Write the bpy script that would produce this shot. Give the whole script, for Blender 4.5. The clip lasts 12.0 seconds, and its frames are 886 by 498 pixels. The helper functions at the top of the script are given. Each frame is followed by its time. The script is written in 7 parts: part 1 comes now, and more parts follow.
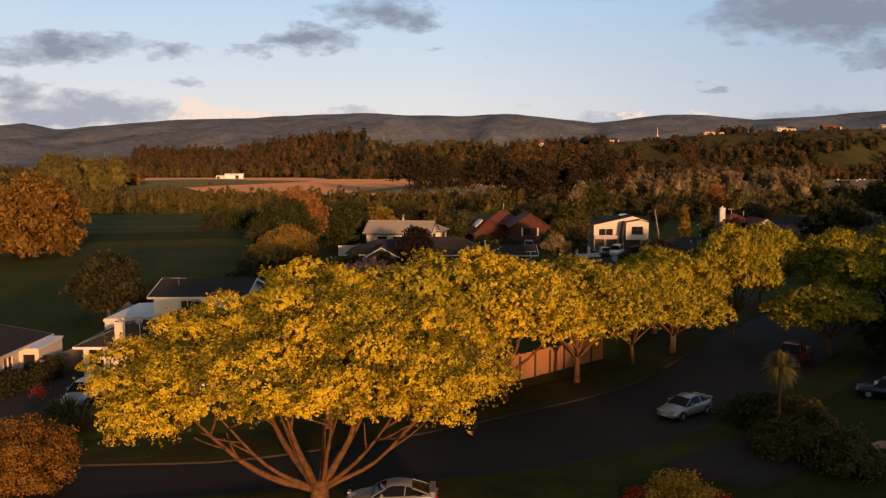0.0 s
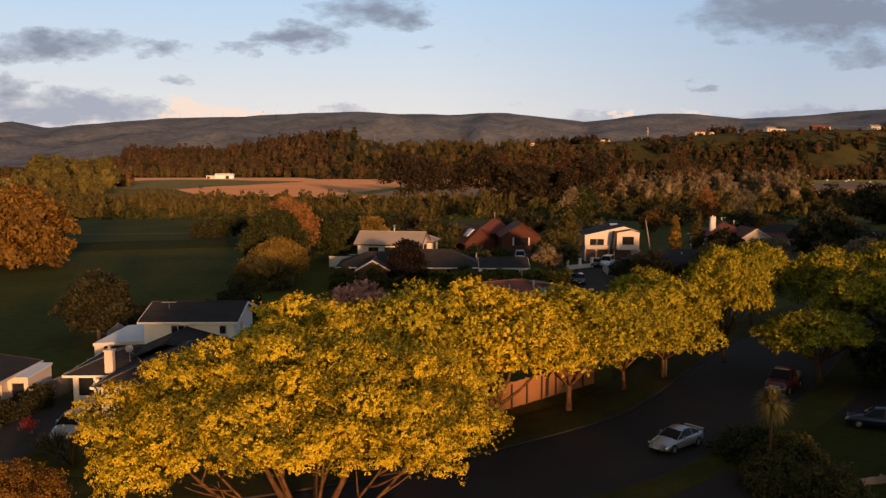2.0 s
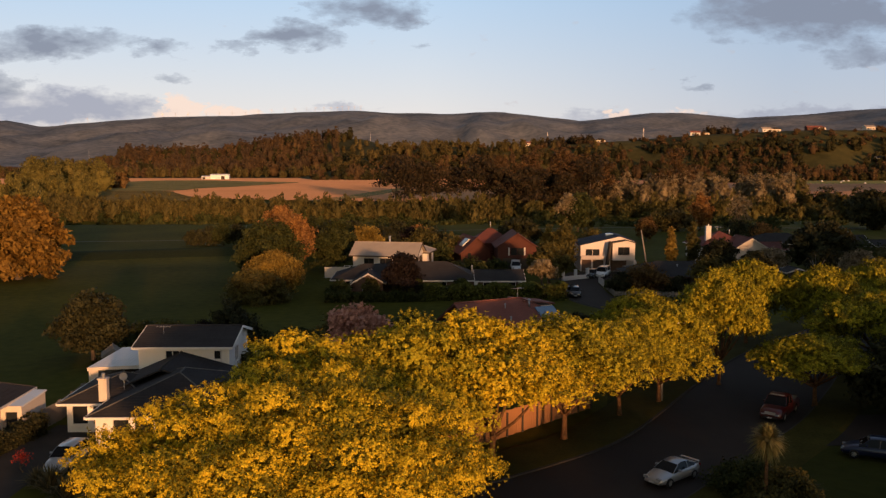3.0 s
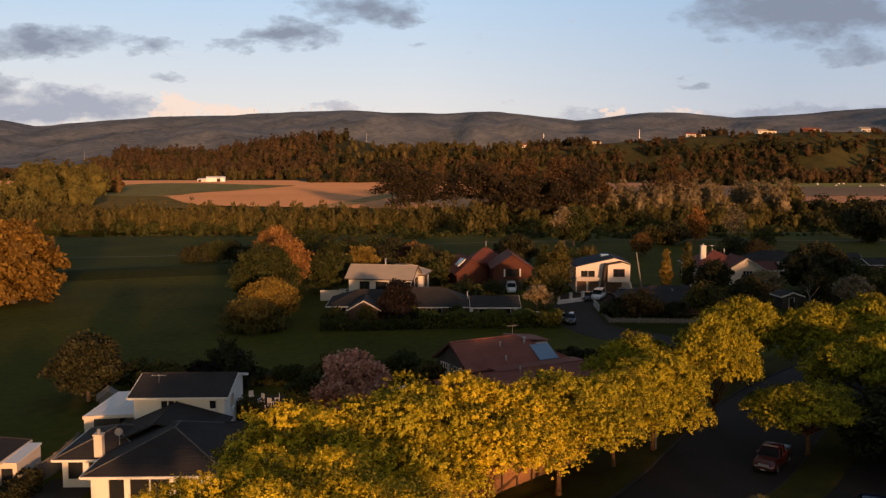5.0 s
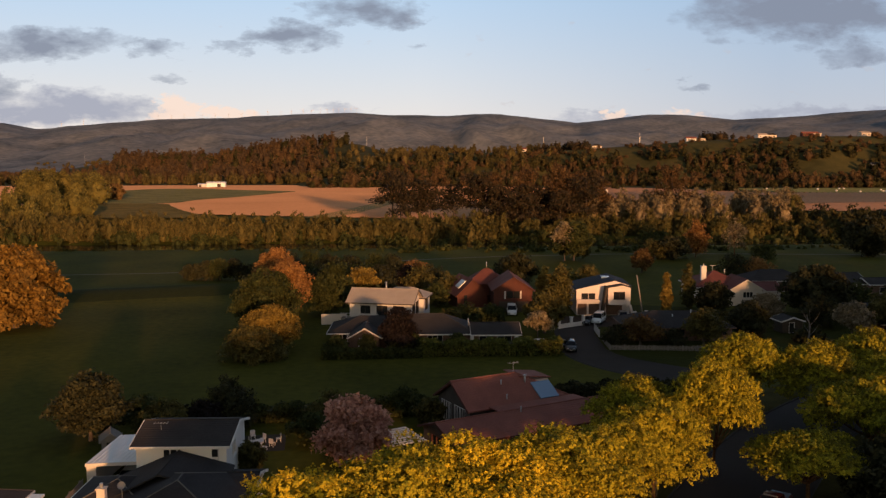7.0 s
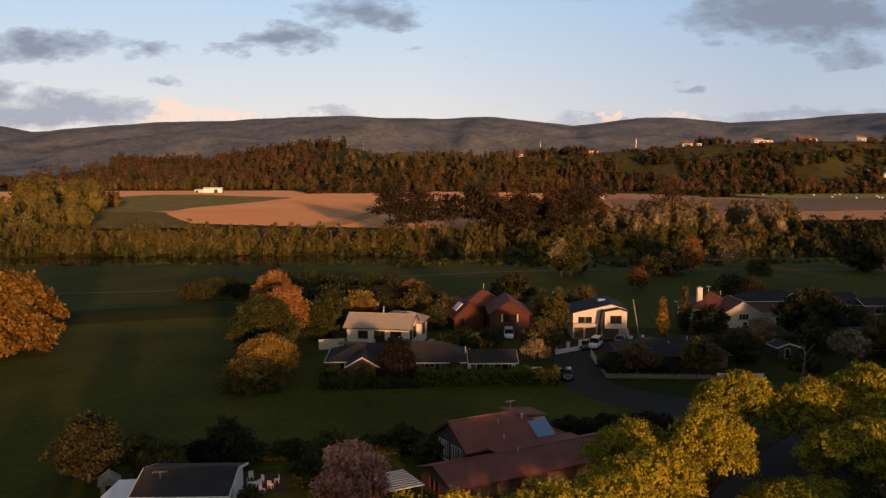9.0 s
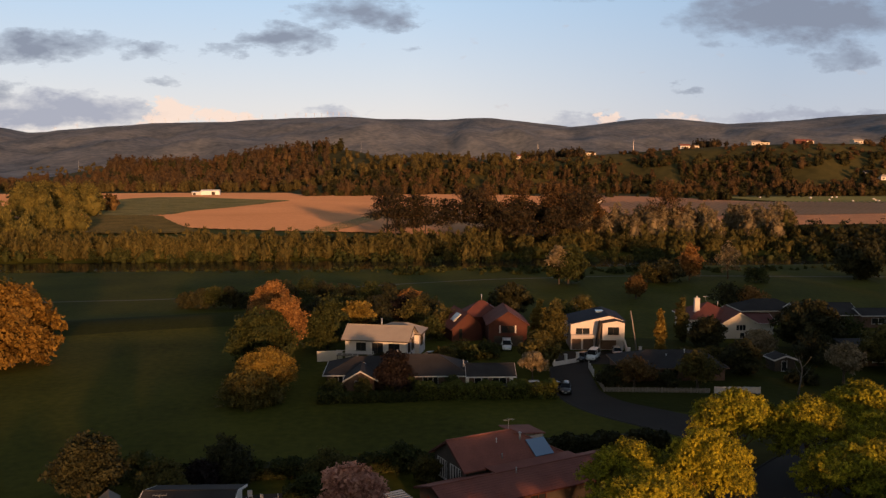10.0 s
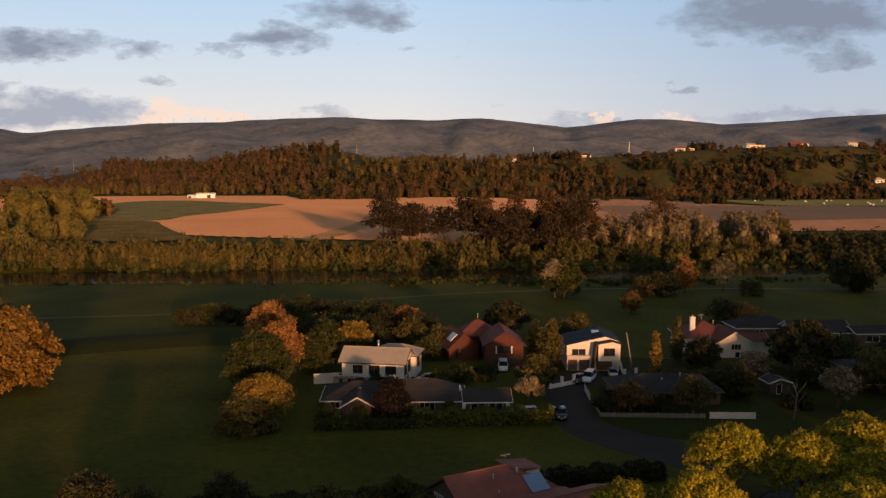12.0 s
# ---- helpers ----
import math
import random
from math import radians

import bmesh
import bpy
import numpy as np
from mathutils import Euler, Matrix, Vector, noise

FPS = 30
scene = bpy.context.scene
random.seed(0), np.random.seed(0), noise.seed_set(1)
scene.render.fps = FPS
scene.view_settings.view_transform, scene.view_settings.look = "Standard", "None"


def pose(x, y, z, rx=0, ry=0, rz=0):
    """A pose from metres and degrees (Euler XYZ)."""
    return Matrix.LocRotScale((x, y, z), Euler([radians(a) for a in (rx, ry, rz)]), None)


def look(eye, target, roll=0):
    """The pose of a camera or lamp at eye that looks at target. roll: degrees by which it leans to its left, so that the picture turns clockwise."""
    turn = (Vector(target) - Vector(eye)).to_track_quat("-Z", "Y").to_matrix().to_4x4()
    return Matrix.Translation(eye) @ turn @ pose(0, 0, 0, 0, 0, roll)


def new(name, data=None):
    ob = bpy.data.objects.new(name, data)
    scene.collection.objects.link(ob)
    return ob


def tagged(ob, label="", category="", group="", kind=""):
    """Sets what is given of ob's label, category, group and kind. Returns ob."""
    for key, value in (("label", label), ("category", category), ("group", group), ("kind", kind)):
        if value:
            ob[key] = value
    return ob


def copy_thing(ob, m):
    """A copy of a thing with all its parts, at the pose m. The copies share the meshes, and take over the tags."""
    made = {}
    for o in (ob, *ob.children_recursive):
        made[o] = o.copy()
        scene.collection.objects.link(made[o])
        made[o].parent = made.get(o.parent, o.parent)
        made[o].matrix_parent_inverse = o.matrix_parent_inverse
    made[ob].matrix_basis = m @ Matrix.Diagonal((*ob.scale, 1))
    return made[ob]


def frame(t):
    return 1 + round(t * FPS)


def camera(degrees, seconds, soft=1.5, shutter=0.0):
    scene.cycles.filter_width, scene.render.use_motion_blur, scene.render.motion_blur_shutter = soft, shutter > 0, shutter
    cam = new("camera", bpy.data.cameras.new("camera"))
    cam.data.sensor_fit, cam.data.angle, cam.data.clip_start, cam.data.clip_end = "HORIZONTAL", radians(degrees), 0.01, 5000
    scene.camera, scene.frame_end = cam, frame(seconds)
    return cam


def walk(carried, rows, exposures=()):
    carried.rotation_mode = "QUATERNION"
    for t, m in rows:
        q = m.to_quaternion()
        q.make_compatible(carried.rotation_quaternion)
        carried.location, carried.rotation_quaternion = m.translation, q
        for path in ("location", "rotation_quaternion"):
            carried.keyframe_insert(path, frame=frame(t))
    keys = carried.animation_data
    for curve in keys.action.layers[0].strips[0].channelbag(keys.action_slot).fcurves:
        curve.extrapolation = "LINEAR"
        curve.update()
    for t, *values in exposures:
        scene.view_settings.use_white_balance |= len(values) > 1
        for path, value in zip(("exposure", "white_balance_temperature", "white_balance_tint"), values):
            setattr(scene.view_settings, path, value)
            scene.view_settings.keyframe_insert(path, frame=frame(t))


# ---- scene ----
cam = camera(54.65, 12.0, soft=1.35)
# seconds; x, y, z in metres; yaw, pitch, roll in degrees
ROWS = [
    (0.0, -0.000, 0.000, 15.963, -0.366, -5.575, 0.011),
    (0.5, 0.013, 0.083, 15.909, -0.552, -5.582, 0.008),
    (1.0, 0.022, 0.154, 16.213, -0.556, -5.614, 0.002),
    (1.5, 0.005, 0.217, 17.119, -0.754, -5.649, -0.010),
    (2.0, -0.050, 0.314, 18.135, -0.973, -5.686, -0.020),
    (2.5, -0.075, 0.470, 19.184, -1.118, -5.720, -0.029),
    (3.0, -0.012, 0.677, 20.280, -1.250, -5.770, -0.036),
    (5.0, 0.109, 0.907, 24.555, -1.505, -5.855, -0.030),
    (5.5, 0.172, 1.066, 25.592, -1.506, -5.870, -0.016),
    (6.0, 0.165, 1.123, 26.576, -1.474, -5.843, 0.002),
    (6.5, 0.116, 1.100, 27.575, -1.482, -5.829, 0.018),
    (7.0, 0.053, 1.038, 28.534, -1.489, -5.753, 0.027),
    (9.0, -0.010, 0.957, 32.671, -1.703, -5.617, 0.024),
    (9.5, -0.065, 0.884, 33.719, -1.784, -5.615, 0.015),
    (10.0, -0.119, 0.841, 34.728, -1.870, -5.573, 0.001),
    (10.5, -0.171, 0.831, 35.824, -1.940, -5.593, -0.006),
    (11.0, -0.209, 0.840, 36.773, -2.021, -5.575, -0.006),
    (11.5, -0.239, 0.860, 37.787, -2.080, -5.585, -0.003),
    (12.0, -0.268, 0.880, 38.825, -2.164, -5.600, -0.005),
]
walk(cam, [(t, pose(x, y, z, 90 + pitch, roll, yaw)) for t, x, y, z, yaw, pitch, roll in ROWS])

# ---- world, sun and exposure ----
SUN_AZ, SUN_EL = 164.0, 4.8  # degrees clockwise from +y, and above the horizon
to_sun = Vector((math.sin(radians(SUN_AZ)) * math.cos(radians(SUN_EL)), math.cos(radians(SUN_AZ)) * math.cos(radians(SUN_EL)), math.sin(radians(SUN_EL))))
sun = new("sun", bpy.data.lights.new("sun", "SUN"))
sun.data.energy, sun.data.angle, sun.data.color = 5.2, radians(2.2), (1.0, 0.48, 0.20)
sun.matrix_world = look((to_sun * 100)[:], (0, 0, 0))

world = bpy.data.worlds.new("world")
scene.world = world
world.use_nodes = True
wt = world.node_tree
wt.nodes.clear()


def wnode(kind, **vals):
    n = wt.nodes.new(kind)
    for k, v in vals.items():
        if k == "operation":
            n.operation = v
        elif k == "blend":
            n.blend_type = v
        else:
            n.inputs[int(k[1:])].default_value = v
    return n


def wmath(op, a, b=None, c=None, clamp=False):
    n = wt.nodes.new("ShaderNodeMath")
    n.operation, n.use_clamp = op, clamp
    for i, v in enumerate((a, b, c)):
        if v is None:
            continue
        if isinstance(v, (int, float)):
            n.inputs[i].default_value = v
        else:
            wt.links.new(v, n.inputs[i])
    return n.outputs[0]


def wmix(fac, a, b):
    n = wt.nodes.new("ShaderNodeMix")
    n.data_type = "RGBA"
    for sock, v in ((n.inputs[0], fac), (n.inputs[6], a), (n.inputs[7], b)):
        if isinstance(v, (int, float, tuple)):
            sock.default_value = v
        else:
            wt.links.new(v, sock)
    return n.outputs[2]


sky = wt.nodes.new("ShaderNodeTexSky")
sky.sky_type, sky.sun_disc = "NISHITA", False
sky.sun_elevation, sky.sun_rotation = radians(SUN_EL), radians(SUN_AZ)
sky.altitude, sky.air_density, sky.dust_density, sky.ozone_density = 50, 1.0, 1.2, 1.0
coord = wt.nodes.new("ShaderNodeTexCoord")
sep = wt.nodes.new("ShaderNodeSeparateXYZ")
wt.links.new(coord.outputs["Generated"], sep.inputs[0])
ahead = wmath("MAXIMUM", sep.outputs[1], 0.05)
cu, cv = wmath("DIVIDE", sep.outputs[0], ahead), wmath("DIVIDE", sep.outputs[2], ahead)
flat = wt.nodes.new("ShaderNodeCombineXYZ")
wt.links.new(cu, flat.inputs[0])
wt.links.new(wmath("MULTIPLY", cv, 2.2), flat.inputs[1])
warp = wt.nodes.new("ShaderNodeTexNoise")
warp.inputs["Scale"].default_value, warp.inputs["Detail"].default_value, warp.inputs["Roughness"].default_value = 17.0, 8.0, 0.68
wt.links.new(flat.outputs[0], warp.inputs["Vector"])
wsep = wt.nodes.new("ShaderNodeSeparateColor")
wt.links.new(warp.outputs["Color"], wsep.inputs[0])
pu = wmath("ADD", cu, wmath("MULTIPLY", wmath("SUBTRACT", wsep.outputs[0], 0.5), 0.14))
pv = wmath("ADD", cv, wmath("MULTIPLY", wmath("SUBTRACT", wsep.outputs[1], 0.5), 0.055))
fine = wt.nodes.new("ShaderNodeTexNoise")
fine.inputs["Scale"].default_value, fine.inputs["Detail"].default_value, fine.inputs["Roughness"].default_value = 24.0, 6.0, 0.52
wt.links.new(flat.outputs[0], fine.inputs["Vector"])


def cloud_bank(puffs, sharp):
    """The cover of a few drifting puffs (u, v, half width, half height, density), ragged by the noise."""
    total = None
    for u, v, a, b, dens in puffs:
        du = wmath("DIVIDE", wmath("SUBTRACT", pu, u), a)
        dv = wmath("DIVIDE", wmath("SUBTRACT", pv, v), b)
        rr = wmath("ADD", wmath("MULTIPLY", du, du), wmath("MULTIPLY", dv, dv))
        one = wmath("MULTIPLY", wmath("SUBTRACT", 1.0, rr, clamp=True), dens)
        total = one if total is None else wmath("MAXIMUM", total, one)
    worn = wmath("SUBTRACT", total, wmath("MULTIPLY", wmath("SUBTRACT", fine.outputs[0], 0.33), 1.35))
    return wmath("MULTIPLY", worn, sharp, clamp=True)


GREY_PUFFS = [(-0.425, 0.133, 0.115, 0.023, 1.0), (-0.30, 0.131, 0.05, 0.014, 0.8), (-0.21, 0.127, 0.035, 0.010, 0.7), (-0.150, 0.143, 0.068, 0.020, 1.0), (-0.055, 0.172, 0.085, 0.024, 1.0),
              (0.44, 0.174, 0.17, 0.042, 1.25), (0.50, 0.126, 0.06, 0.024, 0.9), (-0.005, 0.130, 0.025, 0.006, 0.6), (-0.285, 0.099, 0.035, 0.008, 0.7), (-0.49, 0.088, 0.055, 0.020, 0.8), (0.25, 0.195, 0.12, 0.012, 0.6), (0.315, 0.085, 0.026, 0.007, 0.7)]
LOW_PUFFS = [(-0.41, 0.060, 0.145, 0.030, 1.1), (-0.09, 0.063, 0.05, 0.010, 0.7), (0.48, 0.058, 0.20, 0.012, 0.8), (0.22, 0.048, 0.09, 0.012, 0.8)]
PINK_PUFFS = [(-0.285, 0.064, 0.030, 0.020, 1.25), (-0.258, 0.058, 0.026, 0.014, 1.1), (-0.222, 0.056, 0.026, 0.011, 1.0), (-0.192, 0.057, 0.022, 0.011, 1.0), (0.228, 0.054, 0.014, 0.012, 1.1), (0.31, 0.058, 0.05, 0.007, 0.7)]
grey, low, pink = cloud_bank(GREY_PUFFS, 1.25), cloud_bank(LOW_PUFFS, 1.4), cloud_bank(PINK_PUFFS, 1.8)
base_sky = wt.nodes.new("ShaderNodeVectorMath")
base_sky.operation = "MULTIPLY"
wt.links.new(sky.outputs[0], base_sky.inputs[0])
base_sky.inputs[1].default_value = (0.14, 0.14, 0.14)
# thin high haze, paler and warmer low down all round
rise_ = wmath("ABSOLUTE", sep.outputs[2])
low_air = wmath("POWER", wmath("SUBTRACT", 1.72, wmath("MULTIPLY", rise_, 4.0), clamp=True), 1.5)
glow = wmath("POWER", wmath("SUBTRACT", 1.0, wmath("MULTIPLY", rise_, 4.4), clamp=True), 1.35)
veil = wmix(low_air, (0.150, 0.140, 0.140, 1), (0.48, 0.69, 0.95, 1))
veil = wmix(glow, veil, (1.02, 0.88, 0.78, 1))
veil = wmix(wmath("MINIMUM", wmath("MULTIPLY", wmath("MAXIMUM", cu, 0.0), 1.05), 0.44), veil, (0.20, 0.34, 0.58, 1))
# the clear evening sky round the sun shows less of the haze
sunward = wmath("MULTIPLY", wmath("SUBTRACT", 0.15, sep.outputs[1]), 1.1, clamp=True)
tone = wmix(wmath("SUBTRACT", 0.88, wmath("MULTIPLY", sunward, 0.80)), base_sky.outputs[0], veil)
tone = wmix(wmath("MULTIPLY", low, 0.9), tone, (0.37, 0.39, 0.48, 1))
tone = wmix(wmath("MULTIPLY", pink, 0.8), tone, (1.0, 0.76, 0.62, 1))
tone = wmix(wmath("MULTIPLY", grey, 0.9), tone, (0.235, 0.265, 0.345, 1))
back = wt.nodes.new("ShaderNodeBackground")
wt.links.new(tone, back.inputs[0])
back.inputs[1].default_value = 1.0
out = wt.nodes.new("ShaderNodeOutputWorld")
wt.links.new(back.outputs[0], out.inputs[0])
scene.view_settings.exposure = 0.0

# ---- materials ----


def material(name, dark, light, rough=0.8, scale=3.0, bump=0.0, metal=0.0, fine_scale=None, island=0.0, spec=0.3, depth=0.02):
    """Two-scale mottled surface between two colours; island: share of the variation that each loose piece takes as a whole."""
    m = bpy.data.materials.new(name)
    m.use_nodes = True
    t = m.node_tree
    b = t.nodes["Principled BSDF"]
    b.inputs["Roughness"].default_value, b.inputs["Metallic"].default_value = rough, metal
    b.inputs["Specular IOR Level"].default_value = spec
    tc = t.nodes.new("ShaderNodeTexCoord")
    big, small = t.nodes.new("ShaderNodeTexNoise"), t.nodes.new("ShaderNodeTexNoise")
    for n, s, d in ((big, scale, 3.0), (small, fine_scale or scale * 9, 4.0)):
        n.inputs["Scale"].default_value, n.inputs["Detail"].default_value = s, d
        t.links.new(tc.outputs["Object"], n.inputs["Vector"])
    add = t.nodes.new("ShaderNodeMath")
    add.operation = "MULTIPLY_ADD"
    t.links.new(small.outputs[0], add.inputs[0])
    add.inputs[1].default_value = 0.45
    half = t.nodes.new("ShaderNodeMath")
    half.operation = "MULTIPLY"
    half.inputs[1].default_value = 0.55
    t.links.new(big.outputs[0], half.inputs[0])
    t.links.new(half.outputs[0], add.inputs[2])
    fac = add.outputs[0]
    if island:
        geo = t.nodes.new("ShaderNodeNewGeometry")
        mix = t.nodes.new("ShaderNodeMix")
        mix.inputs[0].default_value = island
        t.links.new(fac, mix.inputs[2])
        t.links.new(geo.outputs["Random Per Island"], mix.inputs[3])
        fac = mix.outputs[0]
    ramp = t.nodes.new("ShaderNodeValToRGB")
    ramp.color_ramp.elements[0].position, ramp.color_ramp.elements[1].position = (0.30, 0.70) if not island else (0.12, 0.88)
    ramp.color_ramp.elements[0].color, ramp.color_ramp.elements[1].color = (*dark, 1), (*light, 1)
    t.links.new(fac, ramp.inputs[0])
    t.links.new(ramp.outputs[0], b.inputs["Base Color"])
    if bump:
        bm_ = t.nodes.new("ShaderNodeBump")
        bm_.inputs["Strength"].default_value, bm_.inputs["Distance"].default_value = bump, depth
        t.links.new(small.outputs[0], bm_.inputs["Height"])
        t.links.new(bm_.outputs[0], b.inputs["Normal"])
    return m


def leaf_material(name, shades, through_light=0.3, rough=0.75):
    """Leaves: each one takes its own shade; part of the light goes through."""
    m = bpy.data.materials.new(name)
    m.use_nodes = True
    t = m.node_tree
    b = t.nodes["Principled BSDF"]
    b.inputs["Roughness"].default_value = rough
    b.inputs["Specular IOR Level"].default_value = 0.12
    geo = t.nodes.new("ShaderNodeNewGeometry")
    tc = t.nodes.new("ShaderNodeTexCoord")
    no = t.nodes.new("ShaderNodeTexNoise")
    no.inputs["Scale"].default_value, no.inputs["Detail"].default_value = 0.45, 2.0
    t.links.new(tc.outputs["Object"], no.inputs["Vector"])
    mix = t.nodes.new("ShaderNodeMix")
    mix.inputs[0].default_value = 0.5
    t.links.new(geo.outputs["Random Per Island"], mix.inputs[2])
    t.links.new(no.outputs[0], mix.inputs[3])
    ramp = t.nodes.new("ShaderNodeValToRGB")
    el = ramp.color_ramp.elements
    el[0].position, el[0].color = 0.2, (*shades[0], 1)
    el[1].position, el[1].color = 0.8, (*shades[-1], 1)
    for i, s in enumerate(shades[1:-1]):
        e = el.new(0.2 + 0.6 * (i + 1) / (len(shades) - 1))
        e.color = (*s, 1)
    t.links.new(mix.outputs[0], ramp.inputs[0])
    t.links.new(ramp.outputs[0], b.inputs["Base Color"])
    tr = t.nodes.new("ShaderNodeBsdfTranslucent")
    t.links.new(ramp.outputs[0], tr.inputs[0])
    ms = t.nodes.new("ShaderNodeMixShader")
    ms.inputs[0].default_value = through_light
    t.links.new(b.outputs[0], ms.inputs[1])
    t.links.new(tr.outputs[0], ms.inputs[2])
    t.links.new(ms.outputs[0], t.nodes["Material Output"].inputs[0])
    return m


def glass_material(name, tint=(0.02, 0.022, 0.025)):
    m = bpy.data.materials.new(name)
    m.use_nodes = True
    b = m.node_tree.nodes["Principled BSDF"]
    b.inputs["Base Color"].default_value = (*tint, 1)
    b.inputs["Roughness"].default_value, b.inputs["Specular IOR Level"].default_value = 0.06, 0.6
    return m


GRASS = material("mown_grass", (0.034, 0.038, 0.006), (0.096, 0.090, 0.013), 0.95, 0.05, 0.6, fine_scale=0.8, spec=0.05, depth=0.1)
# half-bright grass: the flood bank's band, and painted shade on right-hand lawns
DARK_GRASS = material("dark_grass", (0.022, 0.026, 0.005), (0.045, 0.047, 0.009), 0.95, 0.05, 0.5, fine_scale=1.0, spec=0.05, depth=0.2)
VERGE = material("verge_grass", (0.030, 0.029, 0.007), (0.074, 0.062, 0.014), 0.95, 0.4, 0.5, fine_scale=5.0, spec=0.05, depth=0.05)
# hill pasture with a blue-grey distance haze mixed into its colour
HAZED_PASTURE = material("hazed_hill_pasture", (0.060, 0.075, 0.096), (0.245, 0.25, 0.262), 0.95, 0.0060, 0.0, fine_scale=0.045, spec=0.05)
STUBBLE = material("dry_stubble", (0.50, 0.255, 0.13), (0.66, 0.35, 0.185), 0.95, 0.012, 0.5, fine_scale=0.5, spec=0.05, depth=0.3)
SOIL = material("ploughed_soil", (0.38, 0.195, 0.11), (0.54, 0.29, 0.165), 0.95, 0.02, 1.0, fine_scale=0.5, spec=0.05, depth=1.0)
SLOPE = material("rough_slope", (0.035, 0.036, 0.014), (0.10, 0.085, 0.030), 0.95, 0.01, 0.3, fine_scale=0.08, spec=0.05, depth=0.5)
PADDOCK = material("paddock_grass", (0.15, 0.155, 0.055), (0.25, 0.235, 0.09), 0.95, 0.02, 0.3, fine_scale=0.3, spec=0.05)
CROP = material("low_crop", (0.105, 0.110, 0.040), (0.29, 0.24, 0.10), 0.95, 0.05, 1.0, fine_scale=0.4, spec=0.05, depth=1.0)
ROUGH = material("tussock_grass", (0.075, 0.065, 0.022), (0.19, 0.145, 0.055), 0.95, 0.06, 1.0, fine_scale=0.5, spec=0.05, depth=1.0)
GRAVEL = material("gravel", (0.20, 0.18, 0.15), (0.34, 0.30, 0.25), 0.95, 0.5, 0.4, fine_scale=9)
WORN_PATH = material("worn_path", (0.085, 0.075, 0.045), (0.15, 0.13, 0.085), 0.95, 0.4, 0.4, fine_scale=5)
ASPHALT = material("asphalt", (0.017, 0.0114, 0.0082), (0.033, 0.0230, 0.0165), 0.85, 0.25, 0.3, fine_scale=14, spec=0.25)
CONCRETE = material("concrete", (0.085, 0.078, 0.072), (0.15, 0.14, 0.13), 0.85, 0.7, 0.3, fine_scale=11)
WATER = material("river_water", (0.012, 0.011, 0.009), (0.018, 0.016, 0.012), 0.10, 0.02, 0.08, fine_scale=0.35, spec=0.2, depth=0.2)
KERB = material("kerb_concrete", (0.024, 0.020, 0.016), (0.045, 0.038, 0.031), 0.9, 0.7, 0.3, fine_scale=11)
BARK = material("bark", (0.045, 0.026, 0.015), (0.19, 0.098, 0.046), 0.95, 3.0, 1.0, fine_scale=11, spec=0.1, depth=0.04)
DARK_BARK = material("dark_bark", (0.05, 0.038, 0.030), (0.11, 0.085, 0.065), 0.9, 2.0, 0.8, fine_scale=14)
WHITE_PAINT = material("white_paint", (0.55, 0.515, 0.50), (0.65, 0.61, 0.595), 0.6, 0.6, 0.1, fine_scale=10)
HOUSE_WHITE = material("white_weatherboard", (0.72, 0.68, 0.64), (0.82, 0.78, 0.74), 0.6, 0.6, 0.1, fine_scale=10)
CREAM = material("cream_render", (0.56, 0.49, 0.43), (0.67, 0.60, 0.53), 0.8, 0.5, 0.2, fine_scale=9)
PINKISH = material("pale_stucco", (0.58, 0.50, 0.47), (0.70, 0.61, 0.575), 0.85, 0.5, 0.3, fine_scale=12)
BRICK_RED = material("red_brick", (0.055, 0.018, 0.013), (0.095, 0.031, 0.022), 0.85, 1.0, 0.3, fine_scale=9)
BRICK_DARK = material("brown_brick", (0.10, 0.06, 0.045), (0.18, 0.11, 0.08), 0.85, 1.0, 0.3, fine_scale=9)
ROOF_PALE = material("pale_roof", (0.30, 0.255, 0.22), (0.39, 0.335, 0.29), 0.75, 0.6, 0.2, fine_scale=8)
ROOF_DARK = material("charcoal_roof", (0.027, 0.025, 0.026), (0.050, 0.046, 0.047), 0.85, 0.5, 0.25, fine_scale=6, spec=0.15)
ROOF_BLUE = material("slate_blue_roof", (0.018, 0.022, 0.034), (0.032, 0.036, 0.052), 0.8, 0.5, 0.2, fine_scale=6, spec=0.15)
ROOF_RED = material("terracotta_roof", (0.17, 0.060, 0.046), (0.27, 0.098, 0.070), 0.8, 0.5, 0.3, fine_scale=6)
ROOF_BROWN = material("maroon_roof", (0.10, 0.032, 0.026), (0.16, 0.052, 0.040), 0.8, 0.5, 0.3, fine_scale=6)
IRON_WHITE = material("white_iron", (0.70, 0.72, 0.75), (0.80, 0.82, 0.85), 0.45, 0.4, 0.1, fine_scale=6)
FENCE_WOOD = material("fence_boards", (0.24, 0.110, 0.048), (0.38, 0.180, 0.080), 0.8, 1.2, 0.4, fine_scale=12, island=0.35)
GREY_WOOD = material("weathered_boards", (0.16, 0.14, 0.12), (0.28, 0.24, 0.21), 0.85, 1.2, 0.4, fine_scale=12, island=0.3)
TIMBER_DARK = material("dark_timber", (0.035, 0.028, 0.024), (0.07, 0.055, 0.045), 0.8, 1.2, 0.3, fine_scale=12)
METAL = material("galvanised", (0.38, 0.38, 0.38), (0.52, 0.52, 0.52), 0.45, 1.0, 0.0, metal=0.7)
RUBBER = material("rubber", (0.012, 0.012, 0.012), (0.02, 0.02, 0.02), 0.8, 5.0)
GLASS = glass_material("window_glass")
# pale tint stands in for sky reflected off the solar panel
PANEL_SHEEN = glass_material("panel_sheen_glass", (0.45, 0.50, 0.56))
CAR_GLASS = glass_material("car_glass", (0.006, 0.006, 0.007))
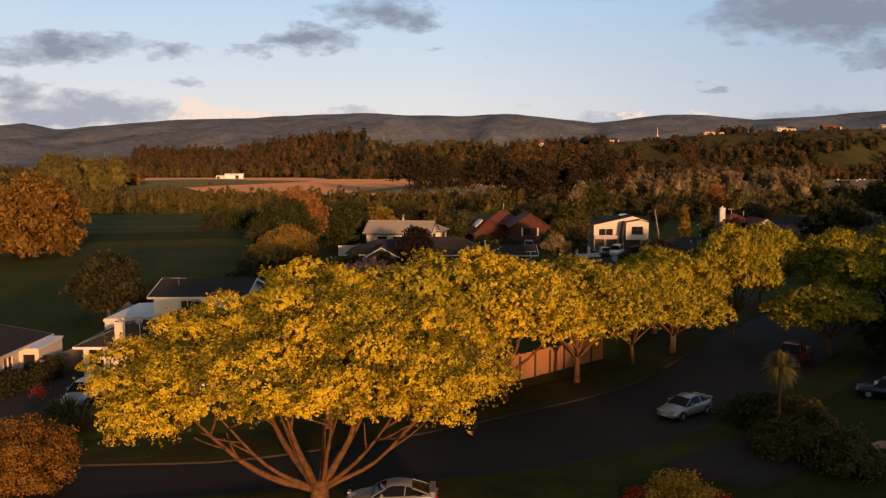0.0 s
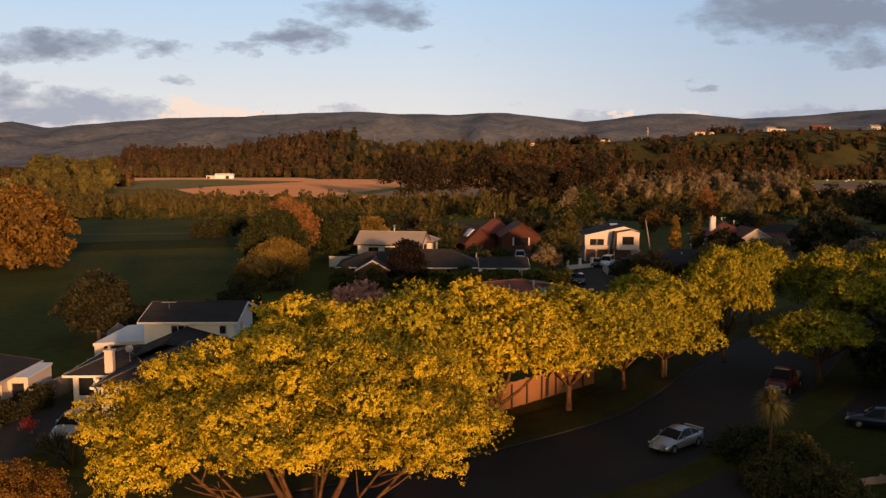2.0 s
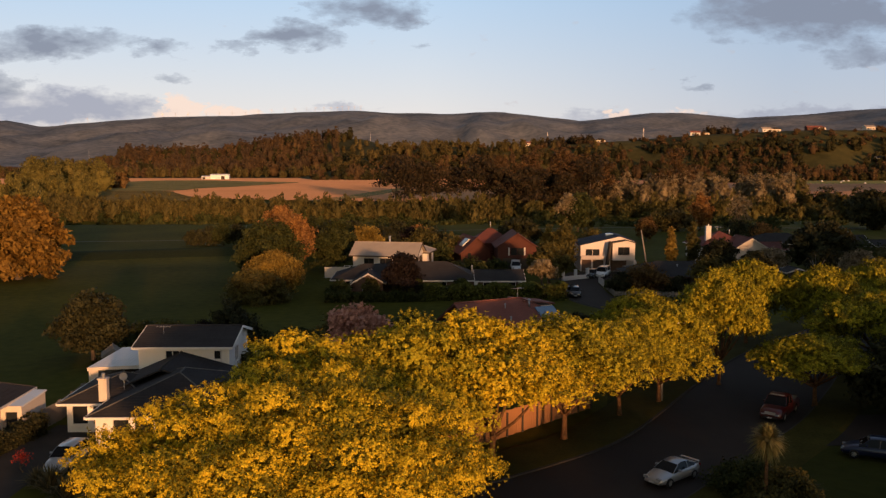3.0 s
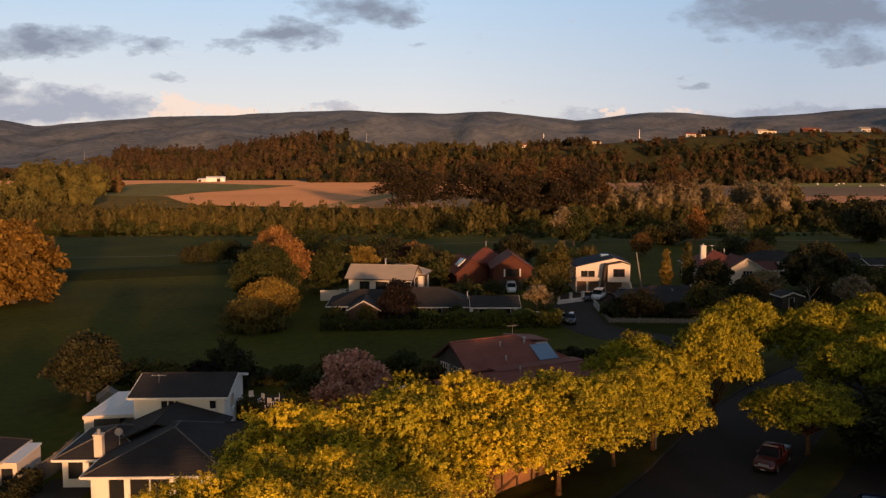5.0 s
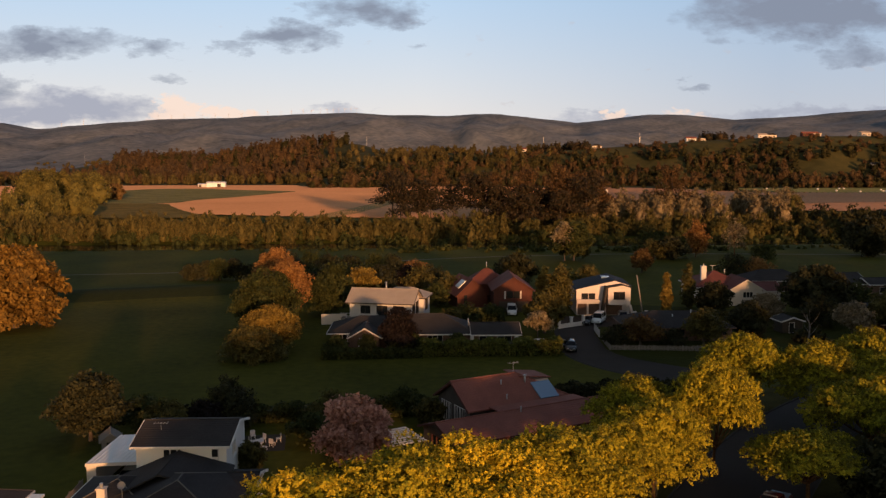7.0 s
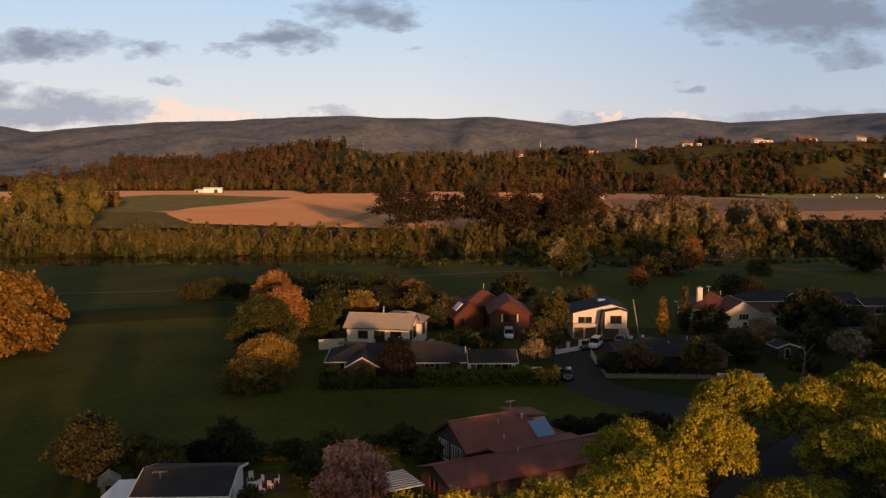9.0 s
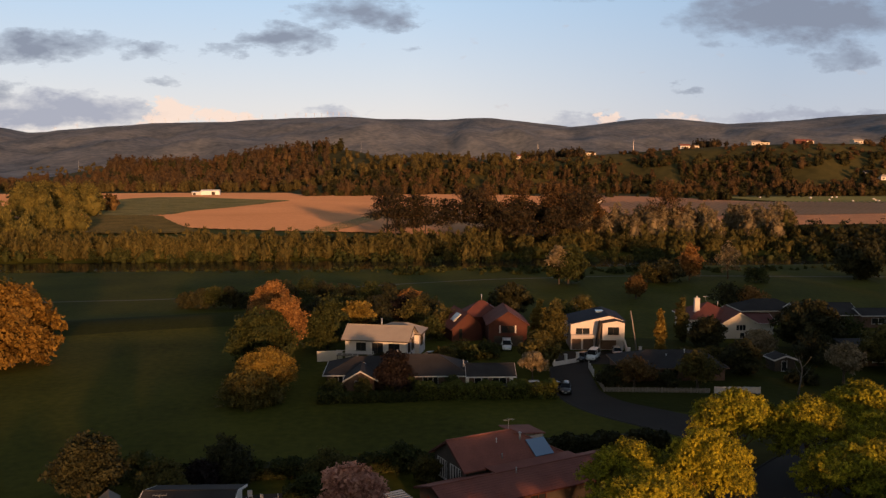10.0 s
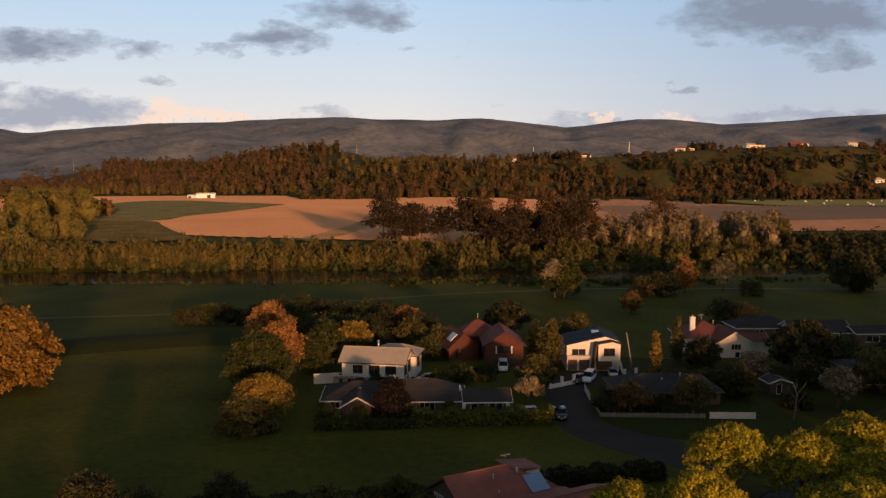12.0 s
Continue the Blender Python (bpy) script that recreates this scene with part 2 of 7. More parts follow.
CAR_GLASS.node_tree.nodes["Principled BSDF"].inputs["Specular IOR Level"].default_value = 0.18
# the blue sheen of the sky is put into this glass's tint
SKYLIGHT_SHEEN = glass_material("skylight_sheen_glass", (0.16, 0.24, 0.36))
LAMP_GLASS = glass_material("headlight_glass", (0.35, 0.35, 0.36))
DISH = material("dish_grey", (0.20, 0.20, 0.21), (0.27, 0.27, 0.28), 0.5, 2.0)
OLIVE_SPIKE = leaf_material("leaf_spike", [(0.09, 0.09, 0.035), (0.16, 0.15, 0.06), (0.24, 0.21, 0.09)], 0.25)
STRAW_LEAF = leaf_material("leaf_flax", [(0.05, 0.045, 0.02), (0.12, 0.10, 0.045), (0.20, 0.13, 0.06)], 0.2)
GOLD = leaf_material("leaf_gold", [(0.33, 0.270, 0.016), (0.56, 0.425, 0.022), (0.78, 0.545, 0.032)], 0.15)
# darkened leaf for crown insides: the shade there is in its colour
SHADE_LEAF = leaf_material("leaf_inner_shade", [(0.08, 0.08, 0.010), (0.13, 0.12, 0.012), (0.20, 0.165, 0.016)], 0.15)
# FAR_ leaves: paler shades and high through_light imitate haze over distance
FAR_BROWN = leaf_material("leaf_far_brown", [(0.075, 0.048, 0.026), (0.115, 0.073, 0.036), (0.165, 0.105, 0.048)], 0.42)
PINE_BROWN = leaf_material("leaf_pine_brown", [(0.03, 0.020, 0.010), (0.075, 0.045, 0.020), (0.13, 0.075, 0.032)], 0.1)
FAR_PINE = leaf_material("leaf_far_pine", [(0.060, 0.042, 0.026), (0.090, 0.062, 0.036), (0.125, 0.085, 0.046)], 0.42)
FAR_OLIVE = leaf_material("leaf_far_olive", [(0.060, 0.050, 0.020), (0.105, 0.085, 0.032), (0.17, 0.13, 0.048)], 0.40)
FAR_GREEN = leaf_material("leaf_far_green", [(0.030, 0.030, 0.013), (0.050, 0.047, 0.019), (0.085, 0.073, 0.028)], 0.40)
BELT = leaf_material("leaf_belt", [(0.046, 0.042, 0.015), (0.090, 0.076, 0.024), (0.150, 0.118, 0.036)], 0.25)
GOLD_MID = leaf_material("leaf_gold_mid", [(0.215, 0.205, 0.015), (0.37, 0.315, 0.020), (0.565, 0.44, 0.029)], 0.15)
WILLOW = leaf_material("leaf_willow", [(0.065, 0.062, 0.020), (0.135, 0.117, 0.032), (0.22, 0.178, 0.048)], 0.25)
HEDGE = leaf_material("leaf_hedge", [(0.05, 0.062, 0.014), (0.095, 0.105, 0.022), (0.14, 0.14, 0.032)], 0.25)
OAK_DULL = leaf_material("leaf_oak_dull", [(0.09, 0.053, 0.014), (0.18, 0.102, 0.022), (0.28, 0.165, 0.034)], 0.2)
GOLD_GREEN = leaf_material("leaf_gold_green", [(0.15, 0.155, 0.013), (0.29, 0.265, 0.018), (0.50, 0.405, 0.027)], 0.15)
# gold brightened so the leaf colour carries the sun on the bush
SUNLIT_GOLD = leaf_material("leaf_bush_sunlit_gold", [(0.24, 0.13, 0.02), (0.48, 0.28, 0.035), (0.68, 0.42, 0.06)], 0.25)
ORANGE = leaf_material("leaf_orange", [(0.115, 0.080, 0.018), (0.21, 0.140, 0.028), (0.30, 0.205, 0.042)], 0.25)
RUSSET = leaf_material("leaf_russet", [(0.14, 0.065, 0.022), (0.25, 0.125, 0.040), (0.35, 0.18, 0.058)], 0.25)
PINK = leaf_material("leaf_pink", [(0.30, 0.14, 0.10), (0.46, 0.23, 0.17), (0.60, 0.33, 0.245)], 0.25)
OLIVE = leaf_material("leaf_olive", [(0.045, 0.042, 0.014), (0.085, 0.075, 0.022), (0.14, 0.115, 0.034)], 0.25)
GREEN = leaf_material("leaf_green", [(0.022, 0.030, 0.010), (0.048, 0.056, 0.016), (0.085, 0.085, 0.026)], 0.25)
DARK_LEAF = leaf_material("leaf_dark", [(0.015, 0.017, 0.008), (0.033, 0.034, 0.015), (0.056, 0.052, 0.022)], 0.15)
PURPLE = leaf_material("leaf_purple", [(0.010, 0.008, 0.008), (0.018, 0.013, 0.012), (0.029, 0.020, 0.018)], 0.2)
PINE = leaf_material("leaf_pine", [(0.014, 0.014, 0.009), (0.034, 0.027, 0.015), (0.068, 0.044, 0.022)], 0.1)
PALE = leaf_material("leaf_pale", [(0.13, 0.10, 0.05), (0.22, 0.17, 0.095), (0.32, 0.25, 0.15)], 0.3)
BLOSSOM = leaf_material("leaf_blossom", [(0.10, 0.08, 0.045), (0.20, 0.155, 0.095), (0.34, 0.27, 0.18)], 0.3)
OAK = leaf_material("leaf_oak", [(0.095, 0.050, 0.012), (0.20, 0.105, 0.020), (0.31, 0.165, 0.030)], 0.2)
WOOD_BROWN = leaf_material("leaf_wood_brown", [(0.060, 0.036, 0.014), (0.115, 0.070, 0.025), (0.19, 0.115, 0.042)], 0.2)
RED_LEAF = leaf_material("leaf_red", [(0.25, 0.025, 0.02), (0.42, 0.05, 0.03), (0.55, 0.09, 0.05)], 0.3)

# ---- helpers for meshes ----


def mesh_of(name, verts, faces, mat_, smooth=False):
    me = bpy.data.meshes.new(name)
    me.from_pydata([tuple(v) for v in verts], [], [tuple(f) for f in faces])
    me.materials.append(mat_)
    if smooth:
        me.polygons.foreach_set("use_smooth", [True] * len(me.polygons))
    me.update()
    return me


def part(name, me, parent=None, label="", at=None):
    """One mesh as an object under a thing or part; at: its local pose."""
    ob = new(name, me)
    if parent is not None:
        ob.parent = parent
    if at is not None:
        ob.matrix_basis = at
    return tagged(ob, label)


def thing(name, at, label, category, group="", kind=""):
    ob = new(name)
    ob.empty_display_size = 0.3
    ob.matrix_basis = at
    return tagged(ob, label, category, group, kind)


def smooth_line(points, step=2.0):
    """A rounded line through the points (Catmull-Rom)."""
    pts = [Vector((*p, 0)[:3]) for p in points]
    pts = [pts[0] * 2 - pts[1]] + pts + [pts[-1] * 2 - pts[-2]]
    out_ = []
    for i in range(1, len(pts) - 2):
        a, b, c, d = pts[i - 1:i + 3]
        n = max(2, int((c - b).length / step))
        for k in range(n):
            s = k / n
            out_.append(0.5 * ((2 * b) + (c - a) * s + (2 * a - 5 * b + 4 * c - d) * s * s + (3 * b - a - 3 * c + d) * s ** 3))
    out_.append(pts[-2])
    return out_


def resample(line, n):
    ln = [0.0]
    for a, b in zip(line, line[1:]):
        ln.append(ln[-1] + (b - a).length)
    res = []
    for k in range(n):
        s = ln[-1] * k / (n - 1)
        i = min(max(np.searchsorted(ln, s) - 1, 0), len(line) - 2)
        f = (s - ln[i]) / max(ln[i + 1] - ln[i], 1e-6)
        res.append(line[i].lerp(line[i + 1], f))
    return res


def ribbon(left, right, zs):
    """Sheet between two lines of equal count at heights zs(i, s)."""
    v, f = [], []
    for i, (a, b) in enumerate(zip(left, right)):
        v += [(a.x, a.y, zs(a)), (b.x, b.y, zs(b))]
        if i:
            k = 2 * i
            f.append((k - 2, k, k + 1, k - 1))
    return v, f


# ---- the lie of the land ----
SKYLINE_U = (-0.62, -0.504, -0.478, -0.439, -0.367, -0.289, -0.211, -0.14, -0.087, -0.035, 0.017, 0.082, 0.121, 0.18, 0.213, 0.265, 0.311, 0.364, 0.409, 0.462, 0.519, 0.65)
SKYLINE_V = (0.040, 0.0441, 0.046, 0.0396, 0.046, 0.0512, 0.0525, 0.057, 0.059, 0.0564, 0.0551, 0.0577, 0.0538, 0.0474, 0.0513, 0.0577, 0.0564, 0.0513, 0.0539, 0.0571, 0.0623, 0.064)


def ease(a, b, x):
    s = min(max((x - a) / (b - a), 0.0), 1.0)
    return s * s * (3 - 2 * s)


def bank_line(x):
    return 192.0 + 0.30 * x + (14.0 if x < -20 else 14.0 * math.exp(-((x + 20) / 40) ** 2))


def terrace_front(u):
    return 1010.0 + 60 * math.sin(u * 9) + 40 * noise.noise((u * 14, 0.3, 0))


def land(x, y):
    """Height of the ground."""
    z = 0.0
    if y > 120:
        # grassed flood bank
        s = y - bank_line(x)
        z += 1.3 * math.exp(-(s / 9.0) ** 2) * ease(-5, -40, x)
        # river bed
        s = y - (345.0 + 0.06 * x)
        z -= 7.5 * ease(-58.0, -24.0, s) - 3.0 * ease(18.0, 27.0, s) - 4.5 * ease(46.0, 88.0, s)
    if y > 900:
        u = x / y
        front = terrace_front(u)
        top = 42 + 22 * ease(0.05, 0.45, u)
        z += top * ease(front, front + 190, y) * ease(-0.16, 0.02, u) * ease(3000, 1900, y)
        fr = 1180.0 + 40 * noise.noise((u * 12, 4.3, 0))
        z += (30 + 26 * math.exp(-((u + 0.13) / 0.07) ** 2)) * ease(fr, fr + 420, y) * ease(-0.46, -0.34, u) * ease(0.0, -0.08, u) * ease(2500, 1900, y)
    if y > 2000:
        u = x / y
        ridge = float(np.interp(u, SKYLINE_U, SKYLINE_V)) * 4500 + 16
        climb = ease(2000, 4480, y)
        rough = noise.fractal((x * 0.0016, y * 0.0011, 0.0), 1.0, 2.0, 5)
        z += ridge * climb ** 1.15 * (1 + 0.58 * rough * (1 - climb) * 1.6) + 5.0 * noise.noise((x * 0.006, 1.7, 0)) * climb
        spur = 1 - abs(noise.noise((x * 0.0042 + 0.6 * rough, y * 0.0009, 5.0))) * 2
        fine_spur = 1 - abs(noise.noise((x * 0.011 + 0.9 * rough, y * 0.003, 8.0))) * 2
        z += (26 * spur + 10 * fine_spur - 18) * climb * (1 - climb) * 3.0
        z -= 320 * ease(4560, 4900, y)
    return z


def build_ground():
    angles = [a for a in np.arange(-180, -34, 6.0)] + [a for a in np.arange(-34, 34.01, 0.34)] + [a for a in np.arange(40, 180, 6.0)]
    radii = list(np.geomspace(4, 100, 30)) + list(np.arange(104, 360, 4.0)) + list(np.geomspace(362, 900, 40)) + list(np.geomspace(915, 1500, 50)) + list(np.geomspace(1520, 5600, 90))
    verts, faces, mats = [(0, 0, 0)], [], []
    n = len(angles)
    for r in radii:
        for a in angles:
            x, y = r * math.sin(radians(a)), r * math.cos(radians(a))
            if y > 4950:
                x, y = x * 4950 / y, 4950
            verts.append((x, y, land(x, y)))
    for j in range(n):
        faces.append((0, 1 + (j + 1) % n, 1 + j))
        mats.append(0)
    for i in range(len(radii) - 1):
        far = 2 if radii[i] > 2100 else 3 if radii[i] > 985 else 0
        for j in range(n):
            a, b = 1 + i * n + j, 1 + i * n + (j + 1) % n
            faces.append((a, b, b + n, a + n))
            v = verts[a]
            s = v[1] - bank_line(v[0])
            # index 1: darker bank band; the two angle ranges are painted shade
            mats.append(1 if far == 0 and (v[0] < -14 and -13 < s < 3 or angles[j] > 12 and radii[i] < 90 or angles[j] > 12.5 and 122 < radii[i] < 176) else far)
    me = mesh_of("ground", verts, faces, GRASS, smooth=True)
    me.materials.append(DARK_GRASS)
    me.materials.append(HAZED_PASTURE)
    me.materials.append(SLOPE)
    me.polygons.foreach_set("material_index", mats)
    tagged(new("ground", me), "dark green mown park grass rolling out to far hills tinted with haze", "ground", kind="structure")


build_ground()


def sheet(name, outline, z, mat_, label, category="field", cells=10, drop=0.0):
    """A flat patch of land inside a four-sided outline, gridded."""
    a, b, c, d = [Vector((*p, 0)) for p in outline]
    v, f = [], []
    for i in range(cells + 1):
        for j in range(cells + 1):
            p = a.lerp(b, i / cells).lerp(d.lerp(c, i / cells), j / cells)
            w = -drop * (1 if i in (0, cells) or j in (0, cells) else 0)
            v.append((p.x, p.y, z + w))
    for i in range(cells):
        for j in range(cells):
            k = i * (cells + 1) + j
            f.append((k, k + cells + 1, k + cells + 2, k + 1))
    return tagged(new(name, mesh_of(name, v, f, mat_)), label, category, kind="structure")


sheet("river", [(-900, 250), (900, 358), (900, 446), (-900, 330)], -5.6, WATER, "dark still river between grassy and wooded banks", "river", 4)


def field(name, ring, z, mat_, label, row=3.0, ridge=0.22):
    """A field with a rounded, irregular edge, worked in low ridges across."""
    line = smooth_line(ring + ring[:1], 12)
    ys = [p.y for p in line]
    y, top = min(ys) + 0.5, max(ys)
    v, f, k = [], [], 0
    while y < top:
        xs = [a.x + (b.x - a.x) * (y - a.y) / (b.y - a.y) for a, b in zip(line, line[1:]) if (a.y - y) * (b.y - y) < 0]
        if len(xs) >= 2:
            wave = 1.5 * noise.noise((y * 0.13, z * 9, 0))
            v += [(min(xs) + wave, y, z + ridge * (k % 2)), (max(xs) + wave, y, z + ridge * (k % 2))]
            if k:
                m = 2 * k
                f.append((m - 2, m - 1, m + 1, m))
            k += 1
        y += row / 2
    return tagged(new(name, mesh_of(name, v, f, mat_)), label, "field", kind="structure")


# far side of the river
field("stubble_field", [(-700, 1010), (-700, 760), (-420, 690), (-250, 560), (-130, 480), (-20, 440), (40, 430), (130, 640), (120, 980), (-200, 1080)], 0.35, STUBBLE, "bare tan stubble field glowing in evening sun", 3.0, 0.34)
field("crop_strip", [(-300, 830), (-285, 920), (-235, 930), (-190, 890), (-133, 850), (-122, 840), (-130, 795), (-150, 704), (-168, 650), (-174, 600), (-225, 600), (-262, 700)], 0.7, CROP, "darker green crop strip in the stubble", 3.0, 0.15)
field("rough_corner", [(-222, 592), (-176, 590), (-158, 550), (-132, 490), (-112, 446), (-140, 436), (-172, 446), (-200, 520)], 0.65, ROUGH, "rough tussocky grass in the field corner", 3.0, 0.25)
field("grass_headland", [(-60, 440), (-44, 520), (-26, 625), (-15, 668), (-18, 590), (-34, 489), (-46, 438)], 0.6, CROP, "narrow green strip across the stubble field", 3.0, 0.15)
field("ploughed_field", [(100, 960), (90, 620), (120, 500), (420, 520), (520, 640), (420, 780), (330, 800), (240, 960)], 0.4, SOIL, "ploughed brown field with long furrows", 3.0, 0.16)
field("green_paddock", [(330, 930), (350, 810), (470, 780), (700, 800), (740, 930)], 0.5, PADDOCK, "pale green paddock beyond the ploughed field", 3.0, 0.2)


def furrows():
    """Low ridges of turned soil running away across the ploughed field."""
    v, f = [], []
    for k in range(60):
        x0, x1 = 150 + k * 4.6, 172 + k * 5.6
        for (xa, ya), (xb, yb) in (((x0, 560 + k * 1.0), (x1, 800)),):
            i = len(v)
            v += [(xa - 0.8, ya, 0.42), (xa, ya, 1.0), (xa + 0.8, ya, 0.42), (xb - 0.8, yb, 0.42), (xb, yb, 1.0), (xb + 0.8, yb, 0.42)]
            f += [(i, i + 1, i + 4, i + 3), (i + 1, i + 2, i + 5, i + 4)]
    tagged(new("furrows", mesh_of("furrows", v, f, STUBBLE)), "long pale ridges of turned soil", "furrows", kind="stuff")


furrows()


def track(name, pts, width, mat_, z, label):
    line = smooth_line(pts, 3.0)
    left, right = [], []
    for i, p in enumerate(line):
        d = (line[min(i + 1, len(line) - 1)] - line[max(i - 1, 0)]).normalized()
        nrm = Vector((-d.y, d.x, 0)) * width / 2
        left.append(p + nrm)
        right.append(p - nrm)
    v, f = ribbon(right, left, lambda q: land(q.x, q.y) + z)
    return tagged(new(name, mesh_of(name, v, f, mat_)), label, name.split("_")[0], kind="structure")


track("path", [(-130, 212), (-91, 220), (-62, 224.5), (-30, 239), (-5, 250), (20, 259), (42, 263), (60, 266), (90, 266), (140, 262), (190, 262)], 1.4, WORN_PATH, 0.09, "pale gravel path across the riverside park")
sheet("sand_bar", [(160, 386), (188, 388), (222, 380), (222, 390), (160, 398)][:2] + [(190, 400), (160, 397)], -4.9, GRAVEL, "pale gravel bar at the river's edge", "sand bar", 3)

# ---- streets ----
FAR_KERB = [(-70, 41.5), (-35, 43.2), (-17.3, 44.5), (-10.8, 45.1), (-1.8, 49.2), (4.5, 53.3), (13.1, 59.9), (18.2, 66.6), (24, 75.5), (32, 87), (42, 98), (60, 114), (85, 134)]
NEAR_KERB = [(-70, 34.5), (-35, 37.0), (-17, 39.0), (-8, 40.9), (-1, 42.2), (5.5, 43.8), (11.1, 46.9), (15.0, 49.8), (22.8, 58.4), (29.5, 65.8), (36, 75), (44, 86), (62, 101), (88, 120)]
N_ROAD = 90
far_k, near_k = resample(smooth_line(FAR_KERB), N_ROAD), resample(smooth_line(NEAR_KERB), N_ROAD)
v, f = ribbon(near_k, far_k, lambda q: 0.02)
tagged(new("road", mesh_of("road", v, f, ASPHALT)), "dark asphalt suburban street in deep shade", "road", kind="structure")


def kerb(name, line, side, label):
    """A concrete kerb standing 0.13 m over the road, with a grass verge behind it."""
    v, f = [], []
    for i, p in enumerate(line):
        d = (line[min(i + 1, len(line) - 1)] - line[max(i - 1, 0)]).normalized()
        nrm = Vector((-d.y, d.x, 0)) * side
        q, r, g = p + nrm * 0.04, p + nrm * 0.20, p + nrm * 0.45
        v += [(p.x, p.y, 0.0), (q.x, q.y, 0.11), (r.x, r.y, 0.12), (g.x, g.y, 0.0)]
        if i:
            k = 4 * i
            for j in range(3):
                f.append((k - 4 + j, k + j, k + j + 1, k - 3 + j))
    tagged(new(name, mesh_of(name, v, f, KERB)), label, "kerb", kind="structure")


def verge(name, line, side, width, label):
    v, f = [], []
    offs = [(0.20, 0.13), (0.8, 0.16), (width * 0.6, 0.15), (width, 0.10), (width + 0.5, 0.0)]
    for i, p in enumerate(line):
        d = (line[min(i + 1, len(line) - 1)] - line[max(i - 1, 0)]).normalized()
        nrm = Vector((-d.y, d.x, 0)) * side
        for o, z in offs:
            q = p + nrm * o
            v.append((q.x, q.y, z + 0.02 * noise.noise((q.x, q.y, 0))))
        if i:
            k = 5 * i
            for j in range(4):
                f.append((k - 5 + j, k + j, k + j + 1, k - 4 + j))
    tagged(new(name, mesh_of(name, v, f, VERGE)), label, "verge", kind="structure")


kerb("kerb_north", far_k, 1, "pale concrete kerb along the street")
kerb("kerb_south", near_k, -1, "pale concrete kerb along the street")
verge("verge_north", far_k, 1, 4.2, "rough grass verge under the street trees")
verge("verge_south", near_k, -1, 3.0, "rough grass verge beside the street")
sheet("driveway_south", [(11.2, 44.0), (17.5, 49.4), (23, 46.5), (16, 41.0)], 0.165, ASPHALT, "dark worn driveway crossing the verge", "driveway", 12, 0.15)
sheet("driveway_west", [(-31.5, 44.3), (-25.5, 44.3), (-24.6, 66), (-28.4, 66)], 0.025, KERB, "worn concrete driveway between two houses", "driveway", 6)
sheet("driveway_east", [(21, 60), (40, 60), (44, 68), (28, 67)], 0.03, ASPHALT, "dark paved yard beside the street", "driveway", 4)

# side street to the houses by the park
SIDE_W = [(37, 100), (34.4, 107), (26, 116.5), (22.6, 123), (21.4, 131), (22.5, 139), (23.6, 146), (26.5, 150)]
SIDE_E = [(43, 108), (40.5, 114), (35, 119.5), (30.5, 124), (28.6, 129), (28.8, 136), (29.6, 144.5), (31.5, 150)]
side_w, side_e = resample(smooth_line(SIDE_W), 40), resample(smooth_line(SIDE_E), 40)
v, f = ribbon(side_w, side_e, lambda q: 0.03)
for face in range(len(f)):
    f[face] = tuple(reversed(f[face]))
tagged(new("side_street", mesh_of("side_street", v, f, ASPHALT)), "narrow curving asphalt side street", "road", kind="structure")
kerb("kerb_side", side_w, 1, "pale concrete kerb on the bend")
sheet("forecourt", [(21.5, 147.5), (44, 147.5), (42, 158), (27, 158)], 0.045, ASPHALT, "asphalt forecourt in front of the garages", "driveway", 4)

# ---- trees ----


def leaf_cloud(rng, lobes, leaves, clumps, clump_r, size, low=-0.55, flat_=0.75):
    """Leaves gathered in clumps over the outer skin of a crown made of lobes (x, y, z, radius, height)."""
    lobes = np.array(lobes, float)
    w = lobes[:, 3] ** 2
    pick = rng.choice(len(lobes), clumps, p=w / w.sum())
    d = rng.normal(size=(clumps, 3))
    d /= np.linalg.norm(d, axis=1)[:, None]
    d[:, 2] = np.where(d[:, 2] < low, -d[:, 2], d[:, 2])
    rad = np.where(rng.uniform(size=clumps) < 0.75, rng.uniform(0.88, 1.10, clumps), rng.uniform(0.55, 0.9, clumps))[:, None]
    r3 = np.stack([lobes[pick, 3], lobes[pick, 3], lobes[pick, 4]], 1)
    centres = lobes[pick, :3] + d * r3 * rad
    # leave out clumps that lie deep inside another lobe
    deep = np.zeros(clumps, bool)
    for lb in lobes:
        q = (centres - lb[:3]) / np.array([lb[3], lb[3], lb[4]])
        deep |= (q ** 2).sum(1) < 0.30
    keep = np.where(~deep)[0]
    k = rng.choice(keep, leaves)
    jit = np.clip(rng.normal(size=(leaves, 3)), -1.7, 1.7) * np.array([clump_r, clump_r, clump_r * flat_])
    p = centres[k] + jit + d[k] * rng.uniform(0, clump_r, leaves)[:, None]
    face_ = d + rng.normal(size=(clumps, 3)) * 0.55
    n = face_[k] * 0.75 + rng.normal(size=(leaves, 3)) * 0.42 + np.array([0, 0, 0.2])
    n /= np.linalg.norm(n, axis=1)[:, None]
    return p, n, size * rng.uniform(0.6, 1.35, leaves)


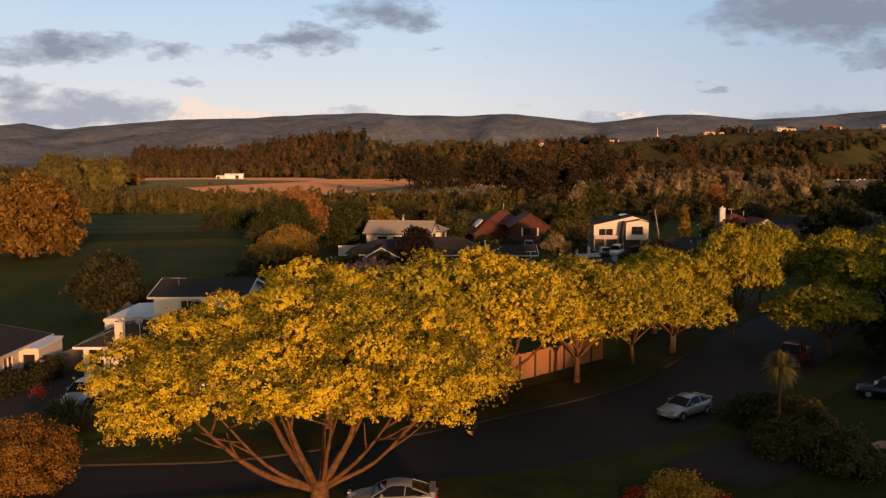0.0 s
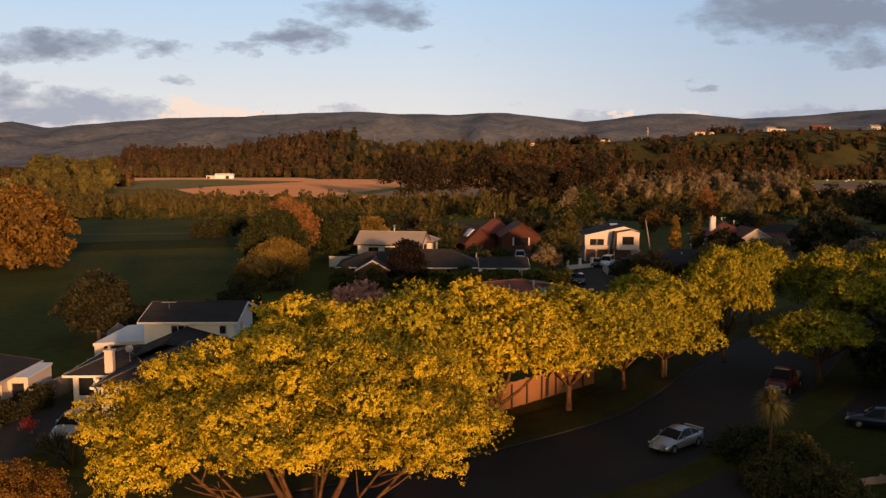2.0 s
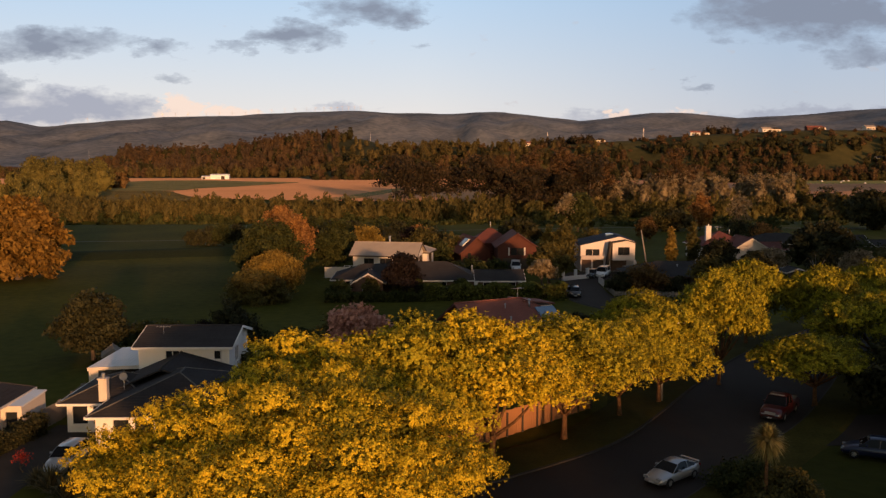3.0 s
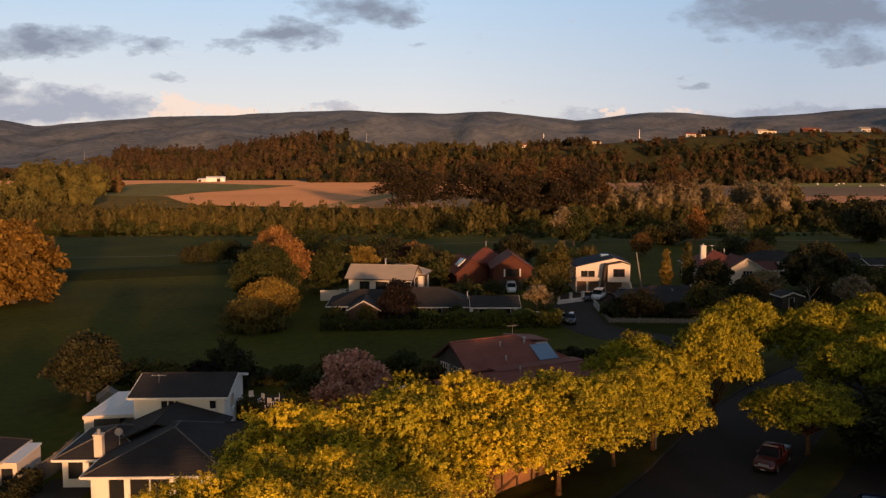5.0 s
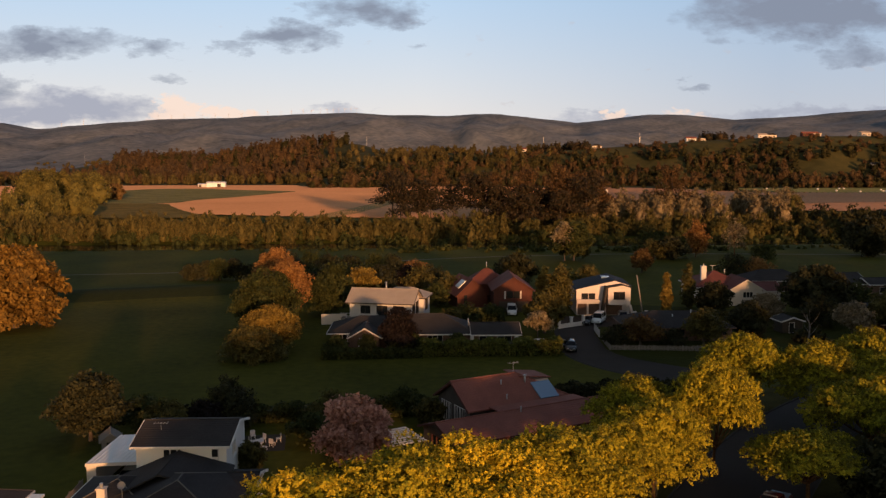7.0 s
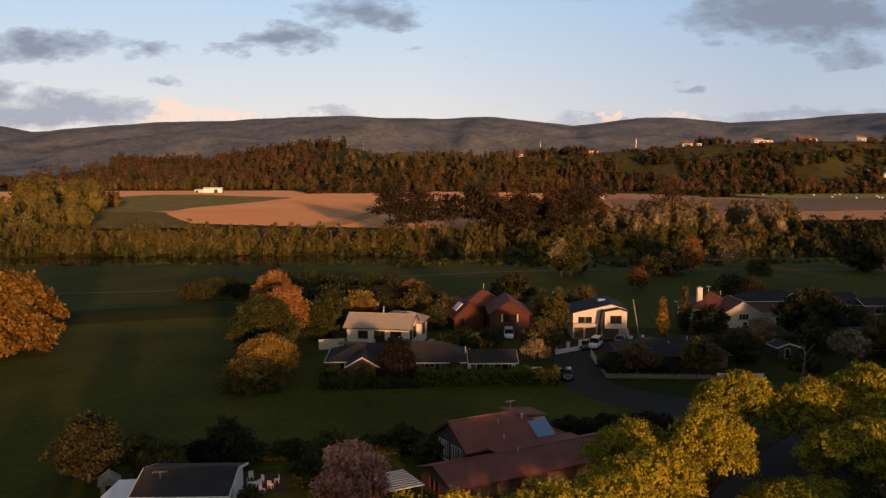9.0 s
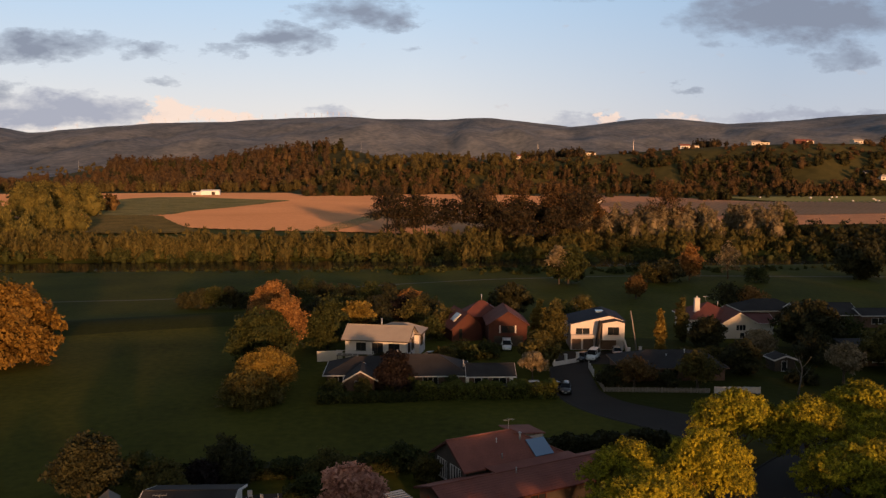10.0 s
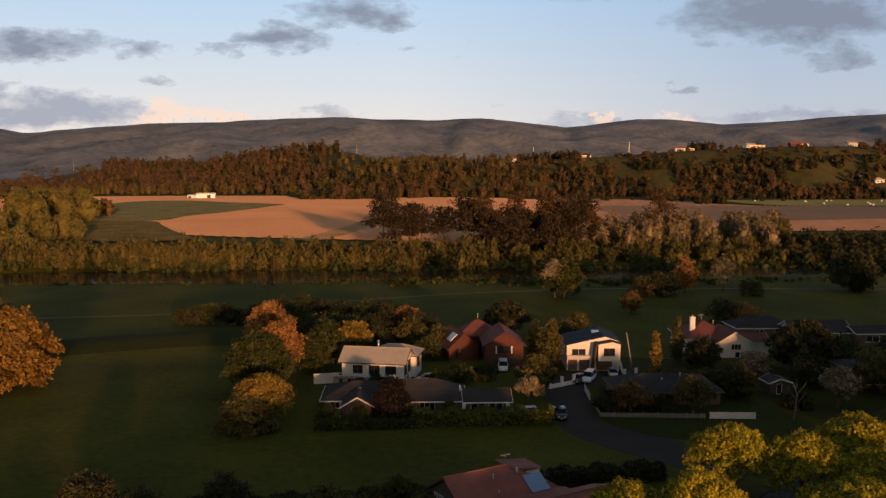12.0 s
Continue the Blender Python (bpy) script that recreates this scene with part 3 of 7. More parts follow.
def bossed(rng, lobes, count, share=0.42, flat_=0.8):
    """Each lobe of a crown broken up into smaller, uneven bosses of foliage with gaps between them."""
    out_ = []
    for x, y, z, r, q in lobes:
        turn = rng.uniform(0, 6.28)
        for i in range(count):
            up = 1 - 1.55 * (i + 0.5) / count + rng.uniform(-0.12, 0.12)
            a = 2.399963 * i + turn
            w = math.sqrt(max(0.0, 1 - up * up))
            k = share * rng.uniform(0.7, 1.25)
            d = (1.0 - k * 0.85) * rng.uniform(0.85, 1.12)
            out_.append((x + r * d * w * math.cos(a), y + r * d * w * math.sin(a), z + q * d * up, r * k, q * k * flat_))
    return out_


def plume_cloud(rng, lobes, plumes, leaves, size, length=1.15, girth=0.24, low=-0.35):
    """Leafy shoots: each a plume that stands off the crown outwards and a little upwards, thick with small leaves."""
    lobes = np.array(lobes, float)
    w = lobes[:, 3] ** 2
    mid = (lobes[:, :3] * w[:, None]).sum(0) / w.sum()
    pick = rng.choice(len(lobes), plumes, p=w / w.sum())
    d = rng.normal(size=(plumes, 3))
    d /= np.linalg.norm(d, axis=1)[:, None]
    d[:, 2] = np.where(d[:, 2] < low, -d[:, 2], d[:, 2])
    c = lobes[pick, :3] + d * np.stack([lobes[pick, 3], lobes[pick, 3], lobes[pick, 4]], 1) * rng.uniform(0.70, 1.0, plumes)[:, None]
    deep = np.zeros(plumes, bool)
    for lb in lobes:
        q = (c - lb[:3]) / np.array([lb[3], lb[3], lb[4]])
        deep |= (q ** 2).sum(1) < 0.30
    c, d = c[~deep], d[~deep]
    out_ = c - mid
    out_ /= np.linalg.norm(out_, axis=1)[:, None] + 1e-9
    ax = d * 0.6 + out_ * 0.6 + rng.normal(size=c.shape) * 0.38 + np.array([0, 0, 0.08])
    ax /= np.linalg.norm(ax, axis=1)[:, None]
    ln = length * rng.uniform(0.55, 1.35, len(c))
    k = rng.choice(len(c), leaves, p=ln / ln.sum())
    s_ = rng.uniform(0, 1, leaves) ** 0.8
    side = rng.normal(size=(leaves, 3))
    side -= ax[k] * (side * ax[k]).sum(1)[:, None]
    side /= np.linalg.norm(side, axis=1)[:, None] + 1e-9
    rad = girth * (0.35 + 0.9 * np.sin(np.pi * np.clip(s_ * 0.85 + 0.12, 0, 1))) * np.sqrt(rng.uniform(0.04, 1, leaves))
    p = c[k] + ax[k] * (s_ * ln[k])[:, None] + side * rad[:, None]
    n = d[k] * 0.65 + ax[k] * 0.35 + side * 0.40 + rng.normal(size=(leaves, 3)) * 0.30 + np.array([0, 0, 0.1])
    n /= np.linalg.norm(n, axis=1)[:, None]
    return p, n, size * rng.uniform(0.7, 1.3, leaves)


def leaf_mesh(name, rng, p, n, s, mat_, long_=1.5, corners=4):
    """Pointed leaves: four-sided and slightly folded, or plain three-sided where they are very many."""
    t = np.cross(n, rng.normal(size=n.shape))
    t /= np.linalg.norm(t, axis=1)[:, None] + 1e-9
    b = np.cross(n, t)
    s = s[:, None]
    if corners == 4:
        ring = [p - t * s * 0.5 * long_, p + b * s * 0.5 + n * s * 0.12, p + t * s * 0.5 * long_, p - b * s * 0.5 + n * s * 0.12]
    else:
        ring = [p - t * s * 0.5 + b * s * 0.58, p + t * s * 0.85, p - t * s * 0.5 - b * s * 0.58]
    verts = np.stack(ring, 1).reshape(-1, 3)
    m, k = len(p), corners
    me = bpy.data.meshes.new(name)
    me.vertices.add(k * m)
    me.vertices.foreach_set("co", verts.astype(np.float32).ravel())
    me.loops.add(k * m)
    me.loops.foreach_set("vertex_index", np.arange(k * m, dtype=np.int32))
    me.polygons.add(m)
    me.polygons.foreach_set("loop_start", np.arange(0, k * m, k, dtype=np.int32))
    me.materials.append(mat_)
    me.update(calc_edges=True)
    return me


def tube(points, radii, sides=8):
    """A tapering limb along points."""
    v, f = [], []
    pts = [Vector(p) for p in points]
    for i, p in enumerate(pts):
        d = (pts[min(i + 1, len(pts) - 1)] - pts[max(i - 1, 0)]).normalized()
        x = d.orthogonal().normalized() if abs(d.z) < 0.99 else Vector((1, 0, 0))
        ref = Vector((1, 0.3, 0))
        x = (ref - d * ref.dot(d)).normalized()
        y = d.cross(x)
        for k in range(sides):
            a = 2 * math.pi * k / sides
            v.append(p + (x * math.cos(a) + y * math.sin(a)) * radii[i])
        if i:
            o = sides * i
            for k in range(sides):
                f.append((o - sides + k, o - sides + (k + 1) % sides, o + (k + 1) % sides, o + k))
    f.append(tuple(range(sides * (len(pts) - 1), sides * len(pts))))
    f.append(tuple(reversed(range(sides))))
    return v, f


def limb_line(rng, a, b, bend=0.5, n=6):
    """A crooked line from a to b that first runs out and then turns up."""
    a, b = Vector(a), Vector(b)
    pts = []
    for i in range(n + 1):
        s = i / n
        q = a.lerp(b, s)
        q.z -= bend * math.sin(math.pi * s)
        if 0 < i < n:
            q += Vector(rng.normal(size=3)) * 0.045 * (b - a).length / n * 2
        pts.append(q)
    return [pts[0]] + [(p * 2 + o + r) / 4 for o, p, r in zip(pts, pts[1:], pts[2:])] + [pts[-1]]


def dome_lobes(rng, r, z0, z1, count, lobe=0.42, squash=0.8):
    """Lobes over an umbrella-shaped crown of radius r between heights z0 and z1."""
    out_ = []
    h = z1 - z0
    for i in range(count):
        a = 2.399963 * i + rng.uniform(-0.3, 0.3)
        s = math.sqrt((i + 0.5) / count)
        lr = r * lobe * rng.uniform(0.8, 1.15)
        d = (r - lr * 0.85) * s * rng.uniform(0.9, 1.08)
        top = z0 + h * math.sqrt(max(0.0, 1 - (0.86 * s) ** 2))
        out_.append((d * math.cos(a), d * math.sin(a), top - lr * squash * 0.95, lr, lr * squash))
    return out_


def column_lobes(rng, r, z0, z1, count):
    out_ = []
    for i in range(count):
        s = (i + 0.5) / count
        w = r * (0.55 + 0.75 * math.sin(math.pi * min(1, s * 0.85 + 0.15)) ** 0.8) * (1.0 if s < 0.6 else 1 - (s - 0.6) * 1.5)
        out_.append((rng.normal() * r * 0.12, rng.normal() * r * 0.12, z0 + (z1 - z0) * s, max(w, r * 0.25), (z1 - z0) / count * 1.0))
    return out_


def tree(name, label, category, x, y, lobes, leaf_mat, bark, leaves, clumps, clump_r, leaf, seed, trunk_r=0.2, trunk_top=2.5, limbs=5, group="", low=-0.55, z=None, sprays=0):
    """A tree: tapered trunk with limbs, crown of many small leaves."""
    rng = np.random.default_rng(seed)
    ob = thing(name, pose(x, y, land(x, y) if z is None else z), label, category, group)
    lb = sorted(lobes, key=lambda q: -q[3])
    lean = Vector((rng.normal() * 0.15, rng.normal() * 0.15, trunk_top))
    v, f = tube([(0, 0, -0.15), (0, 0, 0.12), lean * 0.35, lean * 0.7, lean], [trunk_r * 1.7, trunk_r * 1.3, trunk_r, trunk_r * 0.9, trunk_r * 0.75])
    part("trunk", mesh_of("trunk", v, f, bark, True), ob)
    for i in range(min(limbs, len(lb))):
        q = lb[i]
        pts = limb_line(rng, lean * rng.uniform(0.75, 1.0), (q[0], q[1], q[2] + q[4] * 0.2), 0.2)
        v, f = tube(pts, [trunk_r * (0.62 - 0.085 * k) for k in range(len(pts))], 6)
        part("limb", mesh_of("limb", v, f, bark, True), ob)
    if sprays:
        p, n, s = plume_cloud(rng, bossed(rng, lobes, 8, 0.39, 0.66), sprays, leaves, leaf, clump_r * 0.68, clump_r * 0.17, low)
    else:
        p, n, s = leaf_cloud(rng, bossed(rng, lobes, 5, 0.5, 0.9), leaves, clumps * 2, clump_r * 0.8, leaf, low)
    part("crown", leaf_mesh("crown", rng, p, n, s, leaf_mat, long_=1.25, corners=3 if y > 69 or sprays else 4), ob)
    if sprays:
        # dark leaves inside the crown paint the shade seen through its gaps
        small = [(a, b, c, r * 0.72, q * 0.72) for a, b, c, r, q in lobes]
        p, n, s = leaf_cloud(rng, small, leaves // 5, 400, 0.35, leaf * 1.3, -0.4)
        part("inner_shade_leaves", leaf_mesh("inner_shade_leaves", rng, p, n, s, SHADE_LEAF, long_=1.25, corners=3), ob)
    return ob


# the large tree beside the near kerb
def big_tree():
    rng = np.random.default_rng(11)
    ob = thing("street_tree", pose(-5.6, 39.3, 0), "broad spreading street tree with golden spring leaves and many forking limbs", "tree", "golden street trees")
    lobes = [(-9.6, 0.5, 5.6, 2.5, 2.0), (-7.6, -2.0, 5.2, 2.7, 2.2), (-6.8, 1.8, 6.6, 3.0, 2.3), (-4.8, -3.6, 6.4, 2.9, 2.2), (-4.0, 0.0, 7.6, 3.2, 2.5), (-2.0, -4.4, 7.0, 2.8, 2.1), (-0.6, -1.6, 8.2, 3.3, 2.5), (-2.2, 2.6, 8.0, 3.2, 2.4),
             (1.4, 1.8, 8.3, 3.2, 2.3)]
    lobes += [(2.0, -3.2, 7.6, 3.0, 2.2), (4.2, -0.6, 7.4, 3.0, 2.4), (6.0, 1.8, 6.6, 2.8, 2.2), (6.4, -1.6, 5.9, 2.6, 2.2), (4.4, -4.0, 6.2, 2.5, 1.8), (7.8, 0.2, 5.4, 2.1, 1.8), (-9.0, 3.0, 5.0, 2.3, 1.8),
             (-7.0, -4.4, 4.9, 2.2, 1.5), (6.0, -3.4, 4.9, 1.7, 1.3), (-1.0, 5.4, 7.0, 3.0, 2.2), (-5.6, 4.8, 6.0, 2.8, 2.0), (3.4, 4.8, 6.4, 2.8, 2.0), (0.4, -5.2, 6.4, 2.2, 1.6), (-1.6, -3.8, 5.7, 2.2, 1.4), (2.4, -3.0, 5.8, 2.2, 1.5), (4.8, -2.0, 5.2, 2.0, 1.4)]
    lobes = [(x * 0.93 + 0.1, y, z + (0.45 if x < -6 else 0.5 if x > 4 else 0.25), r * 0.88, q * 0.88) for x, y, z, r, q in lobes]
    v, f = tube([(0, 0, -0.2), (0, 0, 0.1), (0.02, 0, 0.5), (0.06, 0, 1.15)], [0.72, 0.52, 0.44, 0.40], 12)
    part("trunk", mesh_of("trunk", v, f, BARK, True), ob)
    starts = [(-0.30, 0, 0.75), (-0.22, -0.1, 0.95), (0.1, 0, 0.95), (0.22, 0.05, 0.9), (0.3, -0.05, 0.8)]
    ends = [(-5.4, -1.4, 4.5, 0.75), (-4.2, -2.2, 5.0, 0.6), (-2.6, 1.0, 5.6, 0.35), (-1.2, -2.4, 5.4, 0.3), (0.2, 1.6, 6.4, 0.2), (1.0, -2.2, 5.8, 0.3), (2.4, 0.8, 6.0, 0.4), (3.6, -1.6, 4.8, 0.5), (4.9, 0.4, 4.2, 0.5), (-3.6, 3.0, 5.0, 0.4), (2.6, 3.2, 5.2, 0.4)]
    for i, (ex, ey, ez, bend) in enumerate(ends):
        a = starts[min(4, int(i * 5 / 9))] if i < 9 else starts[1 + 2 * (i - 9)]
        pts = limb_line(rng, a, (ex, ey, ez), bend, 8)
        r0 = 0.215 if i % 3 == 0 else 0.135
        v, f = tube(pts, [r0 * (1 - 0.09 * k) for k in range(len(pts))], 8)
        limb = part("limb", mesh_of("limb", v, f, BARK, True), ob)
        near_ = sorted(lobes, key=lambda q: (Vector(q[:3]) - pts[-1]).length)
        for k in (1, 2, 3):
            q = near_[k]
            st = pts[4 + k]
            e = st + (Vector((q[0], q[1], q[2])) - st).normalized() * rng.uniform(1.8, 2.8)
            tw = limb_line(rng, st, e, 0.1, 4)
            v, f = tube(tw, [0.07, 0.058, 0.046, 0.036, 0.025], 5)
            part("branch", mesh_of("branch", v, f, BARK, True), limb)
    p, n, s = plume_cloud(rng, bossed(rng, lobes, 9, 0.37, 0.62), 17000, 260000, 0.074, 0.40, 0.10, -0.55)
    part("crown", leaf_mesh("crown", rng, p, n, s, GOLD, long_=1.25), ob)
    # dark inner fill: painted shade behind the golden leaves
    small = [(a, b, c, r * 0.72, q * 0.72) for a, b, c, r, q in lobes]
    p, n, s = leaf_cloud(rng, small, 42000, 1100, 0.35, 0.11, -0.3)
    part("inner_shade_leaves", leaf_mesh("inner_shade_leaves", rng, p, n, s, SHADE_LEAF, long_=1.25, corners=3), ob)


big_tree()
# the avenue
STREET = "golden street trees"
elms = []
for k, (leafm, tone_) in enumerate(((GOLD, "golden"), (GOLD_MID, "yellow-green"), (GOLD_GREEN, "low flat-topped yellow-green"), (GOLD_GREEN, "bushy yellow-green"))):
    rng = np.random.default_rng(40 + k)
    lobes = dome_lobes(rng, 6.0, 2.9 if k != 2 else 3.8, 9.8 if k != 2 else 7.2, 24 if k != 2 else 20, 0.35, 0.85 if k != 2 else 0.6)
    lobes = [(x, y, z + rng.uniform(-0.7, 0.5), r * rng.uniform(0.8, 1.2), q * rng.uniform(0.8, 1.2)) for x, y, z, r, q in lobes]
    elms.append((lobes, leafm, tone_))
# x, y, form, spread, height, turn
AVENUE = [(-6.6, 50.8, 0, 1.14, 1.0, 130), (-1.0, 55.2, 1, 1.08, 1.02, 20), (4.5, 56.6, 0, 1.14, 1.0, 75), (10.2, 61.6, 1, 1.02, 0.94, 200), (15.6, 67.4, 1, 0.84, 0.80, 300), (19.8, 71.2, 1, 0.90, 0.86, 10),
          (20.6, 80.5, 3, 0.86, 0.80, 90), (27.0, 77.2, 1, 0.76, 1.06, 160), (36.0, 94.5, 3, 0.92, 0.93, 250), (43.6, 92.5, 3, 0.90, 0.88, 60), (54.0, 100.0, 3, 1.0, 0.86, 120), (32.6, 70.0, 2, 0.88, 0.80, 45), (43.0, 80.0, 2, 1.02, 1.08, 210), (51, 88.5, 2, 1.1, 1.1, 290), (62, 98.5, 2, 1.15, 1.1, 100)]
made = {}
for x, y, k, sc, tall, turn in AVENUE:
    lobes, leafm, tone_ = elms[k]
    if k not in made:
        made[k] = one = tree("street_tree", tone_ + " spreading street tree on the grass verge", "tree", x, y, lobes, leafm, BARK, (60000, 56000, 56000, 62000)[k], 16, 0.62, (0.102, 0.110, 0.125, 0.125)[k], 50 + k, 0.20, 2.4, 10, STREET, -0.5, None, (7000, 6500, 5200, 5200)[k])
    else:
        one = copy_thing(made[k], pose(x, y, 0.1, 0, 0, turn))
    one.matrix_basis = pose(x, y, 0.1, 0, 0, turn) @ Matrix.Diagonal((sc, sc, tall, 1.0))


def round_lobes(seed, r, z0, z1, count=9):
    return dome_lobes(np.random.default_rng(seed), r, z0, z1, count, 0.5, 0.95)


def ball_lobes(seed, r, z0, z1, count=10):
    """Lobes filling a full, rounded crown down to z0."""
    rng = np.random.default_rng(seed)
    out_ = []
    for i in range(count):
        s = (i + 0.5) / count
        zc = z0 + (z1 - z0) * (0.15 + 0.7 * s)
        w = r * math.sqrt(max(0.05, 1 - (2 * s - 0.85) ** 2 * 0.75))
        a = 2.399963 * i
        lr = r * rng.uniform(0.42, 0.56)
        d = max(w - lr * 0.9, 0)
        out_.append((d * math.cos(a), d * math.sin(a), zc, lr, lr * 0.85))
    return out_


# park and garden trees: name, label, x, y, lobes, leaf, leaves, clumps, clump radius, leaf size, trunk radius
def garden():
    T = tree
    T("oak_tree", "tall broad park tree in orange autumn leaf", "tree", -70.5, 150, ball_lobes(1, 7.8, -0.6, 13.6, 18), OAK_DULL, DARK_BARK, 26000, 520, 0.75, 0.50, 101, 0.5, 4.5, 8)
    T("oak_tree", "dark bare-stemmed park tree beside the orange one", "tree", -77, 158, ball_lobes(2, 7.5, 2.0, 13.0, 12), OLIVE, DARK_BARK, 12000, 300, 0.75, 0.50, 102, 0.4, 4.5, 6)
    T("maple_tree", "russet-leaved tree at the edge of the park", "tree", -28.8, 171.5, ball_lobes(3, 5.0, 1.6, 10.8, 14), RUSSET, DARK_BARK, 19000, 320, 0.55, 0.29, 103, 0.3, 3.5, 6)
    T("chestnut_tree", "green tree with rust-tinted top at the park edge", "tree", -26.4, 145.5, ball_lobes(4, 6.0, 0.8, 9.6, 16), GREEN, DARK_BARK, 24000, 380, 0.55, 0.27, 104, 0.3, 3.0, 6)
    T("beech_tree", "rusty orange tree rising behind a green one", "tree", -23.6, 151.0, ball_lobes(5, 4.4, 2.4, 10.9, 12), RUSSET, DARK_BARK, 14000, 260, 0.55, 0.27, 105, 0.25, 3.5, 5)
    T("ginkgo_tree", "low golden tree with a rounded crown", "tree", -23.0, 130.5, ball_lobes(6, 4.5, 0.8, 6.0, 13), ORANGE, DARK_BARK, 20000, 340, 0.48, 0.24, 106, 0.22, 2.0, 6)
    T("magnolia_tree", "low spreading grey-green tree on the park grass", "tree", -24.2, 124.4, round_lobes(7, 4.8, 0.8, 4.4, 10), OLIVE, DARK_BARK, 14000, 260, 0.45, 0.25, 107, 0.2, 1.4, 6)
    T("lime_tree", "dull green conical garden tree", "tree", -16.8, 161.0, column_lobes(np.random.default_rng(8), 3.4, 1.0, 9.2, 7), GREEN, DARK_BARK, 13000, 230, 0.5, 0.26, 108, 0.2, 2.5, 4)
    T("birch_tree", "thin yellow-leaved garden tree", "tree", -11.5, 170.5, round_lobes(9, 3.2, 2.6, 7.6, 7), ORANGE, DARK_BARK, 5500, 160, 0.5, 0.34, 109, 0.15, 3.0, 5)
    T("plum_tree", "purple-leaved garden tree over the low roof", "tree", -3.2, 128.2, ball_lobes(10, 2.9, 0.6, 6.4, 10), PURPLE, DARK_BARK, 12000, 240, 0.42, 0.25, 110, 0.16, 1.8, 4)
    T("cherry_tree", "pink-brown flowering tree behind the houses", "tree", -6.2, 77.5, ball_lobes(11, 3.3, 0.8, 6.8, 12), PINK, DARK_BARK, 18000, 420, 0.42, 0.25, 111, 0.2, 2.2, 6)
    T("willow_tree", "dark drooping tree at the edge of the park", "tree", -34.0, 88.0, ball_lobes(12, 3.7, 0.4, 6.4, 10), DARK_LEAF, DARK_BARK, 14000, 330, 0.45, 0.26, 112, 0.2, 2.0, 5)
    T("conifer_tree", "small dark conical conifer behind the house", "tree", -21.0, 92.5, column_lobes(np.random.default_rng(13), 2.2, 0.3, 5.0, 6), DARK_LEAF, DARK_BARK, 7000, 200, 0.33, 0.22, 113, 0.14, 1.5, 3)
    T("flowering_shrub", "grey-green flowering shrub behind the house", "shrub", -26.3, 88.5, round_lobes(14, 3.6, 0.3, 3.6, 9), OLIVE, DARK_BARK, 8000, 240, 0.35, 0.22, 114, 0.12, 0.8, 4)
    T("shrub", "dark rounded shrub behind the house", "shrub", -22.8, 89.2, round_lobes(15, 2.4, 0.3, 3.6, 7), PURPLE, DARK_BARK, 5000, 150, 0.35, 0.22, 115, 0.1, 0.8, 3)
    T("cypress_tree", "narrow golden cypress standing by a driveway", "tree", 44.2, 152.5, column_lobes(np.random.default_rng(16), 0.62, 0.2, 9.2, 8), ORANGE, DARK_BARK, 5000, 170, 0.24, 0.26, 116, 0.12, 1.0, 0)
    T("cypress_tree", "narrow dark cypress beside the brick-roofed house", "tree", 52.6, 166.5, column_lobes(np.random.default_rng(17), 0.85, 0.2, 8.6, 8), OLIVE, DARK_BARK, 4500, 160, 0.26, 0.28, 117, 0.12, 1.0, 0)
    T("cypress_tree", "short golden cypress in a garden", "tree", 24.5, 168.5, column_lobes(np.random.default_rng(18), 1.5, 0.2, 7.8, 7), ORANGE, DARK_BARK, 4500, 160, 0.28, 0.28, 118, 0.12, 1.0, 0)
    T("elm_tree", "tall narrow olive-gold tree beside the pale house", "tree", 26.2, 160.5, column_lobes(np.random.default_rng(19), 1.7, 0.6, 9.4, 8), OLIVE, DARK_BARK, 7000, 220, 0.4, 0.30, 119, 0.18, 2.0, 3)
    T("cabbage_tree", "grey-green bushy palm-like tree by the gate", "tree", 20.8, 142.5, ball_lobes(20, 3.6, 0.8, 6.4, 10), OLIVE, DARK_BARK, 9000, 240, 0.4, 0.34, 120, 0.2, 2.0, 5)
    T("small_tree", "pale brown palm-like tree in front of the low house", "tree", 18.6, 135.0, round_lobes(21, 2.2, 2.2, 5.0, 6), PALE, DARK_BARK, 3500, 110, 0.35, 0.32, 121, 0.14, 2.2, 4)
    T("garden_tree", "half-bare brown tree behind the white fence", "tree", 34.5, 132.6, round_lobes(22, 3.6, 1.0, 4.4, 10), WOOD_BROWN, DARK_BARK, 3000, 160, 0.45, 0.30, 122, 0.2, 2.0, 6)
    T("garden_tree", "dark feathery tree in front of a low roof", "tree", 44.0, 131.0, ball_lobes(23, 3.2, 0.8, 5.4, 9), OLIVE, DARK_BARK, 3200, 160, 0.42, 0.30, 123, 0.2, 2.0, 5)
    T("garden_tree", "dark dense evergreen in front of a gabled house", "tree", 55.8, 161.0, ball_lobes(24, 3.3, 0.4, 4.9, 10), DARK_LEAF, DARK_BARK, 9000, 250, 0.48, 0.34, 124, 0.2, 2.0, 4)
    T("garden_tree", "tawny shrubby tree below the gabled house", "tree", 62.5, 153.0, round_lobes(25, 2.7, 0.6, 4.6, 9), BLOSSOM, DARK_BARK, 7000, 220, 0.45, 0.32, 125, 0.15, 1.6, 5)
    T("blossom_tree", "rounded tree covered in cream blossom", "tree", 68.2, 133.0, round_lobes(26, 3.0, 2.4, 6.4, 9), BLOSSOM, DARK_BARK, 8000, 240, 0.42, 0.30, 126, 0.18, 2.0, 5)
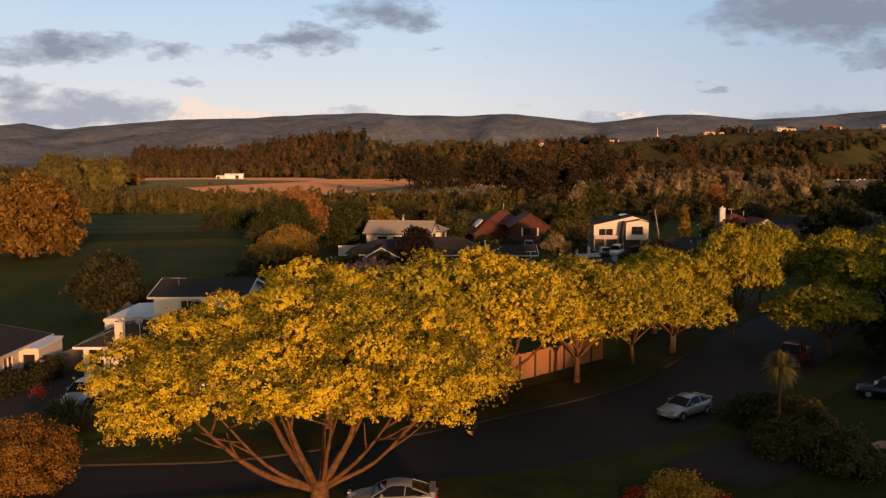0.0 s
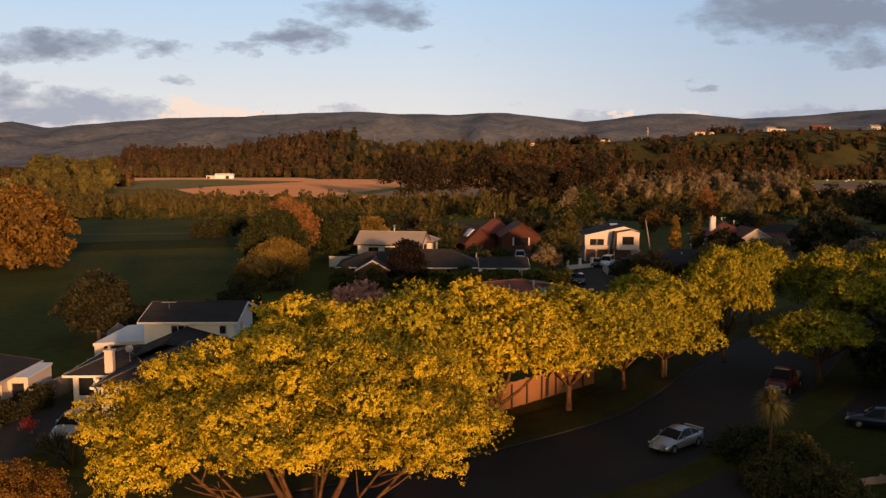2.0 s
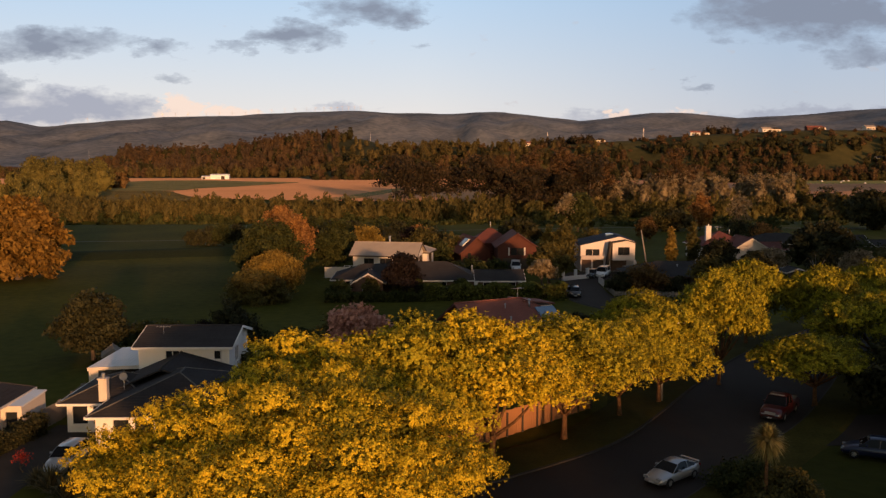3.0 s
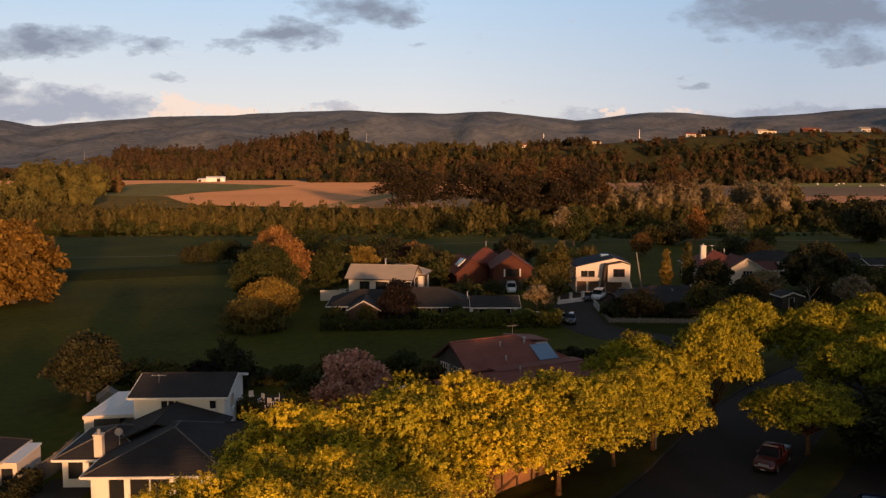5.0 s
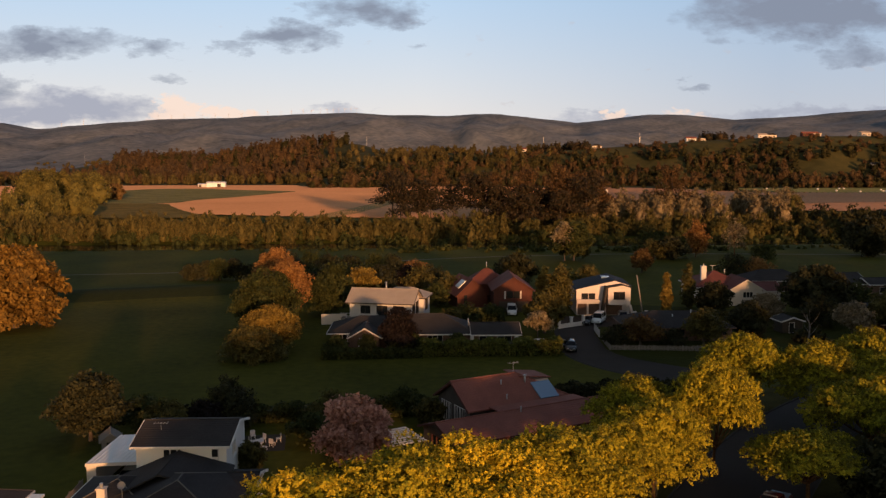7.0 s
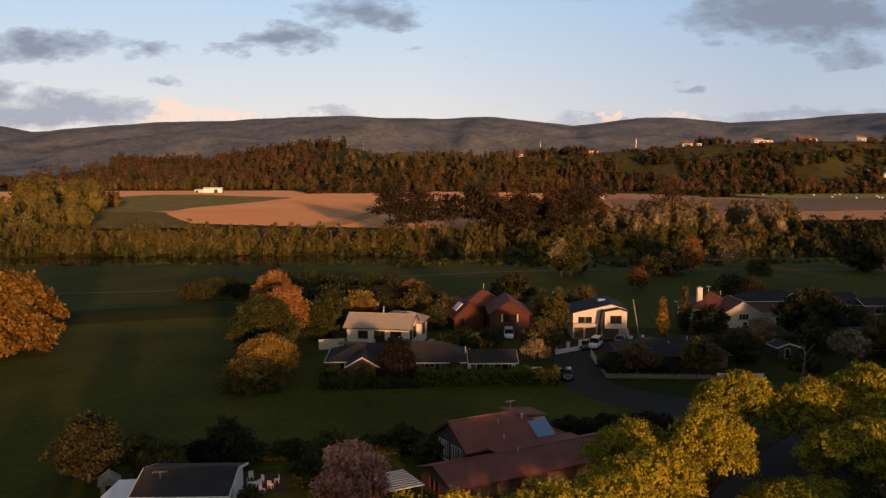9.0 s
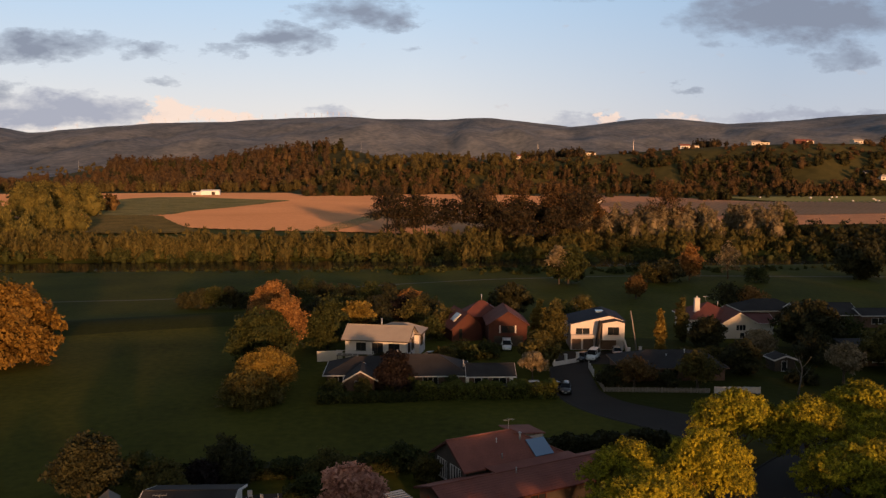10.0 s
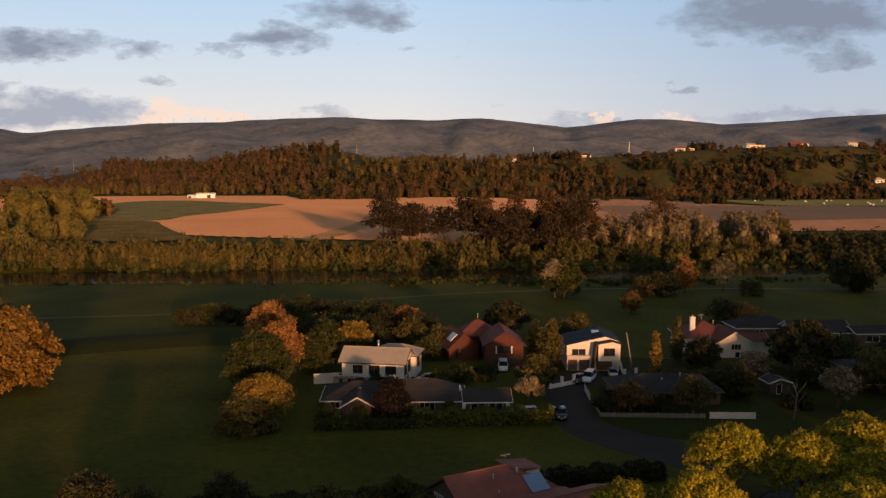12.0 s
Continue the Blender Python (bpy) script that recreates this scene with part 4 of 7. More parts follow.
    T("garden_tree", "large dark evergreen garden tree", "tree", 74.5, 158.5, ball_lobes(27, 6.2, 0.4, 8.0, 16), DARK_LEAF, DARK_BARK, 14000, 340, 0.6, 0.42, 127, 0.3, 3.0, 5)
    T("garden_tree", "dark evergreen garden tree behind a shed", "tree", 54.4, 140.0, ball_lobes(28, 3.3, 0.5, 4.6, 10), DARK_LEAF, DARK_BARK, 9000, 260, 0.5, 0.36, 128, 0.2, 2.0, 4)
    T("garden_tree", "olive evergreen in a back garden", "tree", 80.0, 141.5, ball_lobes(29, 5.0, 0.5, 6.8, 10), OLIVE, DARK_BARK, 8000, 240, 0.5, 0.36, 129, 0.2, 2.0, 4)
    T("riverside_tree", "park tree with a tawny sunlit top", "tree", 44.8, 249.5, ball_lobes(30, 5.8, 0.5, 10.0, 13), GREEN, DARK_BARK, 10000, 270, 0.7, 0.52, 130, 0.3, 3.0, 4)
    # added pale crown: sunlight on the previous tree's top, put into leaf colour
    T("riverside_tree", "paler crown added as the sunlit top of the park tree", "tree", 42.0, 249.0, ball_lobes(31, 3.4, 3.4, 10.8, 9), PALE, DARK_BARK, 3000, 150, 0.6, 0.5, 131, 0.2, 3.0, 4)
    T("poplar_tree", "slender red-brown poplar by the river", "tree", 83.0, 256.5, column_lobes(np.random.default_rng(32), 2.4, 1.5, 11.0, 8), RUSSET, BARK, 3600, 140, 0.5, 0.42, 132, 0.16, 3.5, 0)
    T("poplar_tree", "slender half-bare poplar by the river", "tree", 96.0, 259.5, column_lobes(np.random.default_rng(33), 2.5, 2.5, 11.2, 7), PALE, BARK, 1500, 110, 0.5, 0.36, 133, 0.2, 5.0, 4)
    T("riverside_tree", "low rounded olive tree on the riverside", "tree", 74.0, 252.0, ball_lobes(34, 5.4, 0.2, 5.0, 10), DARK_LEAF, DARK_BARK, 6000, 190, 0.6, 0.5, 134, 0.2, 2.0, 4)
    T("riverside_tree", "low olive tree behind the houses", "tree", 57.5, 221.0, ball_lobes(35, 2.4, 0.4, 6.0, 9), WOOD_BROWN, DARK_BARK, 5000, 160, 0.5, 0.42, 135, 0.2, 2.0, 4)
    T("garden_tree", "dark tree behind the red brick house", "tree", 21.5, 194.5, ball_lobes(36, 4.8, 0.4, 7.2, 10), DARK_LEAF, DARK_BARK, 7000, 200, 0.55, 0.44, 136, 0.2, 2.0, 4)
    T("riverside_tree", "large dark tree group beside the river", "tree", 136.0, 258.0, ball_lobes(37, 7.0, 0.3, 10.5, 12), DARK_LEAF, DARK_BARK, 12000, 320, 0.9, 0.65, 137, 0.3, 3.0, 4)
    T("round_bush", "rounded orange-brown bush beside the driveway", "bush", -20.4, 41.0, ball_lobes(40, 2.7, -0.2, 3.2, 14), OAK, DARK_BARK, 30000, 620, 0.22, 0.085, 140, 0.12, 0.8, 4)
    T("garden_shrub", "dark mixed shrub on the lawn corner", "shrub", 21.0, 48.6, round_lobes(41, 2.4, -0.2, 2.2, 12), OLIVE, DARK_BARK, 14000, 320, 0.3, 0.15, 141, 0.1, 0.6, 4)
    T("garden_shrub", "dark shrub beside the palm-like tree", "shrub", 20.0, 51.6, round_lobes(42, 2.4, -0.2, 1.9, 10), GREEN, DARK_BARK, 9000, 240, 0.3, 0.15, 142, 0.1, 0.6, 4)
    T("garden_shrub", "olive shrub with pale twigs", "shrub", 21.2, 44.0, round_lobes(43, 2.4, -0.2, 2.2, 9), OLIVE, DARK_BARK, 9000, 240, 0.28, 0.14, 143, 0.1, 0.6, 4)
    T("garden_shrub", "dark shrub in the corner garden", "shrub", 19.2, 46.2, round_lobes(47, 2.0, -0.2, 1.7, 8), OLIVE, DARK_BARK, 7000, 200, 0.28, 0.14, 147, 0.1, 0.6, 4)
    T("flowering_bush", "rounded golden-green flowering bush with red edges", "bush", 11.0, 38.0, ball_lobes(44, 1.75, -0.2, 1.4, 10), SUNLIT_GOLD, DARK_BARK, 9000, 240, 0.2, 0.10, 144, 0.08, 0.5, 3)
    T("red_bush", "low bush of bright red leaves", "bush", 9.2, 38.4, round_lobes(45, 0.9, 0.0, 0.95, 6), RED_LEAF, DARK_BARK, 3000, 90, 0.16, 0.09, 145, 0.06, 0.4, 3)
    T("red_bush", "low bush of bright red leaves", "bush", 12.9, 38.2, round_lobes(46, 0.9, 0.0, 0.85, 6), RED_LEAF, DARK_BARK, 3000, 90, 0.16, 0.09, 146, 0.06, 0.4, 3)
    T("evergreen_tree", "dense dark evergreen under the street trees", "tree", 39.0, 66.5, ball_lobes(48, 4.8, 0.3, 5.6, 13), DARK_LEAF, DARK_BARK, 20000, 420, 0.5, 0.30, 148, 0.25, 2.0, 4)
    T("evergreen_tree", "dense dark evergreen beside the yard", "tree", 44.0, 68.0, ball_lobes(49, 5.0, 0.3, 7.6, 11), DARK_LEAF, DARK_BARK, 14000, 320, 0.5, 0.32, 149, 0.25, 2.0, 4)


garden()
# unseen trees added behind and right of the view, only to cast shade
shade = tree("unseen_shade_tree", "dense tree added out of view to cast shade", "tree", 28, 14, ball_lobes(60, 7.0, 1.0, 11.5, 12), GREEN, DARK_BARK, 3500, 260, 0.8, 0.95, 160, 0.4, 3.0, 4, "shade trees")
shade.matrix_basis = pose(28, 14, 0) @ Matrix.Scale(0.56, 4)
for x, y, s, r in [(41, 20, 0.47, 40), (32, -6, 0.6, 90), (45, -10, 0.72, 150), (20, -14, 0.55, 200), (54, 12, 0.8, 250), (61, -8, 1.0, 300), (75, 12, 1.0, 110), (88, -4, 1.1, 10), (102, 16, 1.1, 60), (120, 4, 1.1, 220), (28, -24, 0.7, 20), (42, -30, 0.75, 70),
                   (41, 43, 0.72, 85), (54, 44, 0.78, 25), (55, 65, 0.8, 15), (69, 75, 0.9, 130), (80, 85, 1.0, 75), (90, 98, 1.05, 200), (103, 108, 1.4, 330), (120, 118, 1.5, 50), (140, 126, 1.6, 170), (164, 138, 1.6, 280)]:
    copy_thing(shade, pose(x, y, 0, 0, 0, r)).matrix_basis = pose(x, y, 0, 0, 0, r) @ Matrix.Scale(s, 4)


def hedge(name, label, a, b, width, height, leaf_mat, seed, dens=260, size=0.22):
    """A clipped hedge from a to b."""
    rng = np.random.default_rng(seed)
    a, b = np.array(a, float), np.array(b, float)
    d = b - a
    ln = np.linalg.norm(d)
    d /= ln
    nrm = np.array([-d[1], d[0]])
    m = int(dens * ln)
    side = rng.uniform(size=m)
    s = rng.uniform(0, ln, m)
    wob = 1 + 0.12 * np.sin(s * 1.3) + 0.08 * np.sin(s * 3.1 + 1)
    o = np.where(side < 0.3, -0.5, np.where(side < 0.5, 0.5, rng.uniform(-0.5, 0.5, m))) * width * wob
    z = np.where(side < 0.5, rng.uniform(0, 1, m), 1.0) * height * wob
    p = np.stack([a[0] + d[0] * s + nrm[0] * o, a[1] + d[1] * s + nrm[1] * o, z], 1) + rng.normal(size=(m, 3)) * 0.1
    n = rng.normal(size=(m, 3)) * 0.6 + np.array([0, 0, 0.5])
    n /= np.linalg.norm(n, axis=1)[:, None]
    ob = thing(name, pose(0, 0, 0), label, "hedge")
    part("leaves", leaf_mesh("leaves", rng, p, n, size * rng.uniform(0.6, 1.3, m), leaf_mat), ob)
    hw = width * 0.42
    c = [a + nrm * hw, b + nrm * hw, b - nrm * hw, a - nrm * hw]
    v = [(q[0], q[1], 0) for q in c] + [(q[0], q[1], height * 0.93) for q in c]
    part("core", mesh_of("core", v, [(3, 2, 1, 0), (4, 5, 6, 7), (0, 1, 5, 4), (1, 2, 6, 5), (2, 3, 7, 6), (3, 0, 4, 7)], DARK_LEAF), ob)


hedge("hedge", "long clipped green hedge at the edge of the park", (0.0, 126.4), (21.0, 126.8), 2.4, 2.0, HEDGE, 201, 420, 0.30)
hedge("hedge", "dark uneven hedge in front of the long low house", (-14.5, 125.0), (0.0, 125.8), 2.4, 1.1, GREEN, 202, 420, 0.30)
hedge("hedge", "dark hedge behind the terracotta-roofed house", (12.5, 100.5), (31, 103.5), 2.2, 1.8, DARK_LEAF, 203, 300, 0.28)
hedge("hedge", "dark planting along the back of the park", (-30, 93), (4, 97.5), 2.4, 1.4, GREEN, 204, 300, 0.28)
hedge("hedge", "clipped round-topped hedge below a gabled house", (47, 150.5), (56, 151.5), 2.0, 1.8, OLIVE, 205, 320, 0.26)
hedge("hedge", "dark low hedge along the house front", (-30.4, 57.5), (-28.9, 64.2), 1.2, 1.3, DARK_LEAF, 207, 600, 0.14)
SHRUBS_FAR = [(-20, 176, 4.4, 6.6, DARK_LEAF), (-13, 181, 4.4, 7.2, GREEN), (-6, 190, 4.4, 6.8, DARK_LEAF), (0, 181, 4.0, 6.0, OLIVE), (2, 192, 4.0, 5.6, DARK_LEAF), (-28, 186, 4.4, 6.2, GREEN), (-9, 183, 4.2, 6.5, DARK_LEAF), (-17, 186, 4.5, 6.0, GREEN), (-3, 186, 4.0, 5.5, PURPLE), (-22, 190, 4.5, 5.0, GREEN), (6, 176, 3.6, 5.0, OLIVE), (3, 170, 3.0, 4.2, GREEN), (-8, 174, 3.4, 6.0, DARK_LEAF), (31, 178, 4.0, 6.0, GREEN), (37, 190, 4.0, 5.0, OLIVE), (-32, 211, 3.6, 6.0, DARK_LEAF), (-27, 214, 3.8, 6.6, GREEN), (-22.5, 210, 3.4, 6.2, DARK_LEAF), (-17, 208, 3.6, 5.6, DARK_LEAF), (-11, 204, 4.0, 6.4, GREEN), (-6.5, 206, 4.0, 6.2, DARK_LEAF), (-1.5, 202, 3.6, 5.2, RUSSET)]
SHRUBS_HEDGE = [(-12.6, 127, 2.0, 2.4, GREEN), (-8.0, 126, 1.4, 3.2, OLIVE), (-3.2, 127, 1.5, 2.2, OLIVE), (-1.0, 128.5, 1.6, 2.6, GREEN), (5.5, 129.0, 1.4, 2.8, GREEN), (8.4, 152, 3.0, 2.6, GREEN), (5.0, 149, 2.4, 2.4, OLIVE), (13, 154, 2.6, 2.2, GREEN), (-6.0, 147.2, 1.6, 2.2, DARK_LEAF), (-9.2, 146.6, 1.4, 1.8, GREEN)]
SHRUBS_EAST = [(39.5, 131.8, 2.0, 2.2, DARK_LEAF), (30.8, 133, 2.2, 2.6, DARK_LEAF), (70, 147, 4.0, 4.0, DARK_LEAF), (62, 134, 2.6, 1.6, DARK_LEAF), (84, 163, 4, 5, GREEN), (92, 160, 4, 5.0, DARK_LEAF), (100, 168, 4, 5, OLIVE), (79, 199, 4, 6, RUSSET), (74, 200, 4, 7, DARK_LEAF), (96, 150, 4, 4.5, DARK_LEAF), (88, 135, 4, 4, DARK_LEAF), (106, 158, 4.5, 5.5, DARK_LEAF)]
SHRUBS_NEAR = [(-31, 95, 2.6, 2.0, GREEN), (-11.2, 86.5, 2.4, 2.6, GREEN), (-9.5, 92, 3.0, 2.8, OLIVE), (-2.0, 96, 2.4, 3.0, GREEN), (1.0, 92.0, 2.0, 2.6, OLIVE), (-15.5, 76.5, 1.8, 3.4, OLIVE), (-7.5, 81.5, 2.4, 2.6, OLIVE), (69, 252, 4, 5, OLIVE), (101, 250, 4, 4, GREEN)] + [(-56 + k * 3.6, 210 - k * 0.4, 2.6 + 0.5 * (k % 3), 3.4 + 0.7 * (k % 4), (DARK_LEAF, DARK_LEAF, GREEN)[k % 3]) for k in range(9)]
for i, (x, y, r, h, lm) in enumerate(SHRUBS_FAR + SHRUBS_HEDGE + SHRUBS_EAST + SHRUBS_NEAR):
    tree("shrub", {id(DARK_LEAF): "dark evergreen garden shrub among the houses", id(GREEN): "dull green garden shrub among the houses", id(OLIVE): "olive garden shrub among the houses", id(PURPLE): "purplish garden shrub among the houses", id(RUSSET): "russet garden shrub among the houses"}[id(lm)], "shrub", x, y, ball_lobes(300 + i, r, -0.1, h, 8), lm, DARK_BARK, 2600 if y > 110 else 3600, 120, r * 0.13, 0.30 if y > 110 else 0.20, 300 + i, 0.1, 0.8, 2, "garden shrubs")

# ---- woods: many trees in one mass ----


def core_form(rng, kind):
    """A lumpy unit-height crown body: ring points and triangles."""
    prof = {"round": [(0.06, 0.20), (0.25, 0.37), (0.5, 0.41), (0.75, 0.33), (0.92, 0.16)], "column": [(0.03, 0.12), (0.2, 0.17), (0.45, 0.17), (0.7, 0.12), (0.92, 0.04)], "willow": [(0.02, 0.30), (0.25, 0.36), (0.5, 0.38), (0.72, 0.30), (0.86, 0.14)]}[kind]
    v, f = [], []
    lump = rng.uniform(0.72, 1.15, (5, 8))
    for i, (z, r) in enumerate(prof):
        for k in range(8):
            a = 2 * math.pi * (k + 0.5 * (i % 2)) / 8
            v.append((math.cos(a) * r * lump[i, k], math.sin(a) * r * lump[i, k], z * (0.92 + 0.1 * lump[i, (k + 3) % 8])))
    v.append((0, 0, prof[-1][0] + 0.05))
    for i in range(4):
        for k in range(8):
            a, b = i * 8 + k, i * 8 + (k + 1) % 8
            f += [(a, b, b + 8), (a, b + 8, a + 8)]
    f += [(32 + k, 32 + (k + 1) % 8, 40) for k in range(8)]
    return np.array(v), np.array(f)


def wood_forms(kind, leaves):
    """Unit-height tree shapes for stamping: leaves, and a body inside them."""
    forms = []
    for k in range(6):
        rng = np.random.default_rng(700 + k * 7 + len(kind))
        if kind == "round":
            lb = ball_lobes(700 + k, 0.40, 0.0, 1.0, 9)
        elif kind == "column":
            lb = column_lobes(rng, 0.17, 0.02, 1.0, 7)
        elif kind == "pine":
            lb = [(rng.normal() * 0.11 * (1.25 - 0.7 * q), rng.normal() * 0.11 * (1.25 - 0.7 * q), 0.33 + 0.62 * q, 0.085 + 0.07 * rng.uniform(), 0.048) for q in np.linspace(0, 1, 17)]
        else:
            lb = [(math.cos(a) * 0.22, math.sin(a) * 0.22, 0.62 + 0.1 * math.sin(a * 3), 0.24, 0.30) for a in np.linspace(0, 5.5, 6)] + [(0, 0, 0.75, 0.28, 0.25), (0.1, 0, 0.3, 0.3, 0.25), (-0.15, 0.1, 0.3, 0.3, 0.25)]
        cloud = leaf_cloud(rng, lb, leaves, max(40, leaves // 7), 0.032, 1.0, -0.8)
        forms.append((cloud, core_form(rng, kind) if kind != "pine" else None))
    return forms


def wood(name, label, spots, kind, leaf_mat, leaves, size, seed, trunks=False, streak=0.0):
    """spots: x, y, height, spread; streak: how far the leaf sprays stand upright."""
    rng = np.random.default_rng(seed)
    forms = wood_forms(kind, leaves)
    V, F, o = [], [], 0
    tv, tf = [], []
    for i, (x, y, h, w) in enumerate(spots):
        (p, n, s), core = forms[int(rng.integers(6))]
        a = rng.uniform(0, 6.28)
        c, d = math.cos(a), math.sin(a)
        rot = np.array([[c, -d, 0], [d, c, 0], [0, 0, 1.0]])
        big = np.array([h * w, h * w, h])
        z = land(x, y)
        at = np.array([x, y, z - 0.2])
        q, nn = (p * big) @ rot.T + at, n @ rot.T
        t = np.cross(nn, rng.normal(size=nn.shape))
        t /= np.linalg.norm(t, axis=1)[:, None] + 1e-9
        b = np.cross(nn, t)
        ss = (s * size)[:, None]
        if streak:
            t = t * (1 - streak) + np.array([0, 0, 1.0]) * streak
            t /= np.linalg.norm(t, axis=1)[:, None] + 1e-9
            b = np.cross(nn, t)
            b /= np.linalg.norm(b, axis=1)[:, None] + 1e-9
        la, lb_ = 0.95 + 0.9 * streak, 0.6 - 0.28 * streak
        ring = np.stack([q - t * ss * (la - 0.4) + b * ss * lb_, q + t * ss * la, q - t * ss * (la - 0.4) - b * ss * lb_], 1).reshape(-1, 3)
        V.append(ring)
        F.append(np.arange(len(ring)).reshape(-1, 3) + o)
        o += len(ring)
        if core is not None:
            V.append((core[0] * big * np.array([0.74, 0.74, 0.82])) @ rot.T + at)
            F.append(core[1] + o)
            o += len(core[0])
        if trunks:
            v, f = tube([(x, y, z - 0.5), (x + 0.2, y, z + h * 0.5), (x, y, z + h * 0.92)], [h * 0.018, h * 0.013, h * 0.004], 5)
            k = len(tv)
            tv += v
            tf += [tuple(j + k for j in ff) for ff in f]
    V, F = np.concatenate(V).astype(np.float32), np.concatenate(F).astype(np.int32)
    me = bpy.data.meshes.new(name)
    me.vertices.add(len(V))
    me.vertices.foreach_set("co", V.ravel())
    me.loops.add(F.size)
    me.loops.foreach_set("vertex_index", F.ravel())
    me.polygons.add(len(F))
    me.polygons.foreach_set("loop_start", np.arange(0, F.size, 3, dtype=np.int32))
    me.materials.append(leaf_mat)
    me.update(calc_edges=True)
    ob = tagged(new(name, me), label, "woodland", kind="stuff")
    if trunks:
        part("trunks", mesh_of("trunks", tv, tf, DARK_BARK), ob)
    return ob


def by_angle(seed, n, us, ys, hs, ws, test=None):
    """Spots spread evenly over the bearing u = x / y."""
    rng = np.random.default_rng(seed)
    out_ = []
    while len(out_) < n:
        u, y = rng.uniform(*us), rng.uniform(*ys)
        if test is None or test(u, y):
            out_.append((u * y, y, rng.uniform(*hs), rng.uniform(*ws)))
    return out_


def open_slope(u, y, reach):
    """True where the terrace face carries trees: not on its grassy patches, nor at the very top."""
    front = terrace_front(u)
    return front - 30 < y < front + reach and noise.noise((u * 22, y * 0.012, 2.0)) < 0.22


# belt on the far bank
wood("willow_belt", "upright olive willow saplings along the far river bank", by_angle(1, 330, (-0.56, 0.10), (364, 400), (6.0, 10.5), (1.0, 1.7)), "column", BELT, 300, 0.62, 1, False, 0.6)
wood("willow_belt", "olive willows and scrub along the far river bank", by_angle(31, 120, (-0.56, 0.10), (368, 398), (5.0, 8.0), (0.6, 0.95)), "willow", OLIVE, 420, 0.6, 31, False, 0.4)
wood("willow_belt", "taller yellow-green willows on the far bank", by_angle(2, 24, (-0.455, -0.368), (560, 670), (17, 24), (0.75, 1.05)), "round", WILLOW, 1700, 0.75, 2, False, 0.4)
wood("willow_belt", "upright willows with pale stems on the far bank", by_angle(24, 60, (-0.60, -0.425), (376, 450), (8, 14), (0.9, 1.4)), "column", WILLOW, 560, 0.62, 24, False, 0.6)
wood("willow_belt", "rounded willows stepping down to the fields", by_angle(34, 16, (-0.475, -0.375), (440, 540), (9, 15), (0.7, 1.0)), "round", WILLOW, 1100, 0.62, 34, False, 0.5)
wood("dark_wood", "dark trees behind the willows", by_angle(25, 7, (-0.455, -0.425), (680, 720), (19, 23), (0.7, 0.9)), "round", DARK_LEAF, 520, 1.0, 25, False, 0.3)
wood("willow_belt", "russet-tipped trees behind the willows", by_angle(26, 12, (-0.385, -0.345), (640, 740), (9, 15), (0.7, 1.0)), "round", WOOD_BROWN, 420, 0.9, 26, False, 0.4)
wood("willow_belt", "brown-green scrub along the water", by_angle(3, 170, (-0.05, 0.56), (376, 400), (4.5, 8), (0.7, 1.2)), "willow", OLIVE, 380, 0.60, 3, False, 0.5)
wood("poplar_belt", "pale silvery poplars along the far bank", by_angle(4, 110, (0.20, 0.445), (405, 460), (10, 16), (0.5, 0.85)), "round", PALE, 800, 0.55, 4, False, 0.3)
wood("poplar_belt", "olive upright trees along the far bank", by_angle(5, 130, (0.06, 0.56), (392, 420), (6.5, 10.5), (1.0, 1.6)), "column", BELT, 320, 0.62, 5, False, 0.6)
wood("pine_group", "dark open-crowned pines on the river flat", by_angle(6, 20, (-0.035, 0.20), (398, 440), (17, 26), (1.1, 1.6)), "pine", PINE, 2800, 0.62, 6, True)
wood("pine_group", "single tall red-brown pines on the flat", [(66, 418, 29, 1.0), (74, 424, 25, 1.1), (127, 432, 28, 1.05), (36, 424, 24, 1.1), (52, 430, 26, 1.0), (88, 426, 20, 1.1)], "pine", PINE_BROWN, 2800, 0.58, 7, True)
wood("poplar_belt", "narrow dark poplars on the far bank", [(186, 425, 18, 0.9), (190, 428, 14, 0.9)], "column", OLIVE, 600, 0.5, 8, False, 0.5)
wood("dark_wood", "dark trees along the river to the east", by_angle(9, 44, (0.47, 0.62), (330, 420), (8, 14), (0.8, 1.1)), "round", DARK_LEAF, 620, 0.65, 9, False, 0.3)
wood("rough_grass_tufts", "pale tufts of rank grass along the near bank", by_angle(10, 260, (-0.56, 0.5), (278, 290), (0.6, 1.2), (1.2, 2.6)), "round", GREEN, 50, 0.40, 10)
wood("rough_grass_tufts", "taller rank growth on the near bank", by_angle(11, 110, (-0.03, 0.36), (272, 290), (0.9, 1.8), (1.2, 2.4)), "round", GREEN, 80, 0.45, 11)
wood("bank_scrub", "dark scrub at the foot of the far bank", by_angle(23, 260, (-0.58, 0.56), (358, 376), (3.0, 5.5), (0.9, 1.5)), "willow", GREEN, 110, 0.6, 23, False, 0.4)
# beyond the fields
wood("far_wood", "brown sunlit wood on the low hill across the fields", by_angle(12, 330, (-0.345, -0.10), (1190, 1640), (9, 24), (0.5, 1.0), lambda u, y: noise.noise((u * 30, y * 0.006, 4.0)) > -0.08), "round", FAR_BROWN, 230, 1.5, 12, False, 0.35)
wood("far_wood", "tall dull pines in the wood across the fields", by_angle(13, 210, (-0.35, -0.10), (1180, 1640), (12, 28), (0.4, 0.75), lambda u, y: noise.noise((u * 24, y * 0.005, 7.0)) > -0.1), "round", FAR_PINE, 210, 1.5, 13, False, 0.4)
